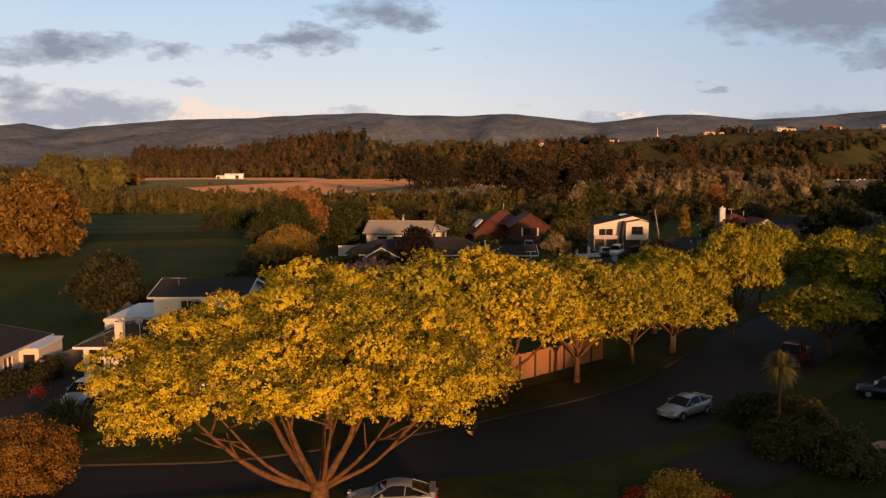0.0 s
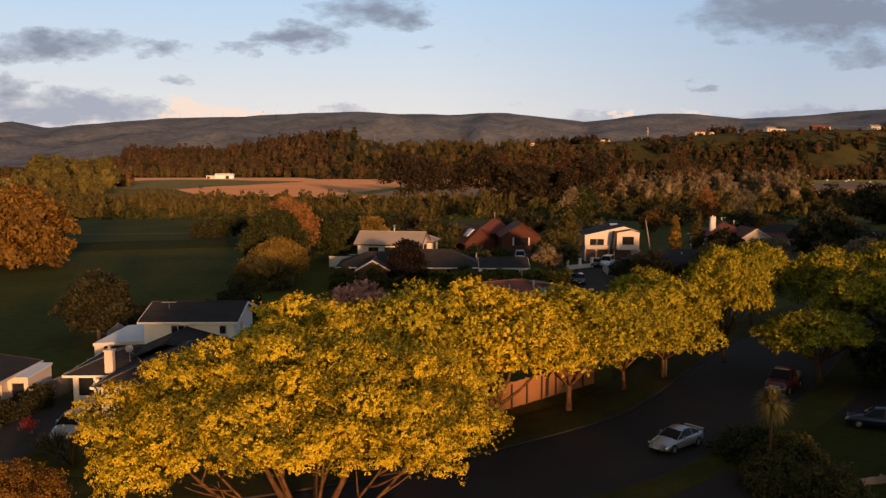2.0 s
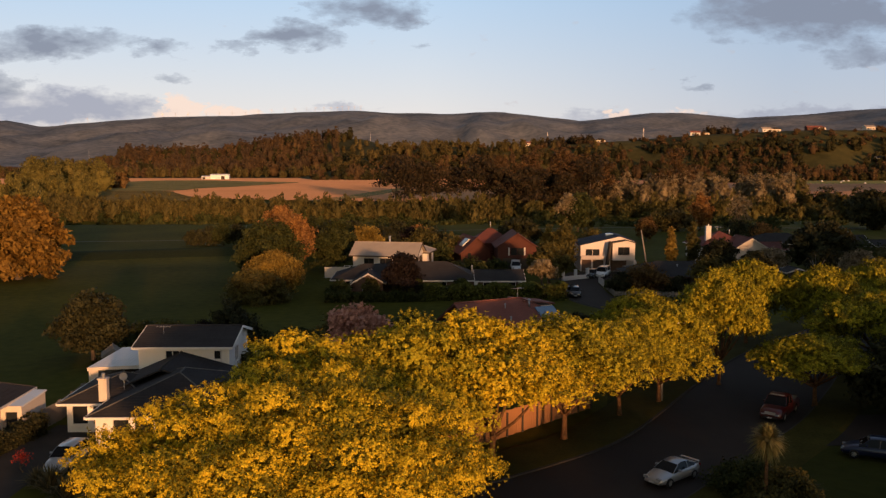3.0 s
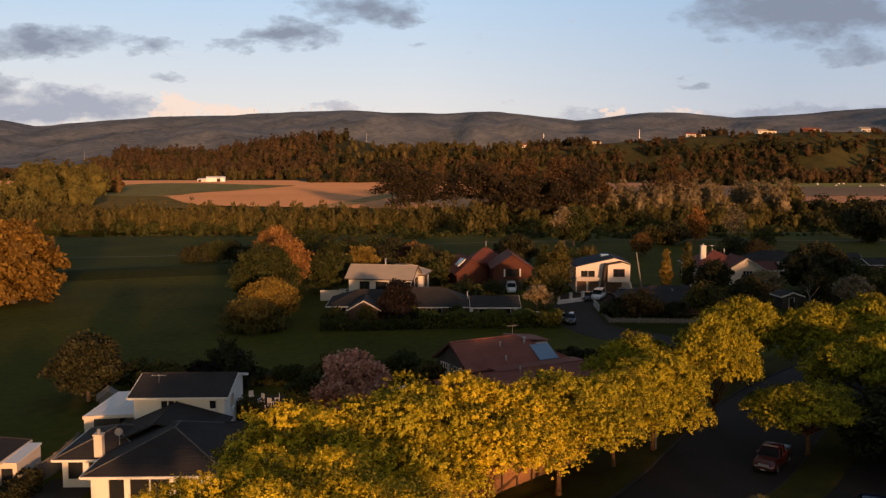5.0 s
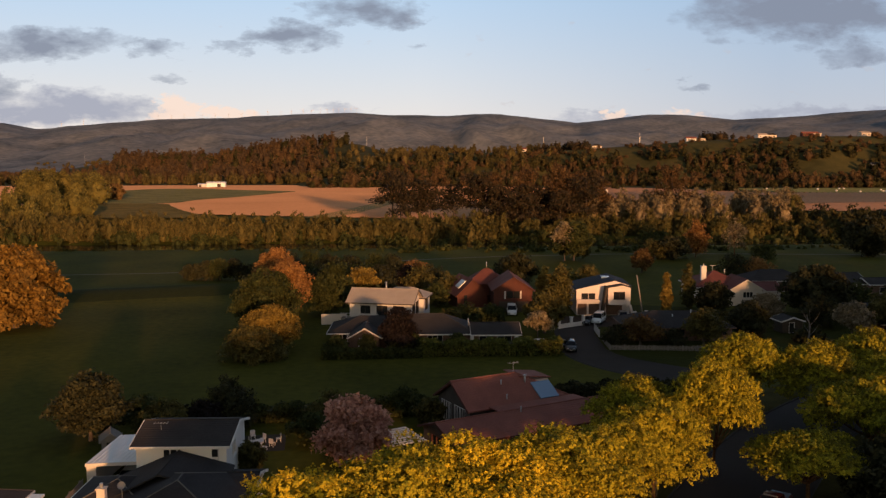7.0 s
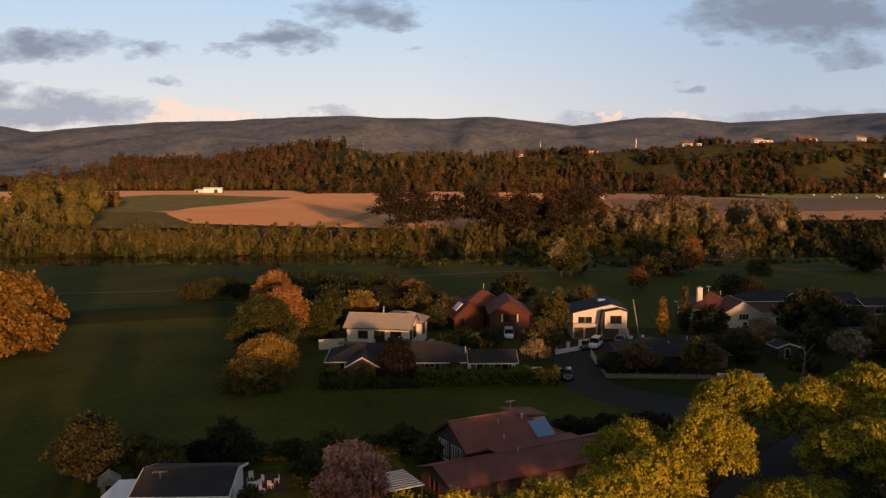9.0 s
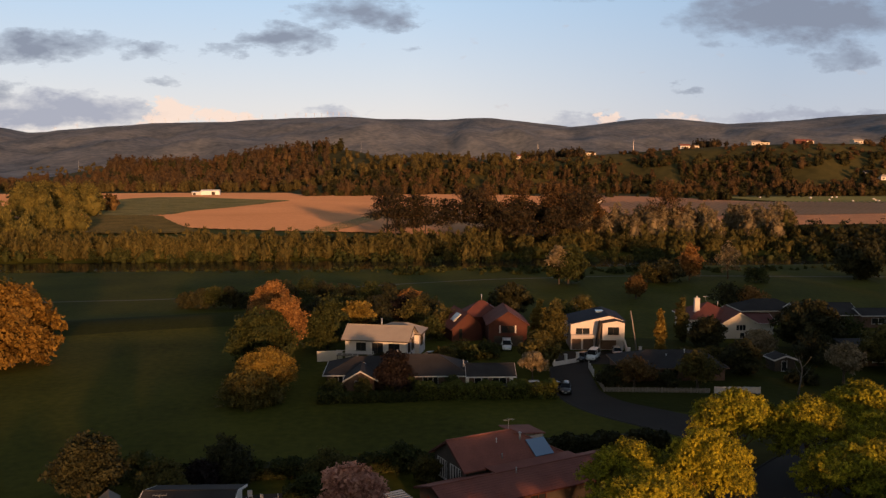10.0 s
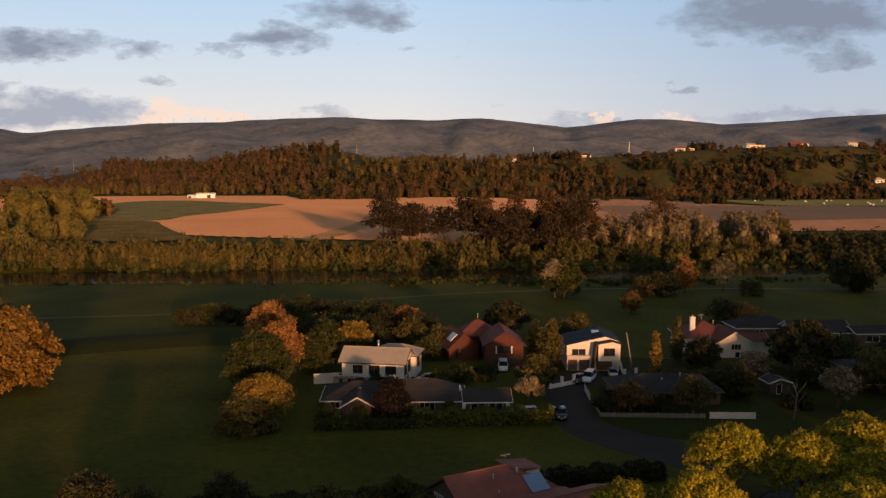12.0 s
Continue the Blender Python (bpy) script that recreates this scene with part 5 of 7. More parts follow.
wood("far_wood", "dark evergreen clumps in the wood across the fields", by_angle(36, 190, (-0.35, -0.08), (1170, 1600), (8, 22), (0.6, 1.1), lambda u, y: noise.noise((u * 26, y * 0.006, 9.0)) > 0.0), "round", FAR_GREEN, 230, 1.5, 36, False, 0.25)
wood("far_wood", "olive trees at the foot of the wooded hill", by_angle(14, 230, (-0.60, 0.12), (1110, 1190), (8, 17), (0.5, 0.9)), "round", FAR_OLIVE, 190, 1.4, 14, False, 0.4)
wood("far_wood", "russet scrub at the edge of the fields", by_angle(15, 120, (-0.60, -0.32), (1090, 1500), (8, 14), (0.6, 1.1)), "round", FAR_BROWN, 160, 1.5, 15, False, 0.4)
wood("terrace_wood", "dark bush on the terrace slope", by_angle(16, 780, (-0.13, 0.60), (960, 1260), (5, 13), (0.7, 1.4), lambda u, y: open_slope(u, y, 120)), "round", FAR_GREEN, 105, 1.5, 16, False, 0.3)
wood("terrace_wood", "low brown scrub on the terrace slope", by_angle(27, 520, (-0.13, 0.60), (960, 1260), (3, 6.5), (1.0, 2.2), lambda u, y: open_slope(u, y, 185)), "round", FAR_BROWN, 70, 1.4, 27, False, 0.3)
wood("terrace_wood", "russet trees on the terrace slope", by_angle(17, 380, (-0.13, 0.60), (960, 1240), (6, 17), (0.45, 0.9), lambda u, y: open_slope(u, y, 95)), "round", FAR_BROWN, 125, 1.5, 17, False, 0.5)
wood("terrace_wood", "dark pine clumps on the terrace edge", by_angle(18, 60, (0.08, 0.58), (1220, 1330), (8, 15), (0.8, 1.2), lambda u, y: abs(u - 0.165) < 0.03 or abs(u - 0.345) < 0.02 or u > 0.55), "round", PINE, 160, 1.2, 18, False, 0.3)
wood("terrace_wood", "trees along the middle distance", by_angle(19, 200, (-0.12, 0.20), (1080, 1500), (7, 15), (0.5, 0.9)), "round", FAR_OLIVE, 170, 1.4, 19, False, 0.4)
wood("field_hedge", "dark hedgerow across the ploughed fields", by_angle(20, 30, (0.22, 0.46), (900, 960), (4, 9), (0.9, 1.4)) + by_angle(32, 14, (0.335, 0.37), (830, 850), (7, 11), (0.8, 1.2)), "round", FAR_GREEN, 160, 1.0, 20, False, 0.3)
wood("far_wood", "thinning brown trees at the end of the wood", by_angle(33, 60, (-0.43, -0.335), (1180, 1500), (7, 16), (0.4, 0.8)), "round", FAR_PINE, 170, 1.4, 33, False, 0.5)
wood("valley_wood", "brown wood across the valley at the far side", by_angle(21, 220, (-0.62, -0.42), (1400, 2000), (6, 13), (0.6, 1.1)), "round", FAR_BROWN, 90, 1.6, 21, False, 0.4)
wood("hill_scrub", "dark scrub and plantations in the hill gullies", by_angle(22, 420, (-0.58, 0.62), (1700, 2600), (5, 10), (1.0, 2.0), lambda u, y: noise.noise((u * 18, y * 0.0022, 0)) > 0.05), "round", FAR_OLIVE, 50, 2.0, 22, False, 0.2)

# ---- houses ----


def box_into(v, f, x0, y0, z0, x1, y1, z1):
    i = len(v)
    v += [(x0, y0, z0), (x1, y0, z0), (x1, y1, z0), (x0, y1, z0), (x0, y0, z1), (x1, y0, z1), (x1, y1, z1), (x0, y1, z1)]
    f += [(i + 3, i + 2, i + 1, i), (i + 4, i + 5, i + 6, i + 7), (i, i + 1, i + 5, i + 4), (i + 1, i + 2, i + 6, i + 5), (i + 2, i + 3, i + 7, i + 6), (i + 3, i, i + 4, i + 7)]


def box_mesh(name, x0, y0, z0, x1, y1, z1, mat_, bevel=0.0):
    v, f = [], []
    box_into(v, f, x0, y0, z0, x1, y1, z1)
    if not bevel:
        return mesh_of(name, v, f, mat_)
    bm = bmesh.new()
    vs = [bm.verts.new(p) for p in v]
    for q in f:
        bm.faces.new([vs[k] for k in q])
    bmesh.ops.bevel(bm, geom=bm.edges[:], offset=bevel, segments=2, affect="EDGES")
    me = bpy.data.meshes.new(name)
    bm.to_mesh(me)
    bm.free()
    me.materials.append(mat_)
    return me


def poly_solid(name, ring, lo, hi, mat_, axis="y"):
    """A prism: a ring of (a, z) stretched along y (or x) from lo to hi."""
    n = len(ring)
    put = (lambda a, z, s: (a, s, z)) if axis == "y" else (lambda a, z, s: (s, a, z))
    v = [put(a, z, lo) for a, z in ring] + [put(a, z, hi) for a, z in ring]
    f = [tuple(range(n)), tuple(reversed(range(n, 2 * n)))] + [(i, i + n, (i + 1) % n + n, (i + 1) % n) for i in range(n)]
    bm = bmesh.new()
    vs = [bm.verts.new(p) for p in v]
    for q in f:
        bm.faces.new([vs[k] for k in q])
    bmesh.ops.recalc_face_normals(bm, faces=bm.faces[:])
    me = bpy.data.meshes.new(name)
    bm.to_mesh(me)
    bm.free()
    me.materials.append(mat_)
    return me


def grid_slab(name, xs, zs, solid, y0, y1, mat_):
    """One joined slab over a grid of cells in x and z, with the cells left open where solid(x, z) says no."""
    v, f, seen = [], [], {}

    def vert(i, j, back):
        if (i, j, back) not in seen:
            seen[(i, j, back)] = len(v)
            v.append((xs[i], y1 if back else y0, zs[j]))
        return seen[(i, j, back)]

    full = {(i, j): solid((xs[i] + xs[i + 1]) / 2, (zs[j] + zs[j + 1]) / 2) for i in range(len(xs) - 1) for j in range(len(zs) - 1)}
    for (i, j), ok in full.items():
        if not ok:
            continue
        f.append((vert(i, j, 0), vert(i + 1, j, 0), vert(i + 1, j + 1, 0), vert(i, j + 1, 0)))
        f.append((vert(i, j + 1, 1), vert(i + 1, j + 1, 1), vert(i + 1, j, 1), vert(i, j, 1)))
        for di, dj, a, b in ((-1, 0, (i, j + 1), (i, j)), (1, 0, (i + 1, j), (i + 1, j + 1)), (0, -1, (i, j), (i + 1, j)), (0, 1, (i + 1, j + 1), (i, j + 1))):
            if not full.get((i + di, j + dj), False):
                f.append((vert(*b, 0), vert(*a, 0), vert(*a, 1), vert(*b, 1)))
    return mesh_of(name, v, f, mat_)


def pierced_wall(length, height, holes, mat_, thick=0.2, z0=0.0):
    """A wall along x with openings (x0, z0, x1, z1) that go through it; its outer face is y = 0."""
    xs = sorted({0.0, float(length), *[float(h[0]) for h in holes], *[float(h[2]) for h in holes]})
    zs = sorted({float(z0), float(height), *[max(float(h[1]), z0) for h in holes], *[float(h[3]) for h in holes]})
    return grid_slab("wall", xs, zs, lambda x, z: not any(h[0] < x < h[2] and h[1] < z < h[3] for h in holes), 0.0, thick, mat_)


def frame_mesh(x0, z0, x1, z1, t, mullions, y0, y1, mat_):
    xs, bars = [x0, x0 + t], []
    for k in range(1, mullions + 1):
        xm = x0 + (x1 - x0) * k / (mullions + 1)
        xs += [xm - 0.03, xm + 0.03]
        bars.append(xm)
    xs += [x1 - t, x1]
    return grid_slab("frame", xs, [z0, z0 + t, z1 - t, z1], lambda x, z: x < x0 + t or x > x1 - t or z < z0 + t or z > z1 - t or any(abs(x - b) < 0.03 for b in bars), y0, y1, mat_)


def window_into(wall, hole, trim, kind="window", mullions=1, shutter=None):
    """Frame, sill and panes set in an opening of a wall."""
    x0, z0, x1, z1 = hole
    if kind == "garage":
        door = part("garage_door", box_mesh("garage_door", x0, 0.10, z0, x1, 0.15, z1, shutter or TIMBER_DARK), wall)
        for k in range(1, 4):
            z = z0 + (z1 - z0) * k / 4
            part("rib", box_mesh("rib", x0, 0.085, z - 0.015, x1, 0.098, z + 0.015, shutter or TIMBER_DARK), door)
        return
    win = part(kind, box_mesh(kind, x0, 0.10, z0, x1, 0.13, z1, GLASS), wall)
    part("frame", frame_mesh(x0, z0, x1, z1, 0.06, mullions, -0.02, 0.097, trim), win)
    if kind == "window":
        part("sill", box_mesh("sill", x0 - 0.08, -0.10, z0 - 0.07, x1 + 0.08, -0.021, z0 - 0.005, trim), win)


TILED = {"terracotta_roof", "charcoal_roof", "maroon_roof", "pale_roof", "slate_blue_roof"}


def roof_slab(name, pts, thick, mat_):
    """A sloping roof plane with thickness from its four or three upper corners, with rows of tile or sheet joints."""
    n = len(pts)
    p = [Vector(q) for q in pts]
    nrm = (p[1] - p[0]).cross(p[2] - p[0]).normalized()
    if nrm.z < 0:
        p.reverse()
        nrm = -nrm
    v = [tuple(q) for q in p] + [tuple(q - Vector((0, 0, thick))) for q in p]
    f = [tuple(range(n)), tuple(reversed(range(n, 2 * n)))] + [((i + 1) % n, i, i + n, (i + 1) % n + n) for i in range(n)]
    if mat_.name in TILED and n <= 4:
        # overlapping courses of tiles, one stepped surface from eave to ridge
        low_ = sorted(range(n), key=lambda i: p[i].z)[:2]
        i0 = low_[0] if (low_[0] + 1) % n == low_[1] else low_[1]
        i1, j1, j0 = (i0 + 1) % n, (i0 + 2) % n, (i0 + n - 1) % n
        e0, e1, r1, r0 = p[i0], p[i1], p[j1], p[j0]
        rows_ = max(2, int(((r0 + r1) / 2 - (e0 + e1) / 2).length / 0.34))
        f = f[1:]
        a, b = i0, i1
        for k in range(rows_):
            s0, s1 = k / rows_, (k + 1) / rows_
            m = len(v)
            v += [tuple(e0.lerp(r0, s0) + nrm * 0.02), tuple(e1.lerp(r1, s0) + nrm * 0.02)]
            f.append((a, b, m + 1, m))
            if k < rows_ - 1:
                v += [tuple(e0.lerp(r0, s1) + nrm * 0.003), tuple(e1.lerp(r1, s1) + nrm * 0.003)]
                f.append((m, m + 1, m + 3, m + 2))
                a, b = m + 2, m + 3
            else:
                f.append((m, m + 1, j1, j0) if n == 4 else (m, m + 1, j1))
    return mesh_of(name, v, f, mat_)


def cap_line(a, b, r, mat_):
    v, f = tube([a, b], [r, r], 6)
    return mesh_of("ridge_cap", v, f, mat_)


def block(parent, x, y, w, d, h, roof, rise, walls, roofm, trim, holes=None, over=0.45, yaw=0.0, z0=0.0, cap=None, gable=None, left=0.0):
    """One storeyed wing of a house, its front-left corner at (x, y) of the house's own axes, facing -y.
    holes: {'front'|'back'|'left'|'right': [(x0, z0, x1, z1, kind, mullions)]}. roof: 'x' ridge along x, 'y' ridge along y, 'hip', 'mono'."""
    holes = holes or {}
    base = pose(x, y, 0, 0, 0, yaw)
    t = 0.2
    sides = {"front": (w, base), "back": (w, base @ pose(w, d, 0, 0, 0, 180)), "right": (d - 2 * t, base @ pose(w, t, 0, 0, 0, 90)), "left": (d - 2 * t, base @ pose(0, d - t, 0, 0, 0, -90))}
    for side, (ln, m) in sides.items():
        hs = holes.get(side, [])
        wall = part("wall", pierced_wall(ln, h, [q[:4] for q in hs], walls, t, z0), parent, at=m)
        for q in hs:
            window_into(wall, q[:4], trim, q[4] if len(q) > 4 else "window", q[5] if len(q) > 5 else 1)
    o, th = over, 0.14
    hz = h + 0.14
    cap = cap or roofm

    def put(pts, name="roof"):
        part(name, roof_slab(name, pts, th, roofm), parent, at=base)

    def gut(a, b):
        a, b = Vector(a), Vector(b)
        dirv = (b - a).normalized()
        nrm = Vector((dirv.y, -dirv.x, 0)) * 0.11
        vv = [a, b, b + nrm, a + nrm]
        v = [(q.x, q.y, q.z - 0.17) for q in vv] + [(q.x, q.y, q.z + 0.0) for q in vv]
        part("gutter", mesh_of("gutter", v, [(3, 2, 1, 0), (4, 5, 6, 7), (0, 1, 5, 4), (1, 2, 6, 5), (2, 3, 7, 6), (3, 0, 4, 7)], trim), parent, at=base)

    drop = rise * o / (d / 2) if roof in ("x", "hip") else rise * o / (w / 2)
    if roof == "x":
        top = hz + rise
        put([(-o, -o, hz - drop), (w + o, -o, hz - drop), (w + o, d / 2, top), (-o, d / 2, top)])
        put([(w + o, d + o, hz - drop), (-o, d + o, hz - drop), (-o, d / 2, top), (w + o, d / 2, top)])
        for xx in (0.0, w - t):
            part("gable", poly_solid("gable", [(0.0, h), (d, h), (d / 2, h + rise - 0.02)], xx, xx + t, gable or walls, "x"), parent, at=base)
        part("ridge_cap", cap_line((-o, d / 2, top + 0.01), (w + o, d / 2, top + 0.01), 0.09, cap), parent, at=base)
        gut((-o, -o, hz - drop), (w + o, -o, hz - drop))
        for xx in (-o - 0.05, w + o):
            for y0, y1 in ((-o, d / 2), (d + o, d / 2)):
                v = [(xx, y0, hz - drop - 0.2), (xx, y1, top - 0.2), (xx, y1, top + 0.03), (xx, y0, hz - drop + 0.03)]
                v += [(a + 0.05, b, c) for a, b, c in v]
                part("bargeboard", mesh_of("bargeboard", v, [(0, 1, 2, 3), (7, 6, 5, 4), (3, 2, 6, 7), (1, 0, 4, 5), (0, 3, 7, 4), (2, 1, 5, 6)], trim), parent, at=base)
    elif roof == "y":
        top = hz + rise
        put([(-o, d + o, hz - drop), (-o, -o, hz - drop), (w / 2, -o, top), (w / 2, d + o, top)])
        put([(w + o, -o, hz - drop), (w + o, d + o, hz - drop), (w / 2, d + o, top), (w / 2, -o, top)])
        for yy in (0.0, d - t):
            part("gable", poly_solid("gable", [(0.0, h), (w, h), (w / 2, h + rise - 0.02)], yy, yy + t, gable or walls, "y"), parent, at=base)
        part("ridge_cap", cap_line((w / 2, -o, top + 0.01), (w / 2, d + o, top + 0.01), 0.09, cap), parent, at=base)
        gut((w + o, -o, hz - drop), (w + o, d + o, hz - drop))
        gut((-o, d + o, hz - drop), (-o, -o, hz - drop))
        for yy in (-o - 0.05, d + o):
            for xa in (-o, w + o):
                v = [(xa, yy, hz - drop - 0.2), (w / 2, yy, top - 0.2), (w / 2, yy, top + 0.03), (xa, yy, hz - drop + 0.03)]
                v += [(a, b + 0.05, c) for a, b, c in v]
                part("bargeboard", mesh_of("bargeboard", v, [(0, 1, 2, 3), (7, 6, 5, 4), (3, 2, 6, 7), (1, 0, 4, 5), (0, 3, 7, 4), (2, 1, 5, 6)], trim), parent, at=base)
    elif roof == "hip":
        top = hz + rise
        e = hz - drop
        if w >= d:
            a, b = (d / 2, d / 2, top), (w - d / 2, d / 2, top)
        else:
            a, b = (w / 2, w / 2, top), (w / 2, d - w / 2, top)
        c = [(-o, -o, e), (w + o, -o, e), (w + o, d + o, e), (-o, d + o, e)]
        if w >= d:
            put([c[0], c[1], b, a]), put([c[2], c[3], a, b]), put([c[1], c[2], b]), put([c[3], c[0], a])
            hips = [(c[0], a), (c[3], a), (c[1], b), (c[2], b), (a, b)]
        else:
            put([c[0], c[1], a]), put([c[2], c[3], b]), put([c[1], c[2], b, a]), put([c[3], c[0], a, b])
            hips = [(c[0], a), (c[1], a), (c[2], b), (c[3], b), (a, b)]
        for p, q in hips:
            if (Vector(p) - Vector(q)).length > 0.1:
                part("ridge_cap", cap_line(p, q, 0.065, cap), parent, at=base)
        for i in range(4):
            gut(c[i], c[(i + 1) % 4])
    elif roof == "mono":
        put([(-o, -o, hz), (w + o, -o, hz), (w + o, d + o, hz + rise), (-o, d + o, hz + rise)])
        gut((-o, -o, hz), (w + o, -o, hz))
        part("gable", poly_solid("gable", [(0.0, h), (d, h), (d, h + rise)], 0.0, t, walls, "x"), parent, at=base)
        part("gable", poly_solid("gable", [(0.0, h), (d, h), (d, h + rise)], w - t, w, walls, "x"), parent, at=base)
        part("gable", box_mesh("gable", 0.21, d - t, h, w - 0.21, d, h + rise, walls), parent, at=base)


def chimney(parent, x, y, z0, z1, w, d, mat_):
    c = part("chimney", box_mesh("chimney", x - w / 2, y - d / 2, z0, x + w / 2, y + d / 2, z1, mat_, 0.02), parent)
    part("chimney_cap", box_mesh("chimney_cap", x - w / 2 - 0.06, y - d / 2 - 0.06, z1, x + w / 2 + 0.06, y + d / 2 + 0.06, z1 + 0.1, mat_, 0.01), c)
    v, f = tube([(x, y, z1 + 0.1), (x, y, z1 + 0.45)], [0.13, 0.13], 8)
    part("pot", mesh_of("pot", v, f, METAL), c)


def aerial(parent, x, y, z, h, arms=5):
    v, f = tube([(x, y, z), (x, y, z + h)], [0.02, 0.016], 5)
    a = part("aerial", mesh_of("aerial", v, f, METAL), parent)
    part("boom", box_mesh("boom", x - 0.6, y - 0.012, z + h - 0.12, x + 0.6, y + 0.012, z + h - 0.095, METAL), a)
    for k in range(arms):
        xx = x - 0.55 + 1.1 * k / (arms - 1)
        part("element", box_mesh("element", xx - 0.01, y - 0.32, z + h - 0.095, xx + 0.01, y + 0.32, z + h - 0.075, METAL), a)


def flue(parent, x, y, z, h, r=0.09):
    v, f = tube([(x, y, z), (x, y, z + h)], [r, r], 8)
    fl = part("flue", mesh_of("flue", v, f, METAL, True), parent)
    v, f = tube([(x, y, z + h), (x, y, z + h + 0.06), (x, y, z + h + 0.16)], [r * 1.7, r * 1.7, r * 0.4], 8)
    part("cowl", mesh_of("cowl", v, f, METAL), fl)


W = "window"
# white two-level house with a pale roof
h = thing("house", pose(-12.6, 151.6, 0, 0, 0, -12), "white two-level house with a pale low-pitched roof", "house")
block(h, 0, 0, 11.2, 6.8, 4.15, "x", 1.75, WHITE_PAINT, ROOF_PALE, TIMBER_DARK, {"front": [(1.9, 2.0, 3.8, 3.45, W, 1), (4.9, 1.5, 6.9, 3.5, W, 1), (7.9, 2.0, 9.9, 3.45, W, 1), (1.0, 0.3, 3.0, 1.3, W, 1)], "right": [(0.6, 1.6, 2.8, 3.7, W, 1), (3.4, 1.6, 5.8, 3.7, W, 1), (1.0, 0.2, 2.0, 1.2, W, 1), (3.0, 0.2, 4.0, 1.2, W, 1)]}, 0.6)
block(h, 3.6, 6.8, 8.4, 5.4, 4.1, "hip", 1.25, WHITE_PAINT, ROOF_PALE, TIMBER_DARK, {"right": [(1.0, 1.6, 3.4, 3.6, W, 1)]}, 0.5)
flue(h, 5.6, 4.4, 5.4, 1.6, 0.14)
for xx in (0.1, 1.55, 4.2, 7.3, 10.3):
    part("pilaster", box_mesh("pilaster", xx, -0.09, 1.4, xx + 0.45, -0.003, 4.1, WHITE_PAINT, 0.01), h)
part("deck", box_mesh("deck", -1.2, -1.6, 1.25, 5.6, -0.01, 1.4, GREY_WOOD), h)
for k in range(8):
    part("baluster", box_mesh("baluster", -1.15 + k * 0.95, -1.58, 1.4, -1.07 + k * 0.95, -1.5, 2.2, WHITE_PAINT), h)
for z in (1.75, 2.2):
    part("rail", box_mesh("rail", -1.2, -1.59, z, 5.6, -1.49, z + 0.07, WHITE_PAINT), h)
for k in range(3):
    part("deck_post", box_mesh("deck_post", -1.1 + k * 3.2, -1.5, -0.1, -0.98 + k * 3.2, -1.38, 1.25, GREY_WOOD), h)
w_ = thing("garden_wall", pose(-17.6, 151.2, 0, 0, 0, 8), "plain pale rendered garden wall beside the white house", "wall")
part("wall", box_mesh("wall", 0, 0, -0.1, 4.5, 0.2, 1.75, CREAM, 0.02), w_)
part("coping", box_mesh("coping", -0.05, -0.05, 1.75, 4.55, 0.25, 1.83, CREAM, 0.01), w_)

# long low house with a charcoal roof
h = thing("house", pose(0, 0, 0), "long low single-storey house with a charcoal hipped roof", "house")
block(h, -14.0, 132.6, 13.0, 8.6, 2.3, "hip", 1.7, BRICK_DARK, ROOF_DARK, WHITE_PAINT, {"front": [(1.0, 0.9, 2.6, 2.0, W, 1), (9.0, 0.9, 11.0, 2.0, W, 1)]}, 0.5)
block(h, -6.0, 131.6, 14.0, 9.0, 2.35, "hip", 2.1, BRICK_DARK, ROOF_DARK, WHITE_PAINT, {"front": [(2.0, 0.9, 4.0, 2.0, W, 1), (7.0, 0.3, 9.4, 2.0, W, 2), (11.0, 0.9, 12.6, 2.0, W, 1)]}, 0.5)
block(h, 8.2, 130.9, 6.8, 6.0, 2.3, "x", 1.1, BRICK_DARK, ROOF_DARK, WHITE_PAINT, {"front": [(0.8, 0.3, 3.0, 2.0, W, 1), (3.6, 0.9, 5.8, 2.0, W, 1)]}, 0.5)
block(h, -10.6, 129.4, 4.2, 5.0, 2.3, "y", 1.2, BRICK_DARK, ROOF_DARK, WHITE_PAINT, {"front": [(1.2, 0.8, 3.0, 2.0, W, 1)]}, 0.5)
flue(h, -3.0, 136.6, 4.2, 0.9)
flue(h, 7.4, 133.0, 3.2, 1.0)
for xx in (-9.9, 7.6, 14.4):
    part("porch_post", box_mesh("porch_post", xx, 129.9, -0.1, xx + 0.5, 130.3, 2.28, WHITE_PAINT, 0.02), h)

# red brick house with steep gables
h = thing("house", pose(0, 0, 0), "red brick house with steep maroon gabled roofs", "house")
block(h, 7.2, 167.6, 6.2, 9.0, 2.7, "y", 2.8, BRICK_RED, ROOF_BROWN, BRICK_RED, {"front": [(1.3, 0.4, 2.1, 2.6, W, 0)]}, 0.4, yaw=14)
block(h, 14.0, 163.0, 7.4, 10.0, 4.3, "y", 2.4, BRICK_RED, ROOF_BROWN, BRICK_RED, {"front": [(2.4, 2.6, 5.0, 4.1, W, 1), (1.0, 0.0, 3.6, 2.1, "garage", 0), (4.2, 0.0, 6.6, 2.1, "garage", 0)]}, 0.4)
block(h, 9.6, 173.2, 8.0, 7.0, 4.2, "hip", 2.4, BRICK_RED, ROOF_BROWN, BRICK_RED, {}, 0.4)
m_ = pose(7.2, 167.6, 0, 0, 0, 14) @ pose(1.35, 2.4, 4.56, 0, -43.1, 0)
p_ = part("solar_panel", box_mesh("solar_panel", -0.95, -1.2, 0.03, 0.95, 1.2, 0.10, PANEL_SHEEN), h, "solar panel with a pale painted reflection", m_)
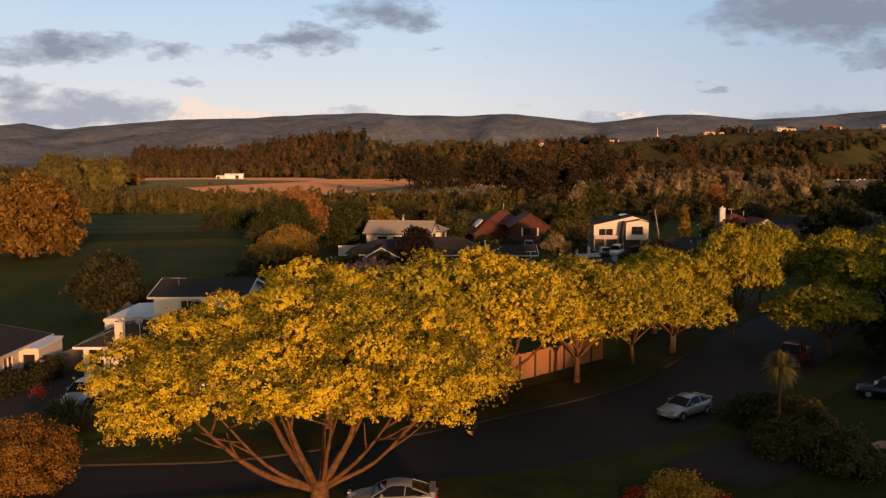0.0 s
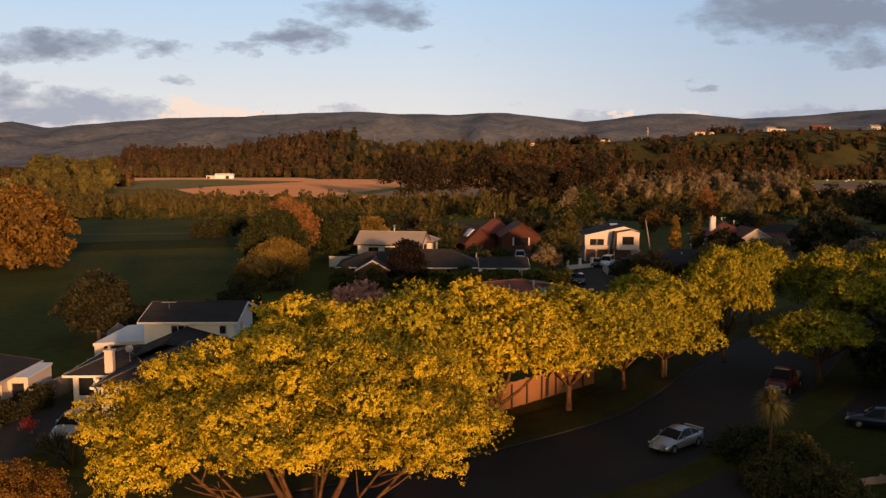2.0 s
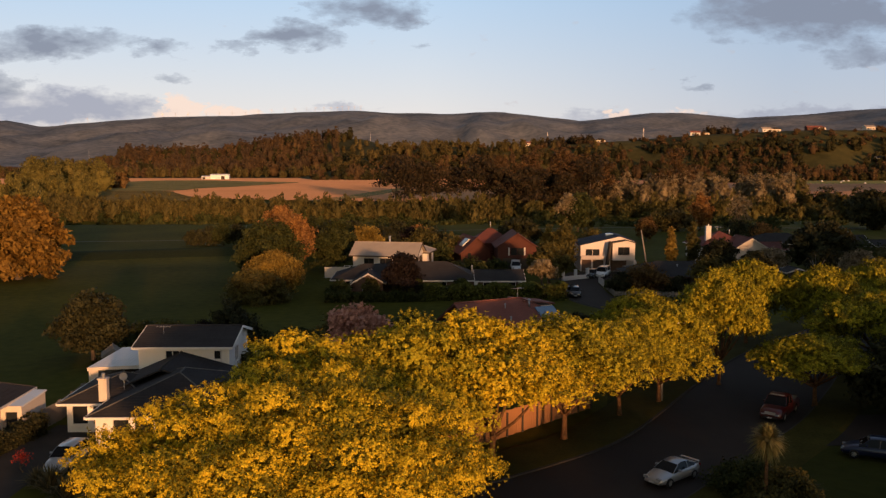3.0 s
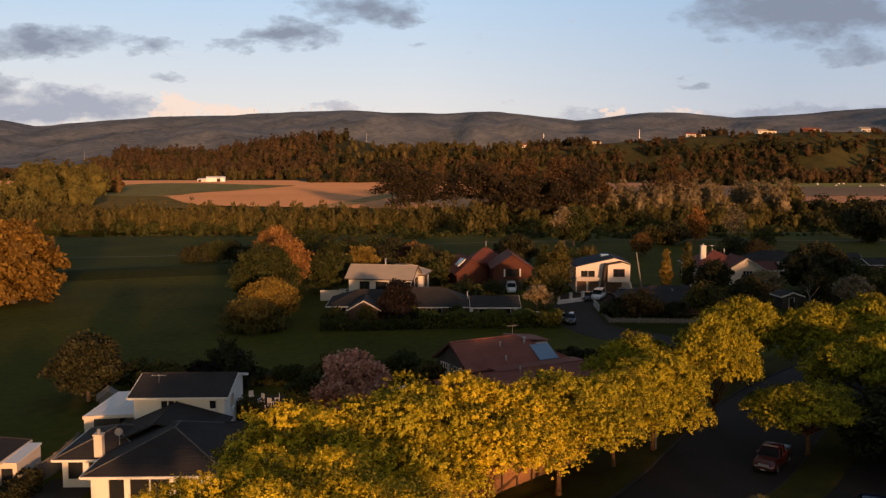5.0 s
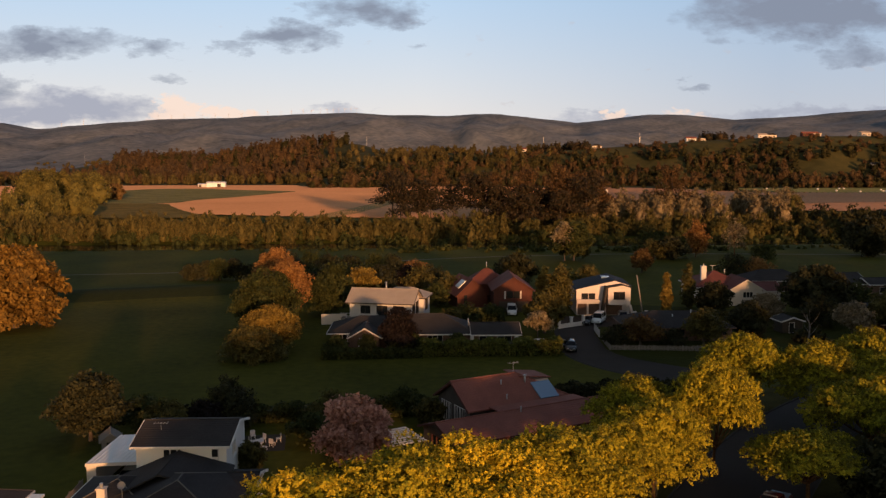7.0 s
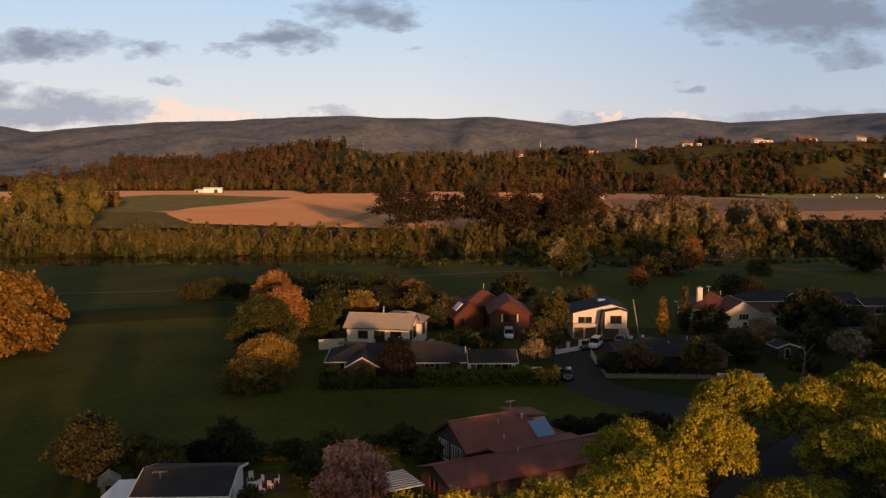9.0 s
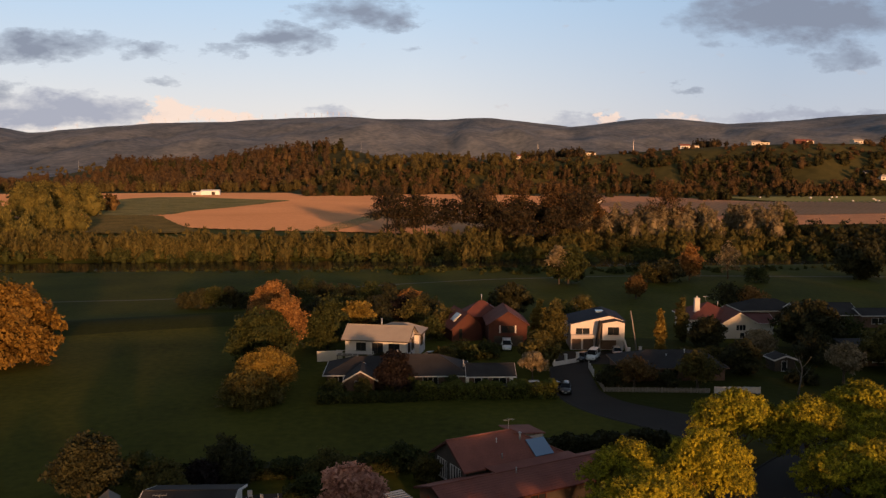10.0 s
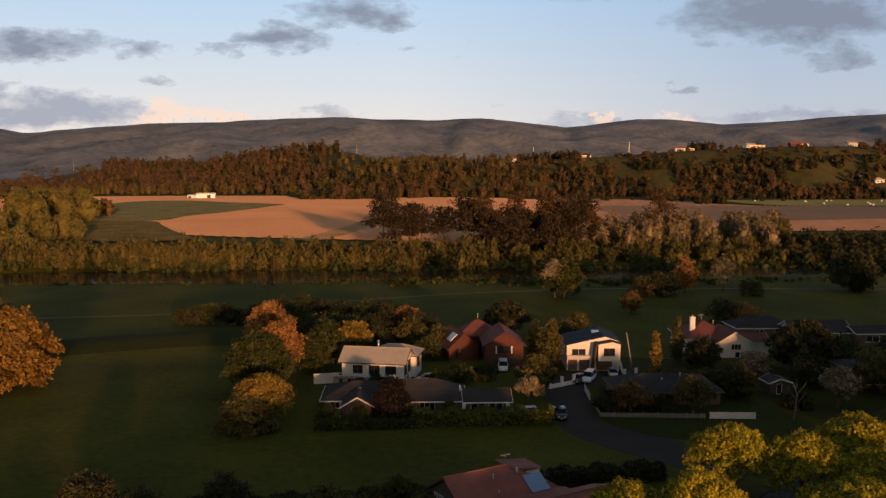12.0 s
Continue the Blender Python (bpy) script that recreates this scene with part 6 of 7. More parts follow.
part("frame", frame_mesh(-1.0, -1.25, 1.0, 1.25, 0.05, 0, -0.12, -0.02, METAL), p_, at=pose(0, 0, 0, -90, 0, 0) @ pose(0, 0, 0, 180, 0, 0))
for xx in (16.15, 19.15):
    part("shutter", box_mesh("shutter", xx - 0.15, 162.92, 2.6, xx + 0.12, 162.99, 4.1, WHITE_PAINT), h)
flue(h, 13.6, 176.6, 7.0, 1.0)

# pale modern house with a broad asymmetric gable and garages below
h = thing("house", pose(29.2, 159.6, 0, 0, 0, -3), "pale stucco two-storey house with a slate-blue asymmetric roof", "house")
wall = part("wall", pierced_wall(10.0, 4.6, [(0.25, 0.05, 2.0, 2.2), (2.35, 0.05, 4.3, 2.2), (0.9, 2.9, 3.6, 4.2), (5.6, 0.05, 8.6, 2.2)], PINKISH, 0.25), h)
window_into(wall, (0.25, 0.05, 2.0, 2.2), PINKISH, "garage", shutter=BRICK_DARK)
window_into(wall, (2.35, 0.05, 4.3, 2.2), PINKISH, "garage", shutter=BRICK_DARK)
window_into(wall, (5.6, 0.05, 8.6, 2.2), PINKISH, "garage", shutter=BRICK_DARK)
window_into(wall, (0.9, 2.9, 3.6, 4.2), PINKISH, W, 1)
part("gable", poly_solid("gable", [(0, 4.6), (10, 4.6), (10, 5.6), (7.2, 6.5), (0, 4.85)], 0, 0.25, PINKISH), h)
part("wall", box_mesh("wall", 0, 0.25, 0, 0.25, 10, 4.8, PINKISH), h)
part("wall", box_mesh("wall", 9.75, 0.25, 0, 10, 10, 5.55, PINKISH), h)
part("wall", box_mesh("wall", 0.25, 9.75, 0, 9.75, 10, 4.8, PINKISH), h)
part("roof", roof_slab("roof", [(-0.3, -0.02, 4.9), (7.2, -0.02, 6.62), (7.2, 10.3, 6.62), (-0.3, 10.3, 4.9)], 0.12, ROOF_BLUE), h)
part("roof", roof_slab("roof", [(7.2, -0.02, 6.62), (10.3, -0.02, 5.62), (10.3, 10.3, 5.62), (7.2, 10.3, 6.62)], 0.12, ROOF_BLUE), h)
part("balcony", box_mesh("balcony", 0.0, -0.75, 2.25, 4.6, -0.01, 2.95, PINKISH, 0.03), h)
part("pillar", poly_solid("pillar", [(4.45, 0), (4.75, 0), (5.5, 5.7), (5.2, 5.6)], -2.3, -0.01, TIMBER_DARK), h, "dark slanting fin between the garages")
bay = pierced_wall(4.1, 5.35, [(1.0, 3.35, 3.1, 4.75)], PINKISH, 0.2, 2.3)
wall = part("wall", bay, h, at=pose(5.6, -2.2, 0))
window_into(wall, (1.0, 3.35, 3.1, 4.75), TIMBER_DARK, W, 1)
part("gable", poly_solid("gable", [(5.6, 5.35), (9.7, 5.35), (9.7, 5.5), (8.2, 5.95), (5.6, 5.5)], -2.2, -2.0, PINKISH), h)
part("wall", box_mesh("wall", 9.5, -2.0, 2.3, 9.7, -0.01, 5.4, PINKISH), h)
part("wall", box_mesh("wall", 5.6, -2.0, 2.3, 5.8, -0.01, 5.4, PINKISH), h)
part("floor_slab", box_mesh("floor_slab", 5.8, -2.0, 2.3, 9.5, -0.01, 2.45, PINKISH), h)
part("roof", roof_slab("roof", [(5.4, -2.4, 5.56), (8.2, -2.4, 6.05), (8.2, -0.03, 6.05), (5.4, -0.03, 5.56)], 0.1, TIMBER_DARK), h)
part("roof", roof_slab("roof", [(8.2, -2.4, 6.05), (9.9, -2.4, 5.56), (9.9, -0.03, 5.56), (8.2, -0.03, 6.05)], 0.1, TIMBER_DARK), h)
part("pillar", poly_solid("pillar", [(9.5, 2.3), (9.9, 2.3), (10.5, 0), (10.1, 0)], -2.2, -1.2, PINKISH), h, "slanting stucco leg")
part("skylight", box_mesh("skylight", 5.4, 5.0, 6.3, 6.9, 6.4, 6.62, SKYLIGHT_SHEEN), h)
part("window_band", box_mesh("window_band", 0.25, 1.0, 4.95, 0.3, 2.0, 5.0, METAL), h)

# gabled house with white chimney
h = thing("house", pose(0, 0, 0), "cream house with a maroon tiled roof and white chimney", "house")
block(h, 56.3, 172.6, 10.4, 10.5, 3.4, "hip", 2.5, CREAM, ROOF_BROWN, CREAM, {"front": [(1.5, 1.0, 3.4, 2.4, W, 1)], "left": [(2.0, 0.8, 4.0, 2.4, W, 1)]}, 0.5)
block(h, 61.8, 169.0, 6.4, 8.0, 3.3, "y", 1.9, CREAM, ROOF_BROWN, CREAM, {"front": [(2.6, 1.6, 4.6, 2.8, W, 2), (3.4, 0.0, 4.4, 1.2, W, 0)]}, 0.5)
block(h, 68.3, 172.0, 5.0, 7.0, 2.6, "x", 1.2, CREAM, ROOF_BROWN, CREAM, {}, 0.5)
chimney(h, 58.4, 175.4, 3.4, 7.2, 1.05, 0.8, WHITE_PAINT)
flue(h, 63.0, 176.0, 5.6, 0.8)
aerial(h, 62.2, 181.0, 4.6, 2.2)

# brown brick house behind the white fence
h = thing("house", pose(0, 0, 0), "low brown brick house with a dark hipped roof", "house")
block(h, 33.4, 135.6, 16.6, 9.6, 2.25, "hip", 1.7, BRICK_DARK, ROOF_DARK, BRICK_DARK, {"front": [(13.6, 0.9, 15.8, 1.9, W, 2), (2.0, 0.9, 4.0, 1.9, W, 1), (7.0, 0.9, 9.0, 1.9, W, 1)], "right": [(1.5, 0.8, 3.5, 1.9, W, 1)]}, 0.5)
flue(h, 44.5, 139.5, 3.4, 0.9)
flue(h, 41.2, 138.6, 3.0, 0.7)
# low houses further along
h = thing("house", pose(0, 0, 0), "low dark-roofed house with a pale gable end", "house")
block(h, 83.0, 181.5, 12.6, 8.0, 2.6, "x", 1.8, BRICK_DARK, ROOF_DARK, WHITE_PAINT, {"front": [(4.0, 0.8, 6.0, 2.0, W, 1), (9.0, 0.8, 11.0, 2.0, W, 1)]}, 0.5, gable=WHITE_PAINT)
block(h, 95.8, 179.5, 9.0, 6.0, 2.7, "x", 0.9, BRICK_DARK, ROOF_DARK, WHITE_PAINT, {"front": [(2.0, 0.8, 5.0, 2.1, W, 1)]}, 0.5)
h = thing("house", pose(0, 0, 0), "low shaded house with a white fascia", "house")
block(h, 76.5, 144.5, 12.0, 8.0, 2.5, "mono", 0.6, BRICK_DARK, ROOF_DARK, WHITE_PAINT, {"front": [(2.6, 0.7, 5.6, 2.0, W, 3), (8.0, 0.7, 10.0, 2.0, W, 1)]}, 0.5)
h = thing("shed", pose(60.6, 141.3, 0, 0, 0, 5), "small garden shed with a white-edged gable roof", "shed")
block(h, 0, 0, 3.6, 3.2, 2.0, "y", 0.6, TIMBER_DARK, ROOF_DARK, WHITE_PAINT, {"front": [(1.2, 0.0, 2.2, 1.8, "door", 0)]}, 0.3)
h = thing("shed", pose(-31.0, 82.8, 0, 0, 0, 20), "small weathered wooden garden shed", "shed")
block(h, 0, 0, 1.7, 2.0, 1.6, "y", 0.6, GREY_WOOD, GREY_WOOD, GREY_WOOD, {"front": [(0.4, 0.0, 1.2, 1.5, "door", 0)]}, 0.15)
h = thing("house", pose(0, 0, 0), "low dark-roofed house half hidden by trees", "house")
block(h, 73.0, 188.0, 13.0, 8.0, 2.5, "hip", 1.8, BRICK_DARK, ROOF_DARK, CREAM, {"front": [(4.0, 0.8, 6.0, 2.0, W, 1)]}, 0.5)

# terracotta-roofed house behind the avenue
h = thing("house", pose(3.1, 89.8, 0, 0, 0, 27), "dark timber house with stepped terracotta tile roofs", "house")
wall = part("wall", pierced_wall(6.4, 3.2, [(0.5, 0.9, 2.6, 3.0), (3.3, 0.9, 5.6, 3.0)], TIMBER_DARK, 0.2), h, at=pose(0.45, 3.2, 0, 0, 0, -90))
window_into(wall, (0.5, 0.9, 2.6, 3.0), WHITE_PAINT, "window", 3)
window_into(wall, (3.3, 0.9, 5.6, 3.0), WHITE_PAINT, "window", 3)
part("wall", box_mesh("wall", 0.45, -3.4, 0, 12.6, -3.2, 3.2, TIMBER_DARK), h)
part("wall", box_mesh("wall", 0.45, 3.2, 0, 12.6, 3.4, 3.2, TIMBER_DARK), h)
part("wall", box_mesh("wall", 12.4, -3.2, 0, 12.6, 3.2, 3.2, CREAM), h)
part("gable", poly_solid("gable", [(-3.4, 3.2), (3.4, 3.2), (0, 5.3)], 0.45, 0.65, TIMBER_DARK, "x"), h)
part("roof", roof_slab("roof", [(0, -3.8, 3.15), (13.0, -3.8, 3.15), (8.2, 0, 5.5), (0, 0, 5.5)], 0.14, ROOF_RED), h)
part("roof", roof_slab("roof", [(13.0, 3.8, 3.15), (0, 3.8, 3.15), (0, 0, 5.5), (8.2, 0, 5.5)], 0.14, ROOF_RED), h)
part("roof", roof_slab("roof", [(13.0, -3.8, 3.15), (13.0, 3.8, 3.15), (8.2, 0, 5.5)], 0.14, ROOF_RED), h)
for a_, b_ in (((0, 0, 5.52), (8.2, 0, 5.52)), ((8.2, 0, 5.52), (13.0, -3.8, 3.17)), ((8.2, 0, 5.52), (13.0, 3.8, 3.17))):
    part("ridge_cap", cap_line(a_, b_, 0.1, ROOF_RED), h)
part("bargeboard", poly_solid("bargeboard", [(-3.85, 2.95), (0, 5.3), (0, 5.56), (-3.85, 3.2)], -0.06, -0.003, BRICK_RED, "x"), h)
part("bargeboard", poly_solid("bargeboard", [(3.85, 2.95), (0, 5.3), (0, 5.56), (3.85, 3.2)], -0.06, -0.003, BRICK_RED, "x"), h)
dm = part("dormer", box_mesh("dormer", 9.6, -0.6, 3.4, 12.2, 2.4, 4.55, CREAM), h, "pale boxed roof dormer")
part("dormer_roof", roof_slab("dormer_roof", [(8.3, -0.8, 5.28), (12.4, -0.8, 4.72), (12.4, 2.6, 4.72), (8.3, 2.6, 5.28)], 0.12, ROOF_RED), dm)
part("dormer_window", box_mesh("dormer_window", 12.205, -0.2, 3.8, 12.22, 0.5, 4.4, GLASS), dm)
block(h, -4.6, -9.4, 22.5, 6.6, 2.2, "x", 1.1, TIMBER_DARK, ROOF_RED, BRICK_RED, {"front": [(3.0, 0.6, 5.0, 1.9, W, 1), (9.0, 0.6, 11.0, 1.9, W, 1)], "left": [(1.5, 0.6, 3.5, 1.9, W, 1)]}, 0.45)
m_ = pose(10.3, -2.60, 3.895, 31.7, 0, 0)
s_ = part("skylight", box_mesh("skylight", -1.2, -1.2, 0.05, 1.2, 1.2, 0.16, SKYLIGHT_SHEEN), h, "large roof glazing tinted blue like reflected sky", m_)
part("frame", frame_mesh(-1.27, -1.27, 1.27, 1.27, 0.07, 0, -0.2, -0.03, METAL), s_, at=pose(0, 0, 0, -90, 0, 0) @ pose(0, 0, 0, 180, 0, 0))
for xx, yy, zz in ((5.6, -1.2, 4.6), (5.2, -3.0, 3.5), (4.6, -6.6, 3.2)):
    flue(h, xx, yy, zz, 0.55, 0.06)
flue(h, 8.6, -1.3, 4.6, 0.8, 0.11)
part("roof", roof_slab("roof", [(2.6, -6.1, 3.40), (13.4, -6.1, 3.40), (13.4, -3.7, 3.30), (2.6, -3.7, 3.30)], 0.1, ROOF_RED), h)
aerial(h, 8.2, 0.4, 5.4, 1.2)
pg = thing("pergola", pose(-2.4, 78.0, 0, 0, 0, 27), "white slatted pergola roof on dark posts", "pergola")
for k in range(9):
    part("slat", box_mesh("slat", -0.2, 0.1 + k * 0.55, 2.45, 3.4, 0.32 + k * 0.55, 2.55, WHITE_PAINT), pg)
for xx in (0.0, 3.0):
    part("beam", box_mesh("beam", xx, -0.1, 2.3, xx + 0.12, 5.1, 2.448, TIMBER_DARK), pg)
    for yy in (0.0, 4.6):
        part("post", box_mesh("post", xx, yy, -0.1, xx + 0.12, yy + 0.12, 2.3, TIMBER_DARK), pg)

# two-level white house with charcoal roofs
h = thing("house", pose(0, 0, 0), "white two-level house with charcoal tile roofs and a brick chimney", "house")
block(h, -23.8, 71.3, 7.5, 7.4, 5.0, "x", 0.95, HOUSE_WHITE, ROOF_DARK, HOUSE_WHITE, {"front": [(2.2, 3.95, 3.4, 4.7, W, 1), (6.2, 3.9, 6.9, 4.7, W, 0)], "right": [(2.0, 3.2, 3.4, 4.5, W, 1)]}, 0.4)
block(h, -23.3, 60.3, 9.4, 10.9, 2.5, "hip", 1.75, HOUSE_WHITE, ROOF_DARK, HOUSE_WHITE, {"front": [(1.2, 0.4, 2.4, 2.2, W, 0), (2.7, 0.1, 5.6, 2.3, W, 1), (5.9, 0.4, 7.0, 2.2, W, 0)], "right": [(3.0, 0.8, 5.0, 2.1, W, 1)]}, 0.5, cap=CONCRETE)
block(h, -26.9, 64.2, 6.0, 6.6, 2.4, "hip", 1.2, HOUSE_WHITE, ROOF_DARK, HOUSE_WHITE, {"front": [(0.35, 0.6, 1.6, 2.1, W, 0), (1.9, 0.6, 3.2, 2.1, W, 0)]}, 0.5, cap=CONCRETE)
block(h, -16.5, 66.5, 3.0, 5.6, 2.45, "x", 0.8, HOUSE_WHITE, ROOF_DARK, HOUSE_WHITE, {}, 0.4)
part("roof", roof_slab("roof", [(-24.9, 64.8, 2.50), (-20.6, 66.5, 4.25), (-20.2, 71.25, 4.6), (-24.9, 71.25, 2.60)], 0.12, ROOF_DARK), h)
part("roof", roof_slab("roof", [(-20.6, 66.5, 4.25), (-15.6, 66.5, 3.2), (-15.6, 71.25, 3.3), (-20.2, 71.25, 4.6)], 0.12, ROOF_DARK), h)
part("ridge_cap", cap_line((-20.6, 66.5, 4.27), (-20.2, 71.25, 4.62), 0.065, KERB), h)
chimney(h, -24.0, 64.0, 2.5, 4.15, 0.62, 0.55, CREAM)
aerial(h, -22.3, 73.4, 5.5, 0.9)
v, f = tube([(-22.7, 64.6, 3.2), (-22.7, 64.6, 4.2)], [0.03, 0.03], 6)
d_ = part("dish_mast", mesh_of("dish_mast", v, f, METAL), h)
rings = [(0.0, 0.0), (0.10, 0.014), (0.21, 0.05), (0.30, 0.10)]
v, f = [], []
for r, dz in rings:
    for k in range(14):
        a = 2 * math.pi * k / 14
        v.append((r * math.cos(a), -dz, r * math.sin(a)))
for i in range(3):
    for k in range(14):
        f.append((i * 14 + k, i * 14 + (k + 1) % 14, (i + 1) * 14 + (k + 1) % 14, (i + 1) * 14 + k))
v += [(x, y + 0.02, z) for x, y, z in v]
f += [tuple(reversed([q + 56 for q in ff])) for ff in f]
part("satellite_dish", mesh_of("satellite_dish", v, f, DISH), d_, "grey satellite dish", pose(-22.7, 64.5, 4.2, -25, 0, 20))
part("downpipe", box_mesh("downpipe", -17.0, 71.2, 2.8, -16.92, 71.28, 4.9, WHITE_PAINT), h)
cp = thing("carport", pose(-28.9, 73.4, 0, 0, 0, -4), "open carport with a white corrugated iron roof", "carport")
part("roof", roof_slab("roof", [(0, 0, 2.75), (5.2, 0, 3.05), (5.2, 7.2, 3.25), (0, 7.2, 2.95)], 0.08, IRON_WHITE), cp)
part("fascia", poly_solid("fascia", [(0, 2.48), (5.2, 2.78), (5.2, 3.06), (0, 2.76)], -0.06, -0.005, CREAM), cp)
for k in range(13):
    xx = 0.2 + k * 0.4
    v = [(xx - 0.05, 0.0, 2.752 + xx * 0.0577), (xx, 0.0, 2.80 + xx * 0.0577), (xx + 0.05, 0, 2.758 + xx * 0.0577), (xx - 0.05, 7.2, 2.952 + xx * 0.0577), (xx, 7.2, 3.0 + xx * 0.0577), (xx + 0.05, 7.2, 2.958 + xx * 0.0577)]
    part("rib", mesh_of("rib", v, [(0, 1, 4, 3), (1, 2, 5, 4)], IRON_WHITE), cp)
part("side_wall", box_mesh("side_wall", 0.05, 0.1, -0.05, 0.2, 7.1, 2.66, CREAM), cp)
part("side_wall", box_mesh("side_wall", 0.21, 0.1, -0.05, 0.9, 0.25, 2.66, CREAM), cp)
part("back_wall", box_mesh("back_wall", 0.21, 6.95, -0.05, 4.95, 7.1, 2.9, TIMBER_DARK), cp)
part("post", box_mesh("post", 4.96, 0.1, -0.05, 5.1, 0.25, 2.95, CREAM), cp)

# cream cottage beside the driveway
h = thing("house", pose(0, 0, 0), "cream weatherboard cottage with a dark hipped roof", "house")
block(h, -42.0, 52.5, 10.7, 15.0, 2.55, "hip", 2.5, CREAM, ROOF_DARK, CREAM, {"right": [(8.2, 1.0, 9.6, 2.1, W, 1), (2.0, 1.0, 4.0, 2.1, W, 1)]}, 0.45)
block(h, -31.3, 63.2, 1.5, 4.0, 2.25, "mono", 0.12, CREAM, IRON_WHITE, CREAM, {"front": [(0.25, 0.0, 1.25, 1.95, "door", 0)]}, 0.08)
chimney(h, -37.5, 60.0, 3.5, 5.6, 0.7, 0.6, BRICK_DARK)


# ---- fences and posts ----
def board_fence(name, label, pts, height, mat_, board=0.15, post_every=2.4, rails=True, gap=0.012, post_mat=None):
    """A fence of upright boards between posts; every board and post is a piece."""
    ob = thing(name, pose(0, 0, 0), label, "fence")
    bme = box_mesh("board", -board / 2 + gap / 2, -0.012, 0.05, board / 2 - gap / 2, 0.012, height, mat_)
    pme = box_mesh("post", -0.06, 0.014, -0.2, 0.06, 0.134, height + 0.06, post_mat or mat_)
    for (ax, ay), (bx, by) in zip(pts, pts[1:]):
        a, b = Vector((ax, ay, 0)), Vector((bx, by, 0))
        ln, yaw = (b - a).length, math.degrees(math.atan2(by - ay, bx - ax))
        d = (b - a).normalized()
        for k in range(int(ln / board)):
            q = a + d * (k + 0.5) * board
            part("board", bme, ob, at=pose(q.x, q.y, 0.02 * math.sin(k * 1.7), 0, 0, yaw))
        for k in range(int(ln / post_every) + 1):
            q = a + d * min(k * post_every, ln)
            part("post", pme, ob, at=pose(q.x, q.y, 0, 0, 0, yaw))
        if rails:
            for z in (0.3, height - 0.3):
                part("rail", box_mesh("rail", 0, 0.014, z, ln, 0.06, z + 0.09, mat_), ob, at=pose(ax, ay, 0, 0, 0, yaw))
    return ob


f_ = board_fence("fence", "tall red-brown timber fence with dark posts under the street trees", [(-1.5, 57.0), (4.8, 61.3), (13.9, 69.9)], 2.0, FENCE_WOOD, 0.22, 1.75)
v, f = [], []
for (ax, ay), (bx, by) in (((-1.5, 57.0), (4.8, 61.3)), ((4.8, 61.3), (13.9, 69.9))):
    ln, d = math.hypot(bx - ax, by - ay), Vector((bx - ax, by - ay, 0)).normalized()
    for k in range(int(ln / 1.75) + 1):
        q = Vector((ax, ay, 0)) + d * k * 1.75 + Vector((d.y, -d.x, 0)) * 0.07
        part("batten", box_mesh("batten", -0.07, -0.04, -0.05, 0.07, 0.05, 1.85, TIMBER_DARK), f_, at=pose(q.x, q.y, 0, 0, 0, math.degrees(math.atan2(d.y, d.x))))
board_fence("fence", "pale weathered board fence along the driveway", [(-29.3, 62.5), (-28.7, 67.5), (-28.95, 73.0)], 1.6, GREY_WOOD, 0.16, 2.4)
board_fence("fence", "white slatted fence beside the side street", [(29.6, 144.8), (29.2, 138.6)], 1.25, WHITE_PAINT, 0.24, 2.0, gap=0.05)
board_fence("fence", "dim white picket fence on the street corner", [(29.2, 137.0), (28.9, 129.2), (45.0, 127.9)], 0.8, GREY_WOOD, 0.22, 2.2, gap=0.09)
board_fence("fence", "white close-boarded fence under the trees", [(45.6, 127.8), (52.6, 127.4)], 1.05, WHITE_PAINT, 0.3, 2.3)
board_fence("fence", "dark weathered fence at the back of the gardens", [(-29.0, 81.5), (-24.0, 82.5), (-20.0, 82.8)], 1.5, GREY_WOOD, 0.2, 2.4)


def gate_wall(x, y, yaw, length, n, label):
    ob = thing("gate_wall", pose(x, y, 0, 0, 0, yaw), label, "wall")
    part("wall", box_mesh("wall", 0, 0, -0.1, length, 0.22, 0.75, WHITE_PAINT, 0.02), ob)
    for k in range(n):
        xx = length * k / (n - 1)
        p = part("pillar", box_mesh("pillar", xx - 0.22, -0.09, -0.1, xx + 0.22, 0.31, 1.75, WHITE_PAINT, 0.02), ob)
        part("pillar_cap", box_mesh("pillar_cap", xx - 0.27, -0.14, 1.75, xx + 0.27, 0.36, 1.83, WHITE_PAINT, 0.01), p)


gate_wall(23.9, 146.2, 32, 5.6, 3, "white low front wall with square pillars")
gate_wall(38.6, 152.6, 18, 2.4, 2, "short white front wall with square pillars")


def pole(name, label, x, y, height, r, mat_, lean=(0, 0), arm=0.0, category="pole"):
    ob = thing(name, pose(x, y, 0), label, category)
    v, f = tube([(0, 0, -0.2), (lean[0] * 0.5, lean[1] * 0.5, height / 2), (lean[0], lean[1], height)], [r, r * 0.85, r * 0.7], 8)
    part("shaft", mesh_of("shaft", v, f, mat_, True), ob)
    if arm:
        v, f = tube([(lean[0], lean[1], height - 0.1), (lean[0] + arm * 0.6, lean[1] - 0.1, height + 0.35), (lean[0] + arm, lean[1] - 0.2, height + 0.4)], [0.05, 0.045, 0.04], 6)
        part("arm", mesh_of("arm", v, f, mat_, True), ob)
        part("lamp_head", box_mesh("lamp_head", lean[0] + arm - 0.1, lean[1] - 0.32, height + 0.33, lean[0] + arm + 0.5, lean[1] - 0.08, height + 0.45, METAL, 0.02), ob)
    return ob


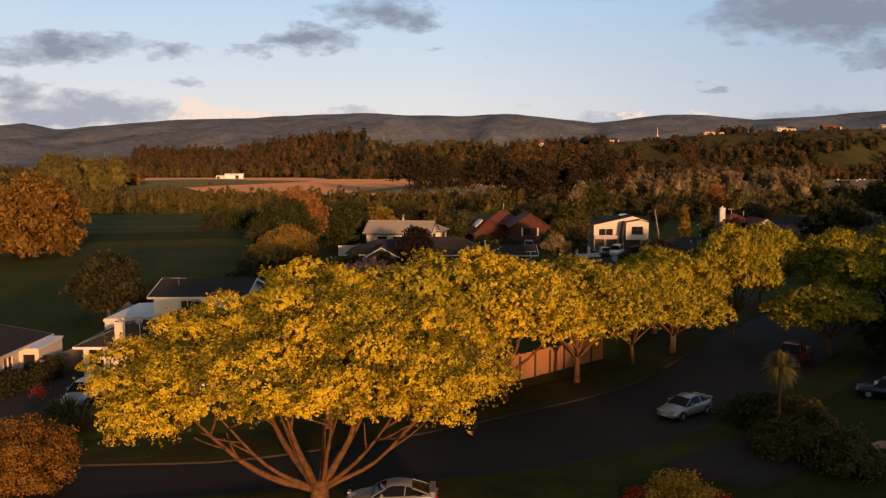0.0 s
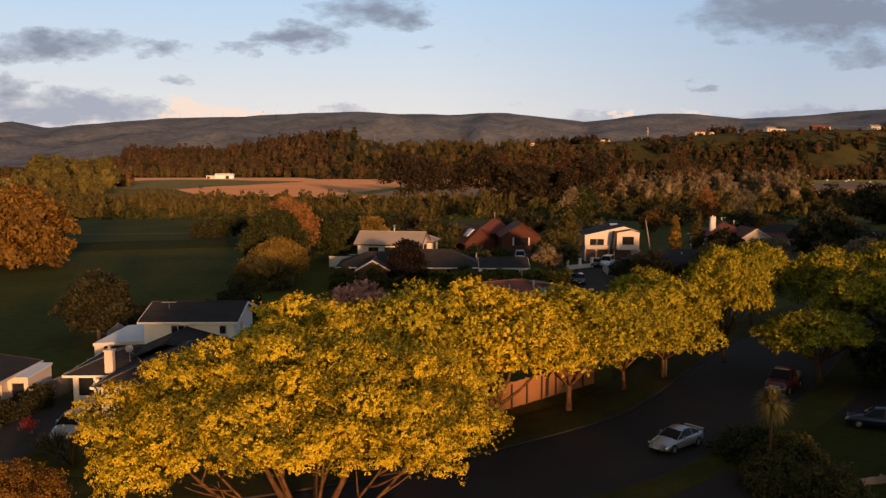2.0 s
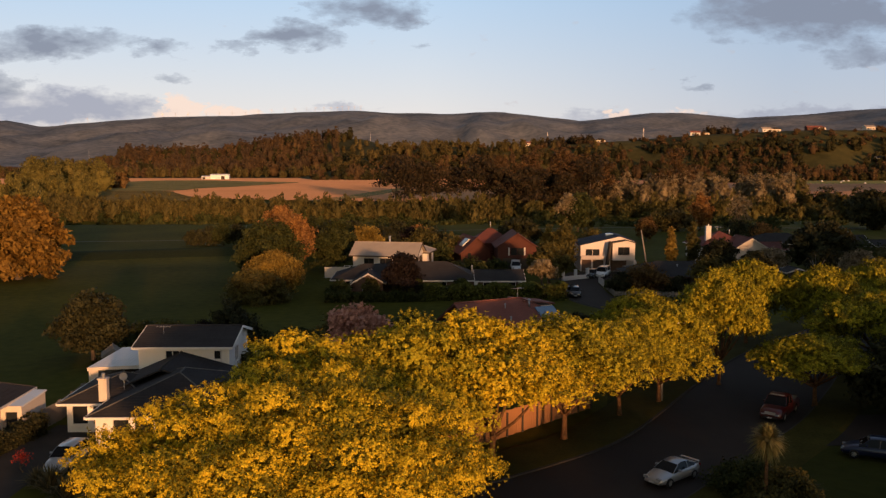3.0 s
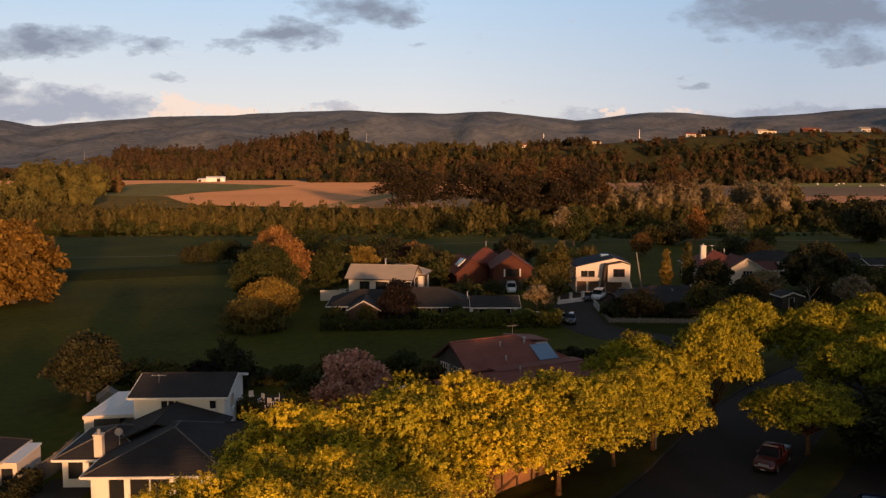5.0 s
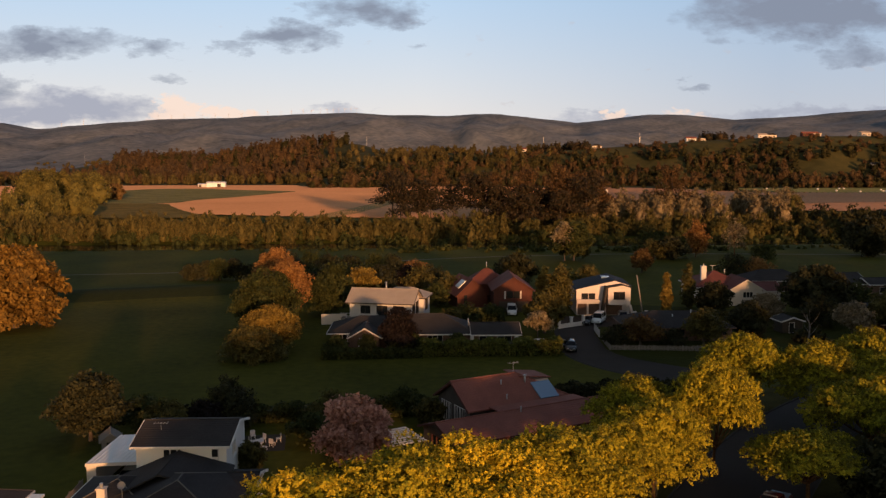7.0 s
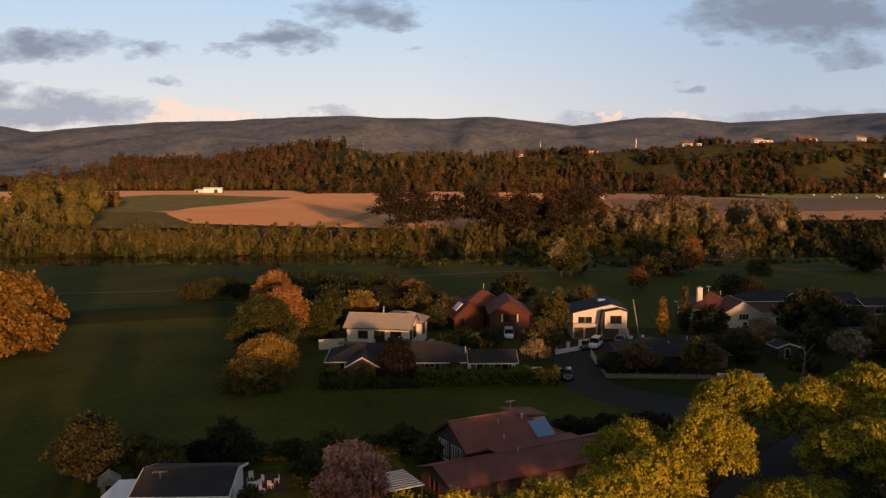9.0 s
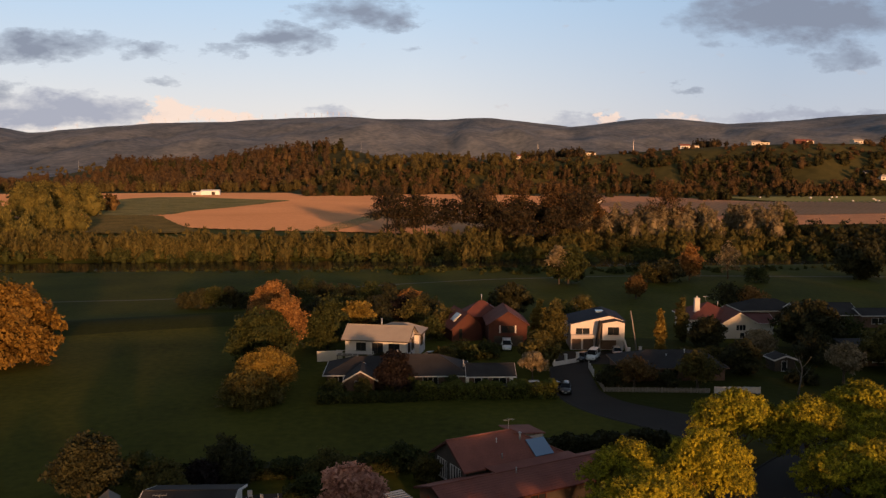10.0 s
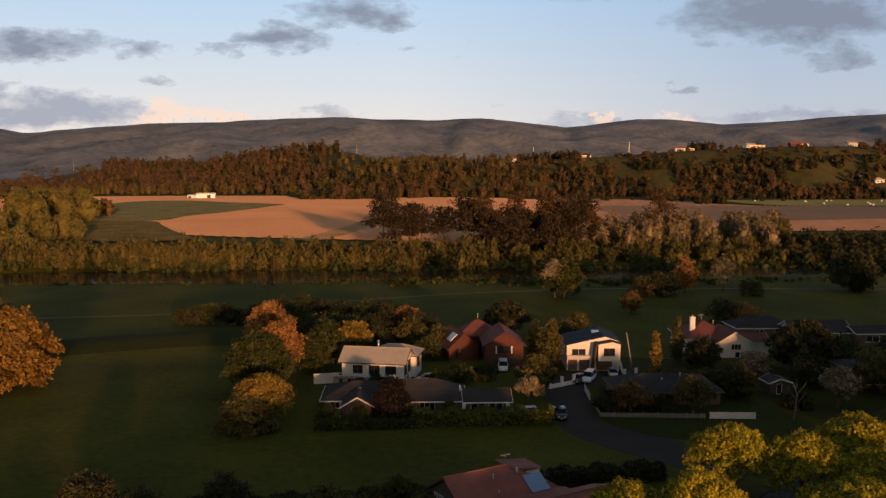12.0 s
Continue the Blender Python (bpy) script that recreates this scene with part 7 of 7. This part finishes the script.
pole("street_lamp", "slim pale metal street lamp under the trees", 20.1, 71.4, 6.5, 0.09, METAL, arm=1.2, category="street lamp")
pole("utility_pole", "pale leaning timber pole beside the house", 41.0, 156.0, 8.0, 0.16, GREY_WOOD, (-1.4, 0))
bt = thing("bare_tree", pose(58.0, 126.6, 0), "pale bare-branched dead tree", "tree")
rng = np.random.default_rng(9)
v, f = tube([(0, 0, -0.1), (0.3, 0, 2.0), (0.5, 0, 4.0), (-0.1, 0, 5.8)], [0.17, 0.13, 0.10, 0.05], 7)
part("trunk", mesh_of("trunk", v, f, CONCRETE, True), bt)
for k in range(6):
    z = 2.6 + k * 0.5
    a = k * 2.1
    pts = limb_line(rng, (0.4, 0, z), (0.4 + 1.5 * math.cos(a), 1.5 * math.sin(a), z + 1.9), 0.2, 5)
    v, f = tube(pts, [0.05, 0.045, 0.04, 0.03, 0.02, 0.012], 5)
    part("limb", mesh_of("limb", v, f, CONCRETE, True), bt)

# ---- vehicles ----


def car_paint(name, col, metal=0.3, rough=0.3):
    m = material(name, tuple(c * 0.92 for c in col), col, rough, 0.8, 0.0, metal=metal, spec=0.5)
    m.node_tree.nodes["Principled BSDF"].inputs["Coat Weight"].default_value = 0.5
    return m


SILVER = car_paint("silver_paint", (0.40, 0.405, 0.42), 0.6)
WHITE_CAR = car_paint("white_car_paint", (0.72, 0.72, 0.72), 0.0)
RED_CAR = car_paint("red_car_paint", (0.075, 0.006, 0.005), 0.1)
BLUE_CAR = car_paint("blue_car_paint", (0.006, 0.011, 0.045), 0.1)
DARK_CAR = car_paint("dark_car_paint", (0.02, 0.021, 0.024), 0.3)
TAIL = material("tail_lamp", (0.25, 0.01, 0.01), (0.35, 0.015, 0.012), 0.2, 4.0)
PLATE = material("plate_white", (0.55, 0.55, 0.55), (0.6, 0.6, 0.6), 0.5, 4.0)

# side profiles: along the car (front 0, back 1): sill, bonnet or boot top, half width; then the cabin
SHAPES = {}
SHAPES["coupe"] = dict(L=4.2, W=0.84, top=1.28, deck=[(0.0, 0.44, 0.52), (0.012, 0.53, 0.66), (0.04, 0.60, 0.79), (0.09, 0.66, 0.88), (0.18, 0.74, 0.95), (0.30, 0.83, 0.99), (0.42, 0.88, 1.0), (0.58, 0.90, 1.0), (0.75, 0.92, 1.0), (0.86, 0.93, 0.97), (0.94, 0.91, 0.90), (0.98, 0.84, 0.80), (1.0, 0.66, 0.68)],
                  cabin=[(0.28, 0.83, 0.86), (0.36, 1.02, 0.77), (0.44, 1.19, 0.69), (0.52, 1.28, 0.64), (0.62, 1.28, 0.63), (0.72, 1.20, 0.64), (0.82, 1.06, 0.69), (0.91, 0.93, 0.75)], wheel=0.31, axles=(0.19, 0.79), spoiler=True)
SHAPES["hatch"] = dict(L=4.1, W=0.85, top=1.46, deck=[(0.0, 0.52, 0.70), (0.03, 0.66, 0.84), (0.14, 0.82, 0.92), (0.30, 0.92, 1.0), (0.60, 0.95, 1.0), (0.90, 0.97, 0.98), (0.985, 0.92, 0.92), (1.0, 0.6, 0.88)],
                  cabin=[(0.26, 0.92, 0.88), (0.42, 1.40, 0.70), (0.55, 1.46, 0.70), (0.86, 1.42, 0.70), (0.98, 0.96, 0.82)], wheel=0.31, axles=(0.19, 0.80), spoiler=False)
SHAPES["van"] = dict(L=4.7, W=0.92, top=1.85, deck=[(0.0, 0.6, 0.76), (0.03, 0.78, 0.88), (0.14, 0.98, 0.94), (0.24, 1.08, 1.0), (0.60, 1.10, 1.0), (0.95, 1.10, 0.99), (1.0, 0.7, 0.94)],
                cabin=[(0.20, 1.08, 0.90), (0.36, 1.74, 0.78), (0.50, 1.85, 0.78), (0.92, 1.82, 0.78), (0.985, 1.10, 0.88)], wheel=0.34, axles=(0.18, 0.80), spoiler=False)
SHAPES["ute"] = dict(L=5.2, W=0.92, top=1.78, deck=[(0.0, 0.62, 0.80), (0.02, 0.86, 0.90), (0.10, 1.02, 0.95), (0.28, 1.10, 1.0), (0.60, 1.10, 1.0), (0.97, 1.10, 0.99), (1.0, 0.6, 0.97)],
                cabin=[(0.25, 1.10, 0.90), (0.36, 1.70, 0.76), (0.46, 1.78, 0.76), (0.58, 1.74, 0.76), (0.63, 1.10, 0.88)], wheel=0.38, axles=(0.17, 0.78), spoiler=False)


def car_template(kind, paint, label):
    """A car heading along -x, its middle at the origin: lofted body and cabin, glass, four wheels, lamps."""
    S = SHAPES[kind]
    L, W = S["L"], S["W"]
    ob = thing("car" if kind != "ute" else "pickup_truck", pose(0, 0, 0), label, "car" if kind != "ute" else "pickup truck", "parked cars")
    # body: closed ring of ten points at each station
    v, f = [], []
    n = 12
    for s, z, k in S["deck"]:
        x, w = (s - 0.5) * L, W * k
        lo = 0.22 if 0.02 < s < 0.98 else 0.34
        mid = (lo + z) / 2
        ring = [(w * 0.82, lo), (w * 0.97, lo + 0.10), (w, mid), (w * 0.965, z - 0.10), (w * 0.86, z - 0.01), (w * 0.4, z + 0.02)]
        ring = ring + [(-a, b) for a, b in reversed(ring)]
        v += [(x, a, b) for a, b in ring]
    m = len(S["deck"])
    for i in range(m - 1):
        for k in range(n):
            f.append((i * n + k, i * n + (k + 1) % n, (i + 1) * n + (k + 1) % n, (i + 1) * n + k))
    f += [tuple(reversed(range(n))), tuple(range((m - 1) * n, m * n))]
    part("body", mesh_of("body", v, f, paint, True), ob)
    # cabin glass
    v, f = [], []
    c = S["cabin"]
    for s, z, k in c:
        x, w = (s - 0.5) * L, W * k
        belt = 0.84 * z if s in (c[0][0], c[-1][0]) else np.interp(s, [d[0] for d in S["deck"]], [d[1] for d in S["deck"]]) - 0.06
        wb = W * 0.90
        v += [(x, wb, belt), (x, w, z), (x, -w, z), (x, -wb, belt)]
    for i in range(len(c) - 1):
        for k in range(3):
            f.append((i * 4 + k, i * 4 + k + 1, (i + 1) * 4 + k + 1, (i + 1) * 4 + k))
    f += [(3, 2, 1, 0), tuple(range(4 * len(c) - 4, 4 * len(c)))]
    part("glass", mesh_of("glass", v, f, CAR_GLASS), ob)
    # painted roof and pillars a little proud of the glass
    rv, rf = [], []
    high = [i for i, q in enumerate(c) if q[1] > 0.915 * S["top"]]
    for s, z, k in [c[i] for i in high]:
        x, w = (s - 0.5) * L, W * k
        rv += [(x, w + 0.012, z - 0.04), (x, w - 0.03, z + 0.018), (x, 0, z + 0.035), (x, -w + 0.03, z + 0.018), (x, -w - 0.012, z - 0.04)]
    for i in range(len(high) - 1):
        for k in range(4):
            rf.append((i * 5 + k, i * 5 + k + 1, (i + 1) * 5 + k + 1, (i + 1) * 5 + k))
    part("roof", mesh_of("roof", rv, rf, paint, True), ob)
    for side in (1, -1):
        for run, r in ((c[:high[0] + 1], 0.024), (c[high[-1]:], 0.04)):
            tv, tf = tube([((a - 0.5) * L, side * W * (k + 0.015), z - 0.012) for a, z, k in run], [r] * len(run), 6)
            part("pillar", mesh_of("pillar", tv, tf, paint), ob)
        roof_mid = c[high[len(high) // 2]]
        sm = roof_mid[0] + 0.02
        b0 = ((sm - 0.5) * L, side * (W * 0.93), 0.9)
        tv, tf = tube([b0, ((sm - 0.5) * L + 0.05, side * (W * roof_mid[2] + 0.015), roof_mid[1] - 0.02)], [0.028, 0.022], 6)
        part("pillar", mesh_of("pillar", tv, tf, paint), ob)
        part("mirror", box_mesh("mirror", (c[0][0] - 0.5) * L + 0.42, side * W * 1.06 - 0.09, c[0][1] + 0.03, (c[0][0] - 0.5) * L + 0.56, side * W * 1.06 + 0.09, c[0][1] + 0.17, paint, 0.02), ob)
        part("headlight", box_mesh("headlight", -L / 2 - 0.005, side * W * 0.56 - 0.17, 0.55, -L / 2 + 0.16, side * W * 0.56 + 0.17, 0.68, LAMP_GLASS, 0.02), ob)
        part("tail_light", box_mesh("tail_light", L / 2 - 0.1, side * W * 0.62 - 0.16, 0.68, L / 2 + 0.012, side * W * 0.62 + 0.16, 0.82, TAIL, 0.02), ob)
    part("bumper", box_mesh("bumper", -L / 2 - 0.05, -W * 0.66, 0.30, -L / 2 + 0.1, W * 0.66, 0.46, DARK_CAR if kind == "ute" else paint, 0.03), ob)
    part("number_plate", box_mesh("number_plate", -L / 2 - 0.065, -0.18, 0.34, -L / 2 - 0.052, 0.18, 0.44, PLATE), ob)
    if S["spoiler"]:
        sp = part("spoiler", box_mesh("spoiler", L / 2 - 0.36, -W * 0.84, 1.00, L / 2 - 0.10, W * 0.84, 1.04, paint, 0.015), ob)
        for side in (1, -1):
            part("spoiler_leg", box_mesh("spoiler_leg", L / 2 - 0.30, side * W * 0.78 - 0.03, 0.84, L / 2 - 0.16, side * W * 0.78 + 0.03, 1.002, paint), sp)
    if kind == "ute":
        part("cargo_bed", box_mesh("cargo_bed", L * 0.14, -W * 0.84, 1.105, L / 2 - 0.12, W * 0.84, 1.13, DARK_CAR), ob)
        part("grille", box_mesh("grille", -L / 2 - 0.03, -W * 0.45, 0.62, -L / 2 + 0.05, W * 0.45, 0.84, METAL, 0.02), ob)
        part("light_bar", box_mesh("light_bar", -L * 0.13, -W * 0.6, 1.76, -L * 0.105, W * 0.6, 1.82, METAL), ob)
    r = S["wheel"]
    for ax in S["axles"]:
        for side in (1, -1):
            prof = [(r * 0.62, 0.10), (r * 0.95, 0.10), (r, 0.06), (r, -0.06), (r * 0.95, -0.10), (r * 0.62, -0.10)]
            v, f = [], []
            for a, b in prof:
                for k in range(16):
                    t_ = 2 * math.pi * k / 16
                    v.append((a * math.cos(t_), b, a * math.sin(t_)))
            for i in range(5):
                for k in range(16):
                    f.append((i * 16 + k, i * 16 + (k + 1) % 16, (i + 1) * 16 + (k + 1) % 16, (i + 1) * 16 + k))
            wheel = part("wheel", mesh_of("wheel", v, f, RUBBER, True), ob, at=pose((ax - 0.5) * L, side * (W - 0.08), r))
            v, f = [], []
            for k in range(10):
                t0, t1 = 2 * math.pi * (k - 0.3) / 10, 2 * math.pi * (k + 0.3) / 10
                i = len(v)
                v += [(0.03, side * 0.09, 0.02), (r * 0.62 * math.cos(t0), side * 0.07, r * 0.62 * math.sin(t0)), (r * 0.62 * math.cos(t1), side * 0.07, r * 0.62 * math.sin(t1)), (0, side * 0.05, 0)]
                f += [(i, i + 1, i + 2), (i, i + 2, i + 3), (i, i + 3, i + 1), (i + 1, i + 3, i + 2)]
            part("rim", mesh_of("rim", v, f, METAL), wheel)
    return ob


def park(kind, paint, label, x, y, heading, z=0.03):
    """heading: degrees of the car's nose, counter-clockwise from +x."""
    c = car_template(kind, paint, label)
    c.matrix_basis = pose(x, y, z, 0, 0, heading - 180)


park("coupe", SILVER, "silver two-door coupe with a rear spoiler parked at the kerb", 15.85, 53.6, 218)
park("coupe", SILVER, "silver coupe parked under the big street tree", -2.1, 38.3, 180, 0.17)
park("ute", RED_CAR, "dark red pickup truck parked in the shade", 28.6, 67.6, 232)
park("hatch", BLUE_CAR, "dark blue car on a shaded lawn", 31.0, 57.4, 152)
park("van", WHITE_CAR, "white people carrier outside the garages", 31.8, 151.6, 245, 0.05)
park("hatch", SILVER, "grey hatchback outside the garage", 36.9, 154.6, 262, 0.05)
park("hatch", DARK_CAR, "black car beside the white one", 29.6, 150.6, 240, 0.05)
park("van", WHITE_CAR, "small white van by the brick house", 17.2, 160.6, 265)
park("hatch", WHITE_CAR, "white car half hidden behind the hedge", 17.6, 130.4, 190)
park("hatch", SILVER, "silver car half hidden behind the hedge", 20.6, 130.0, 195)
park("hatch", DARK_CAR, "black hatchback at the kerb of the side street", 22.9, 129.4, 262)
park("hatch", SILVER, "silver car beside the white house", 2.4, 152.2, 190)
park("hatch", WHITE_CAR, "white car under the carport", -25.9, 75.6, 268)
park("hatch", SILVER, "silver car on the driveway", -23.9, 57.0, 265)

# ---- garden things ----


def blades(name, rng, count, reach, width, up, mat_, z):
    """Long arching pointed leaves from one point."""
    v, f = [], []
    for k in range(count):
        a = rng.uniform(0, 6.28)
        el = rng.uniform(*up)
        ln = reach * rng.uniform(0.7, 1.15)
        d = Vector((math.cos(a) * math.cos(el), math.sin(a) * math.cos(el), math.sin(el)))
        s = Vector((-math.sin(a), math.cos(a), 0)) * width / 2
        i = len(v)
        p0, p1, p2 = Vector((0, 0, z)), Vector((0, 0, z)) + d * ln * 0.55, Vector((0, 0, z)) + d * ln - Vector((0, 0, ln * 0.22))
        v += [p0 - s * 0.6, p0 + s * 0.6, p1 + s, p1 - s, p2]
        f += [(i, i + 1, i + 2, i + 3), (i + 3, i + 2, i + 4)]
    return mesh_of(name, v, f, mat_)


rng = np.random.default_rng(77)
ct = thing("cabbage_tree", pose(19.6, 48.0, 0), "slim-trunked cabbage tree with a ball of spiky leaves", "tree")
v, f = tube([(0, 0, -0.1), (0.03, 0, 1.8), (0.0, 0, 4.4)], [0.13, 0.10, 0.09], 8)
part("trunk", mesh_of("trunk", v, f, BARK, True), ct)
part("crown", blades("crown", rng, 1100, 1.2, 0.075, (-1.25, 1.57), OLIVE_SPIKE, 4.5), ct)
for x, y, lb, mt, r in [(-22.9, 52.0, "clump of bronze flax with sword leaves", STRAW_LEAF, 2.3), (-21.4, 50.6, "clump of bronze flax with sword leaves", STRAW_LEAF, 2.1), (-24.3, 53.2, "clump of tawny flax beside the driveway", STRAW_LEAF, 1.6), (22.4, 50.0, "spiky flax in the corner garden", OLIVE, 1.5), (23.6, 51.2, "spiky flax in the corner garden", OLIVE, 1.3)]:
    o_ = thing("flax", pose(x, y, 0), lb, "plant", "flax clumps")
    part("leaves", blades("leaves", rng, 150, r, 0.09, (0.5, 1.5), mt, 0.0), o_)
tree("red_bush", "small bush with bright red new leaves", "bush", -26.4, 55.8, round_lobes(81, 0.5, 0.2, 1.5, 6), RED_LEAF, DARK_BARK, 260, 30, 0.16, 0.09, 181, 0.05, 0.5, 3)
board_fence("fence", "low dark timber edging along the lawn", [(24.0, 46.6), (34.0, 49.5)], 0.5, GREY_WOOD, 0.2, 1.8)


def garden_chair(x, y, yaw):
    ob = thing("garden_chair", pose(x, y, 0, 0, 0, yaw), "white plastic garden chair on the patio", "chair", "patio chairs")
    part("seat", box_mesh("seat", -0.25, -0.25, 0.40, 0.25, 0.25, 0.45, WHITE_PAINT, 0.01), ob)
    part("backrest", box_mesh("backrest", -0.25, 0.22, 0.46, 0.25, 0.27, 0.92, WHITE_PAINT, 0.01), ob)
    for a in (-0.22, 0.18):
        for b in (-0.22, 0.18):
            part("leg", box_mesh("leg", a, b, 0, a + 0.04, b + 0.04, 0.40, WHITE_PAINT), ob)


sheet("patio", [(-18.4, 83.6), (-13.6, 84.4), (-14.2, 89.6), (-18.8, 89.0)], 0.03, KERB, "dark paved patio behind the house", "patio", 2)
for x, y, a in [(-17.4, 88.0, 20), (-16.2, 86.9, -40), (-15.0, 85.6, 160), (-17.2, 86.2, 100), (-15.6, 84.3, 60), (-14.6, 87.0, -75)]:
    garden_chair(x, y, a)
tb = thing("garden_table", pose(-16.3, 85.4, 0), "round white garden table on the patio", "table")
v, f = tube([(0, 0, 0.70), (0, 0, 0.74)], [0.5, 0.5], 18)
part("tabletop", mesh_of("tabletop", v, f, WHITE_PAINT), tb)
for k in range(3):
    a = 2.09 * k
    v, f = tube([(0.35 * math.cos(a), 0.35 * math.sin(a), 0), (0.1 * math.cos(a), 0.1 * math.sin(a), 0.7)], [0.025, 0.025], 5)
    part("leg", mesh_of("leg", v, f, WHITE_PAINT), tb)

# ---- far things ----
sh = thing("farm_shed", pose(-247, 1000, 0.3, 0, 0, 6), "long white iron farm shed in the stubble field", "shed")
block(sh, 0, 0, 21, 10, 5.0, "x", 1.2, IRON_WHITE, IRON_WHITE, IRON_WHITE, {"front": [(12.0, 0.0, 16.0, 4.0, "garage", 0)]}, 0.3)
block(sh, -10, 1.0, 9.8, 8, 3.4, "mono", 0.8, WHITE_PAINT, IRON_WHITE, IRON_WHITE, {"front": [(1.0, 0.0, 4.0, 2.8, "garage", 0)]}, 0.3)
tk = thing("water_tank", pose(169, 786, 0.4), "small pale box hut on the ploughed field", "hut")
part("body", box_mesh("body", -2.4, -1.5, 0, 2.4, 1.5, 3.0, WHITE_PAINT, 0.1), tk)
part("lid", box_mesh("lid", -2.6, -1.7, 3.0, 2.6, 1.7, 3.25, IRON_WHITE, 0.05), tk)
FAR_HOUSES = [(0.118, 12, CREAM, ROOF_RED, 12), (0.205, 30, CREAM, ROOF_DARK, 14), (0.316, 10, WHITE_PAINT, ROOF_RED, 15), (0.328, 40, CREAM, ROOF_DARK, 12), (0.400, 8, WHITE_PAINT, ROOF_PALE, 16), (0.410, 30, CREAM, ROOF_DARK, 14), (0.453, 6, BRICK_RED, ROOF_RED, 15),
              (0.463, 12, CREAM, ROOF_RED, 14), (0.522, 8, CREAM, ROOF_PALE, 16), (0.533, 24, BRICK_RED, ROOF_DARK, 12), (0.537, -110, WHITE_PAINT, ROOF_DARK, 12), (0.556, -120, WHITE_PAINT, ROOF_PALE, 12), (-0.155, 150, WHITE_PAINT, ROOF_DARK, 14), (-0.12, 30, CREAM, ROOF_RED, 12), (-0.23, 170, CREAM, ROOF_DARK, 14)]
for i, (u, y, wm, rm, ww) in enumerate(FAR_HOUSES):
    y += terrace_front(u) + 185
    x = u * y
    fh = thing("house", pose(x, y, land(x, y) - 0.3, 0, 0, (i * 37) % 30 - 10), {id(CREAM): "far cream house on the terrace edge", id(WHITE_PAINT): "far white house on the terrace slope", id(BRICK_RED): "far red brick house on the terrace edge"}[id(wm)], "house", "far houses")
    block(fh, -ww / 2, 0, ww, 8, 4.4, "hip" if i % 2 else "x", 2.2, wm, rm, wm, {"front": [(2.0, 1.4, 4.6, 3.0, W, 1), (ww - 5.0, 1.2, ww - 2.4, 3.0, W, 1)]}, 0.5)
for i, (u, y, hh) in enumerate([(-0.062, 1900, 26), (0.143, 1320, 22), (0.255, 1300, 20), (-0.385, 1900, 26), (0.06, 1950, 20)]):
    x = u * y
    ms = thing("pylon", pose(x, y, land(x, y)), "slender pale mast on the skyline", "mast", "masts")
    v, f = tube([(0, 0, -1), (0, 0, hh)], [0.34, 0.18], 5)
    part("shaft", mesh_of("shaft", v, f, METAL), ms)


def turbine(x, y, turn):
    ob = thing("wind_turbine", pose(x, y, land(x, y) - 1), "white wind turbine on the ridge", "wind turbine", "wind farm")
    v, f = tube([(0, 0, 0), (0, 0, 24)], [0.8, 0.5], 6)
    part("tower", mesh_of("tower", v, f, WHITE_PAINT), ob)
    part("nacelle", box_mesh("nacelle", -0.6, -1.2, 23.6, 0.6, 1.4, 24.8, WHITE_PAINT), ob)
    for k in range(3):
        a = radians(turn + 120 * k)
        v = [(-0.5, 0, 0), (0.5, 0, 0), (0.12, 0, 13), (-0.12, 0, 13), (-0.4, 0.2, 0), (0.4, 0.2, 0), (0.1, 0.1, 13), (-0.1, 0.1, 13)]
        c, s = math.cos(a), math.sin(a)
        v = [(px * c + pz * s, py - 1.5, -px * s + pz * c + 24.2) for px, py, pz in v]
        part("blade", mesh_of("blade", v, [(0, 1, 2, 3), (7, 6, 5, 4), (0, 4, 5, 1), (1, 5, 6, 2), (2, 6, 7, 3), (3, 7, 4, 0)], WHITE_PAINT), ob)


for i in range(22):
    u = (-0.30, -0.285, -0.27, -0.25, -0.235, -0.22, -0.205, -0.19, -0.175, -0.16, -0.148, -0.135, -0.125, -0.115, -0.107, -0.10, -0.094, -0.087, -0.08, -0.073, -0.41, -0.385)[i]
    y = 4460 + 30 * math.sin(i * 2.3)
    turbine(u * y, y, i * 47)
bales = np.random.default_rng(5)
for i in range(22):
    x, y = bales.uniform(360, 560), bales.uniform(800, 900)
    b_ = thing("hay_bale", pose(x, y, 1.0, 0, 90, float(bales.uniform(0, 180))), "round pale wrapped hay bale in the paddock", "hay bale", "hay bales")
    v, f = tube([(0, 0, -0.9), (0, 0, -0.75), (0, 0, 0.75), (0, 0, 0.9)], [0.8, 0.95, 0.95, 0.8], 10)
    part("bale", mesh_of("bale", v, f, WHITE_PAINT, True), b_)
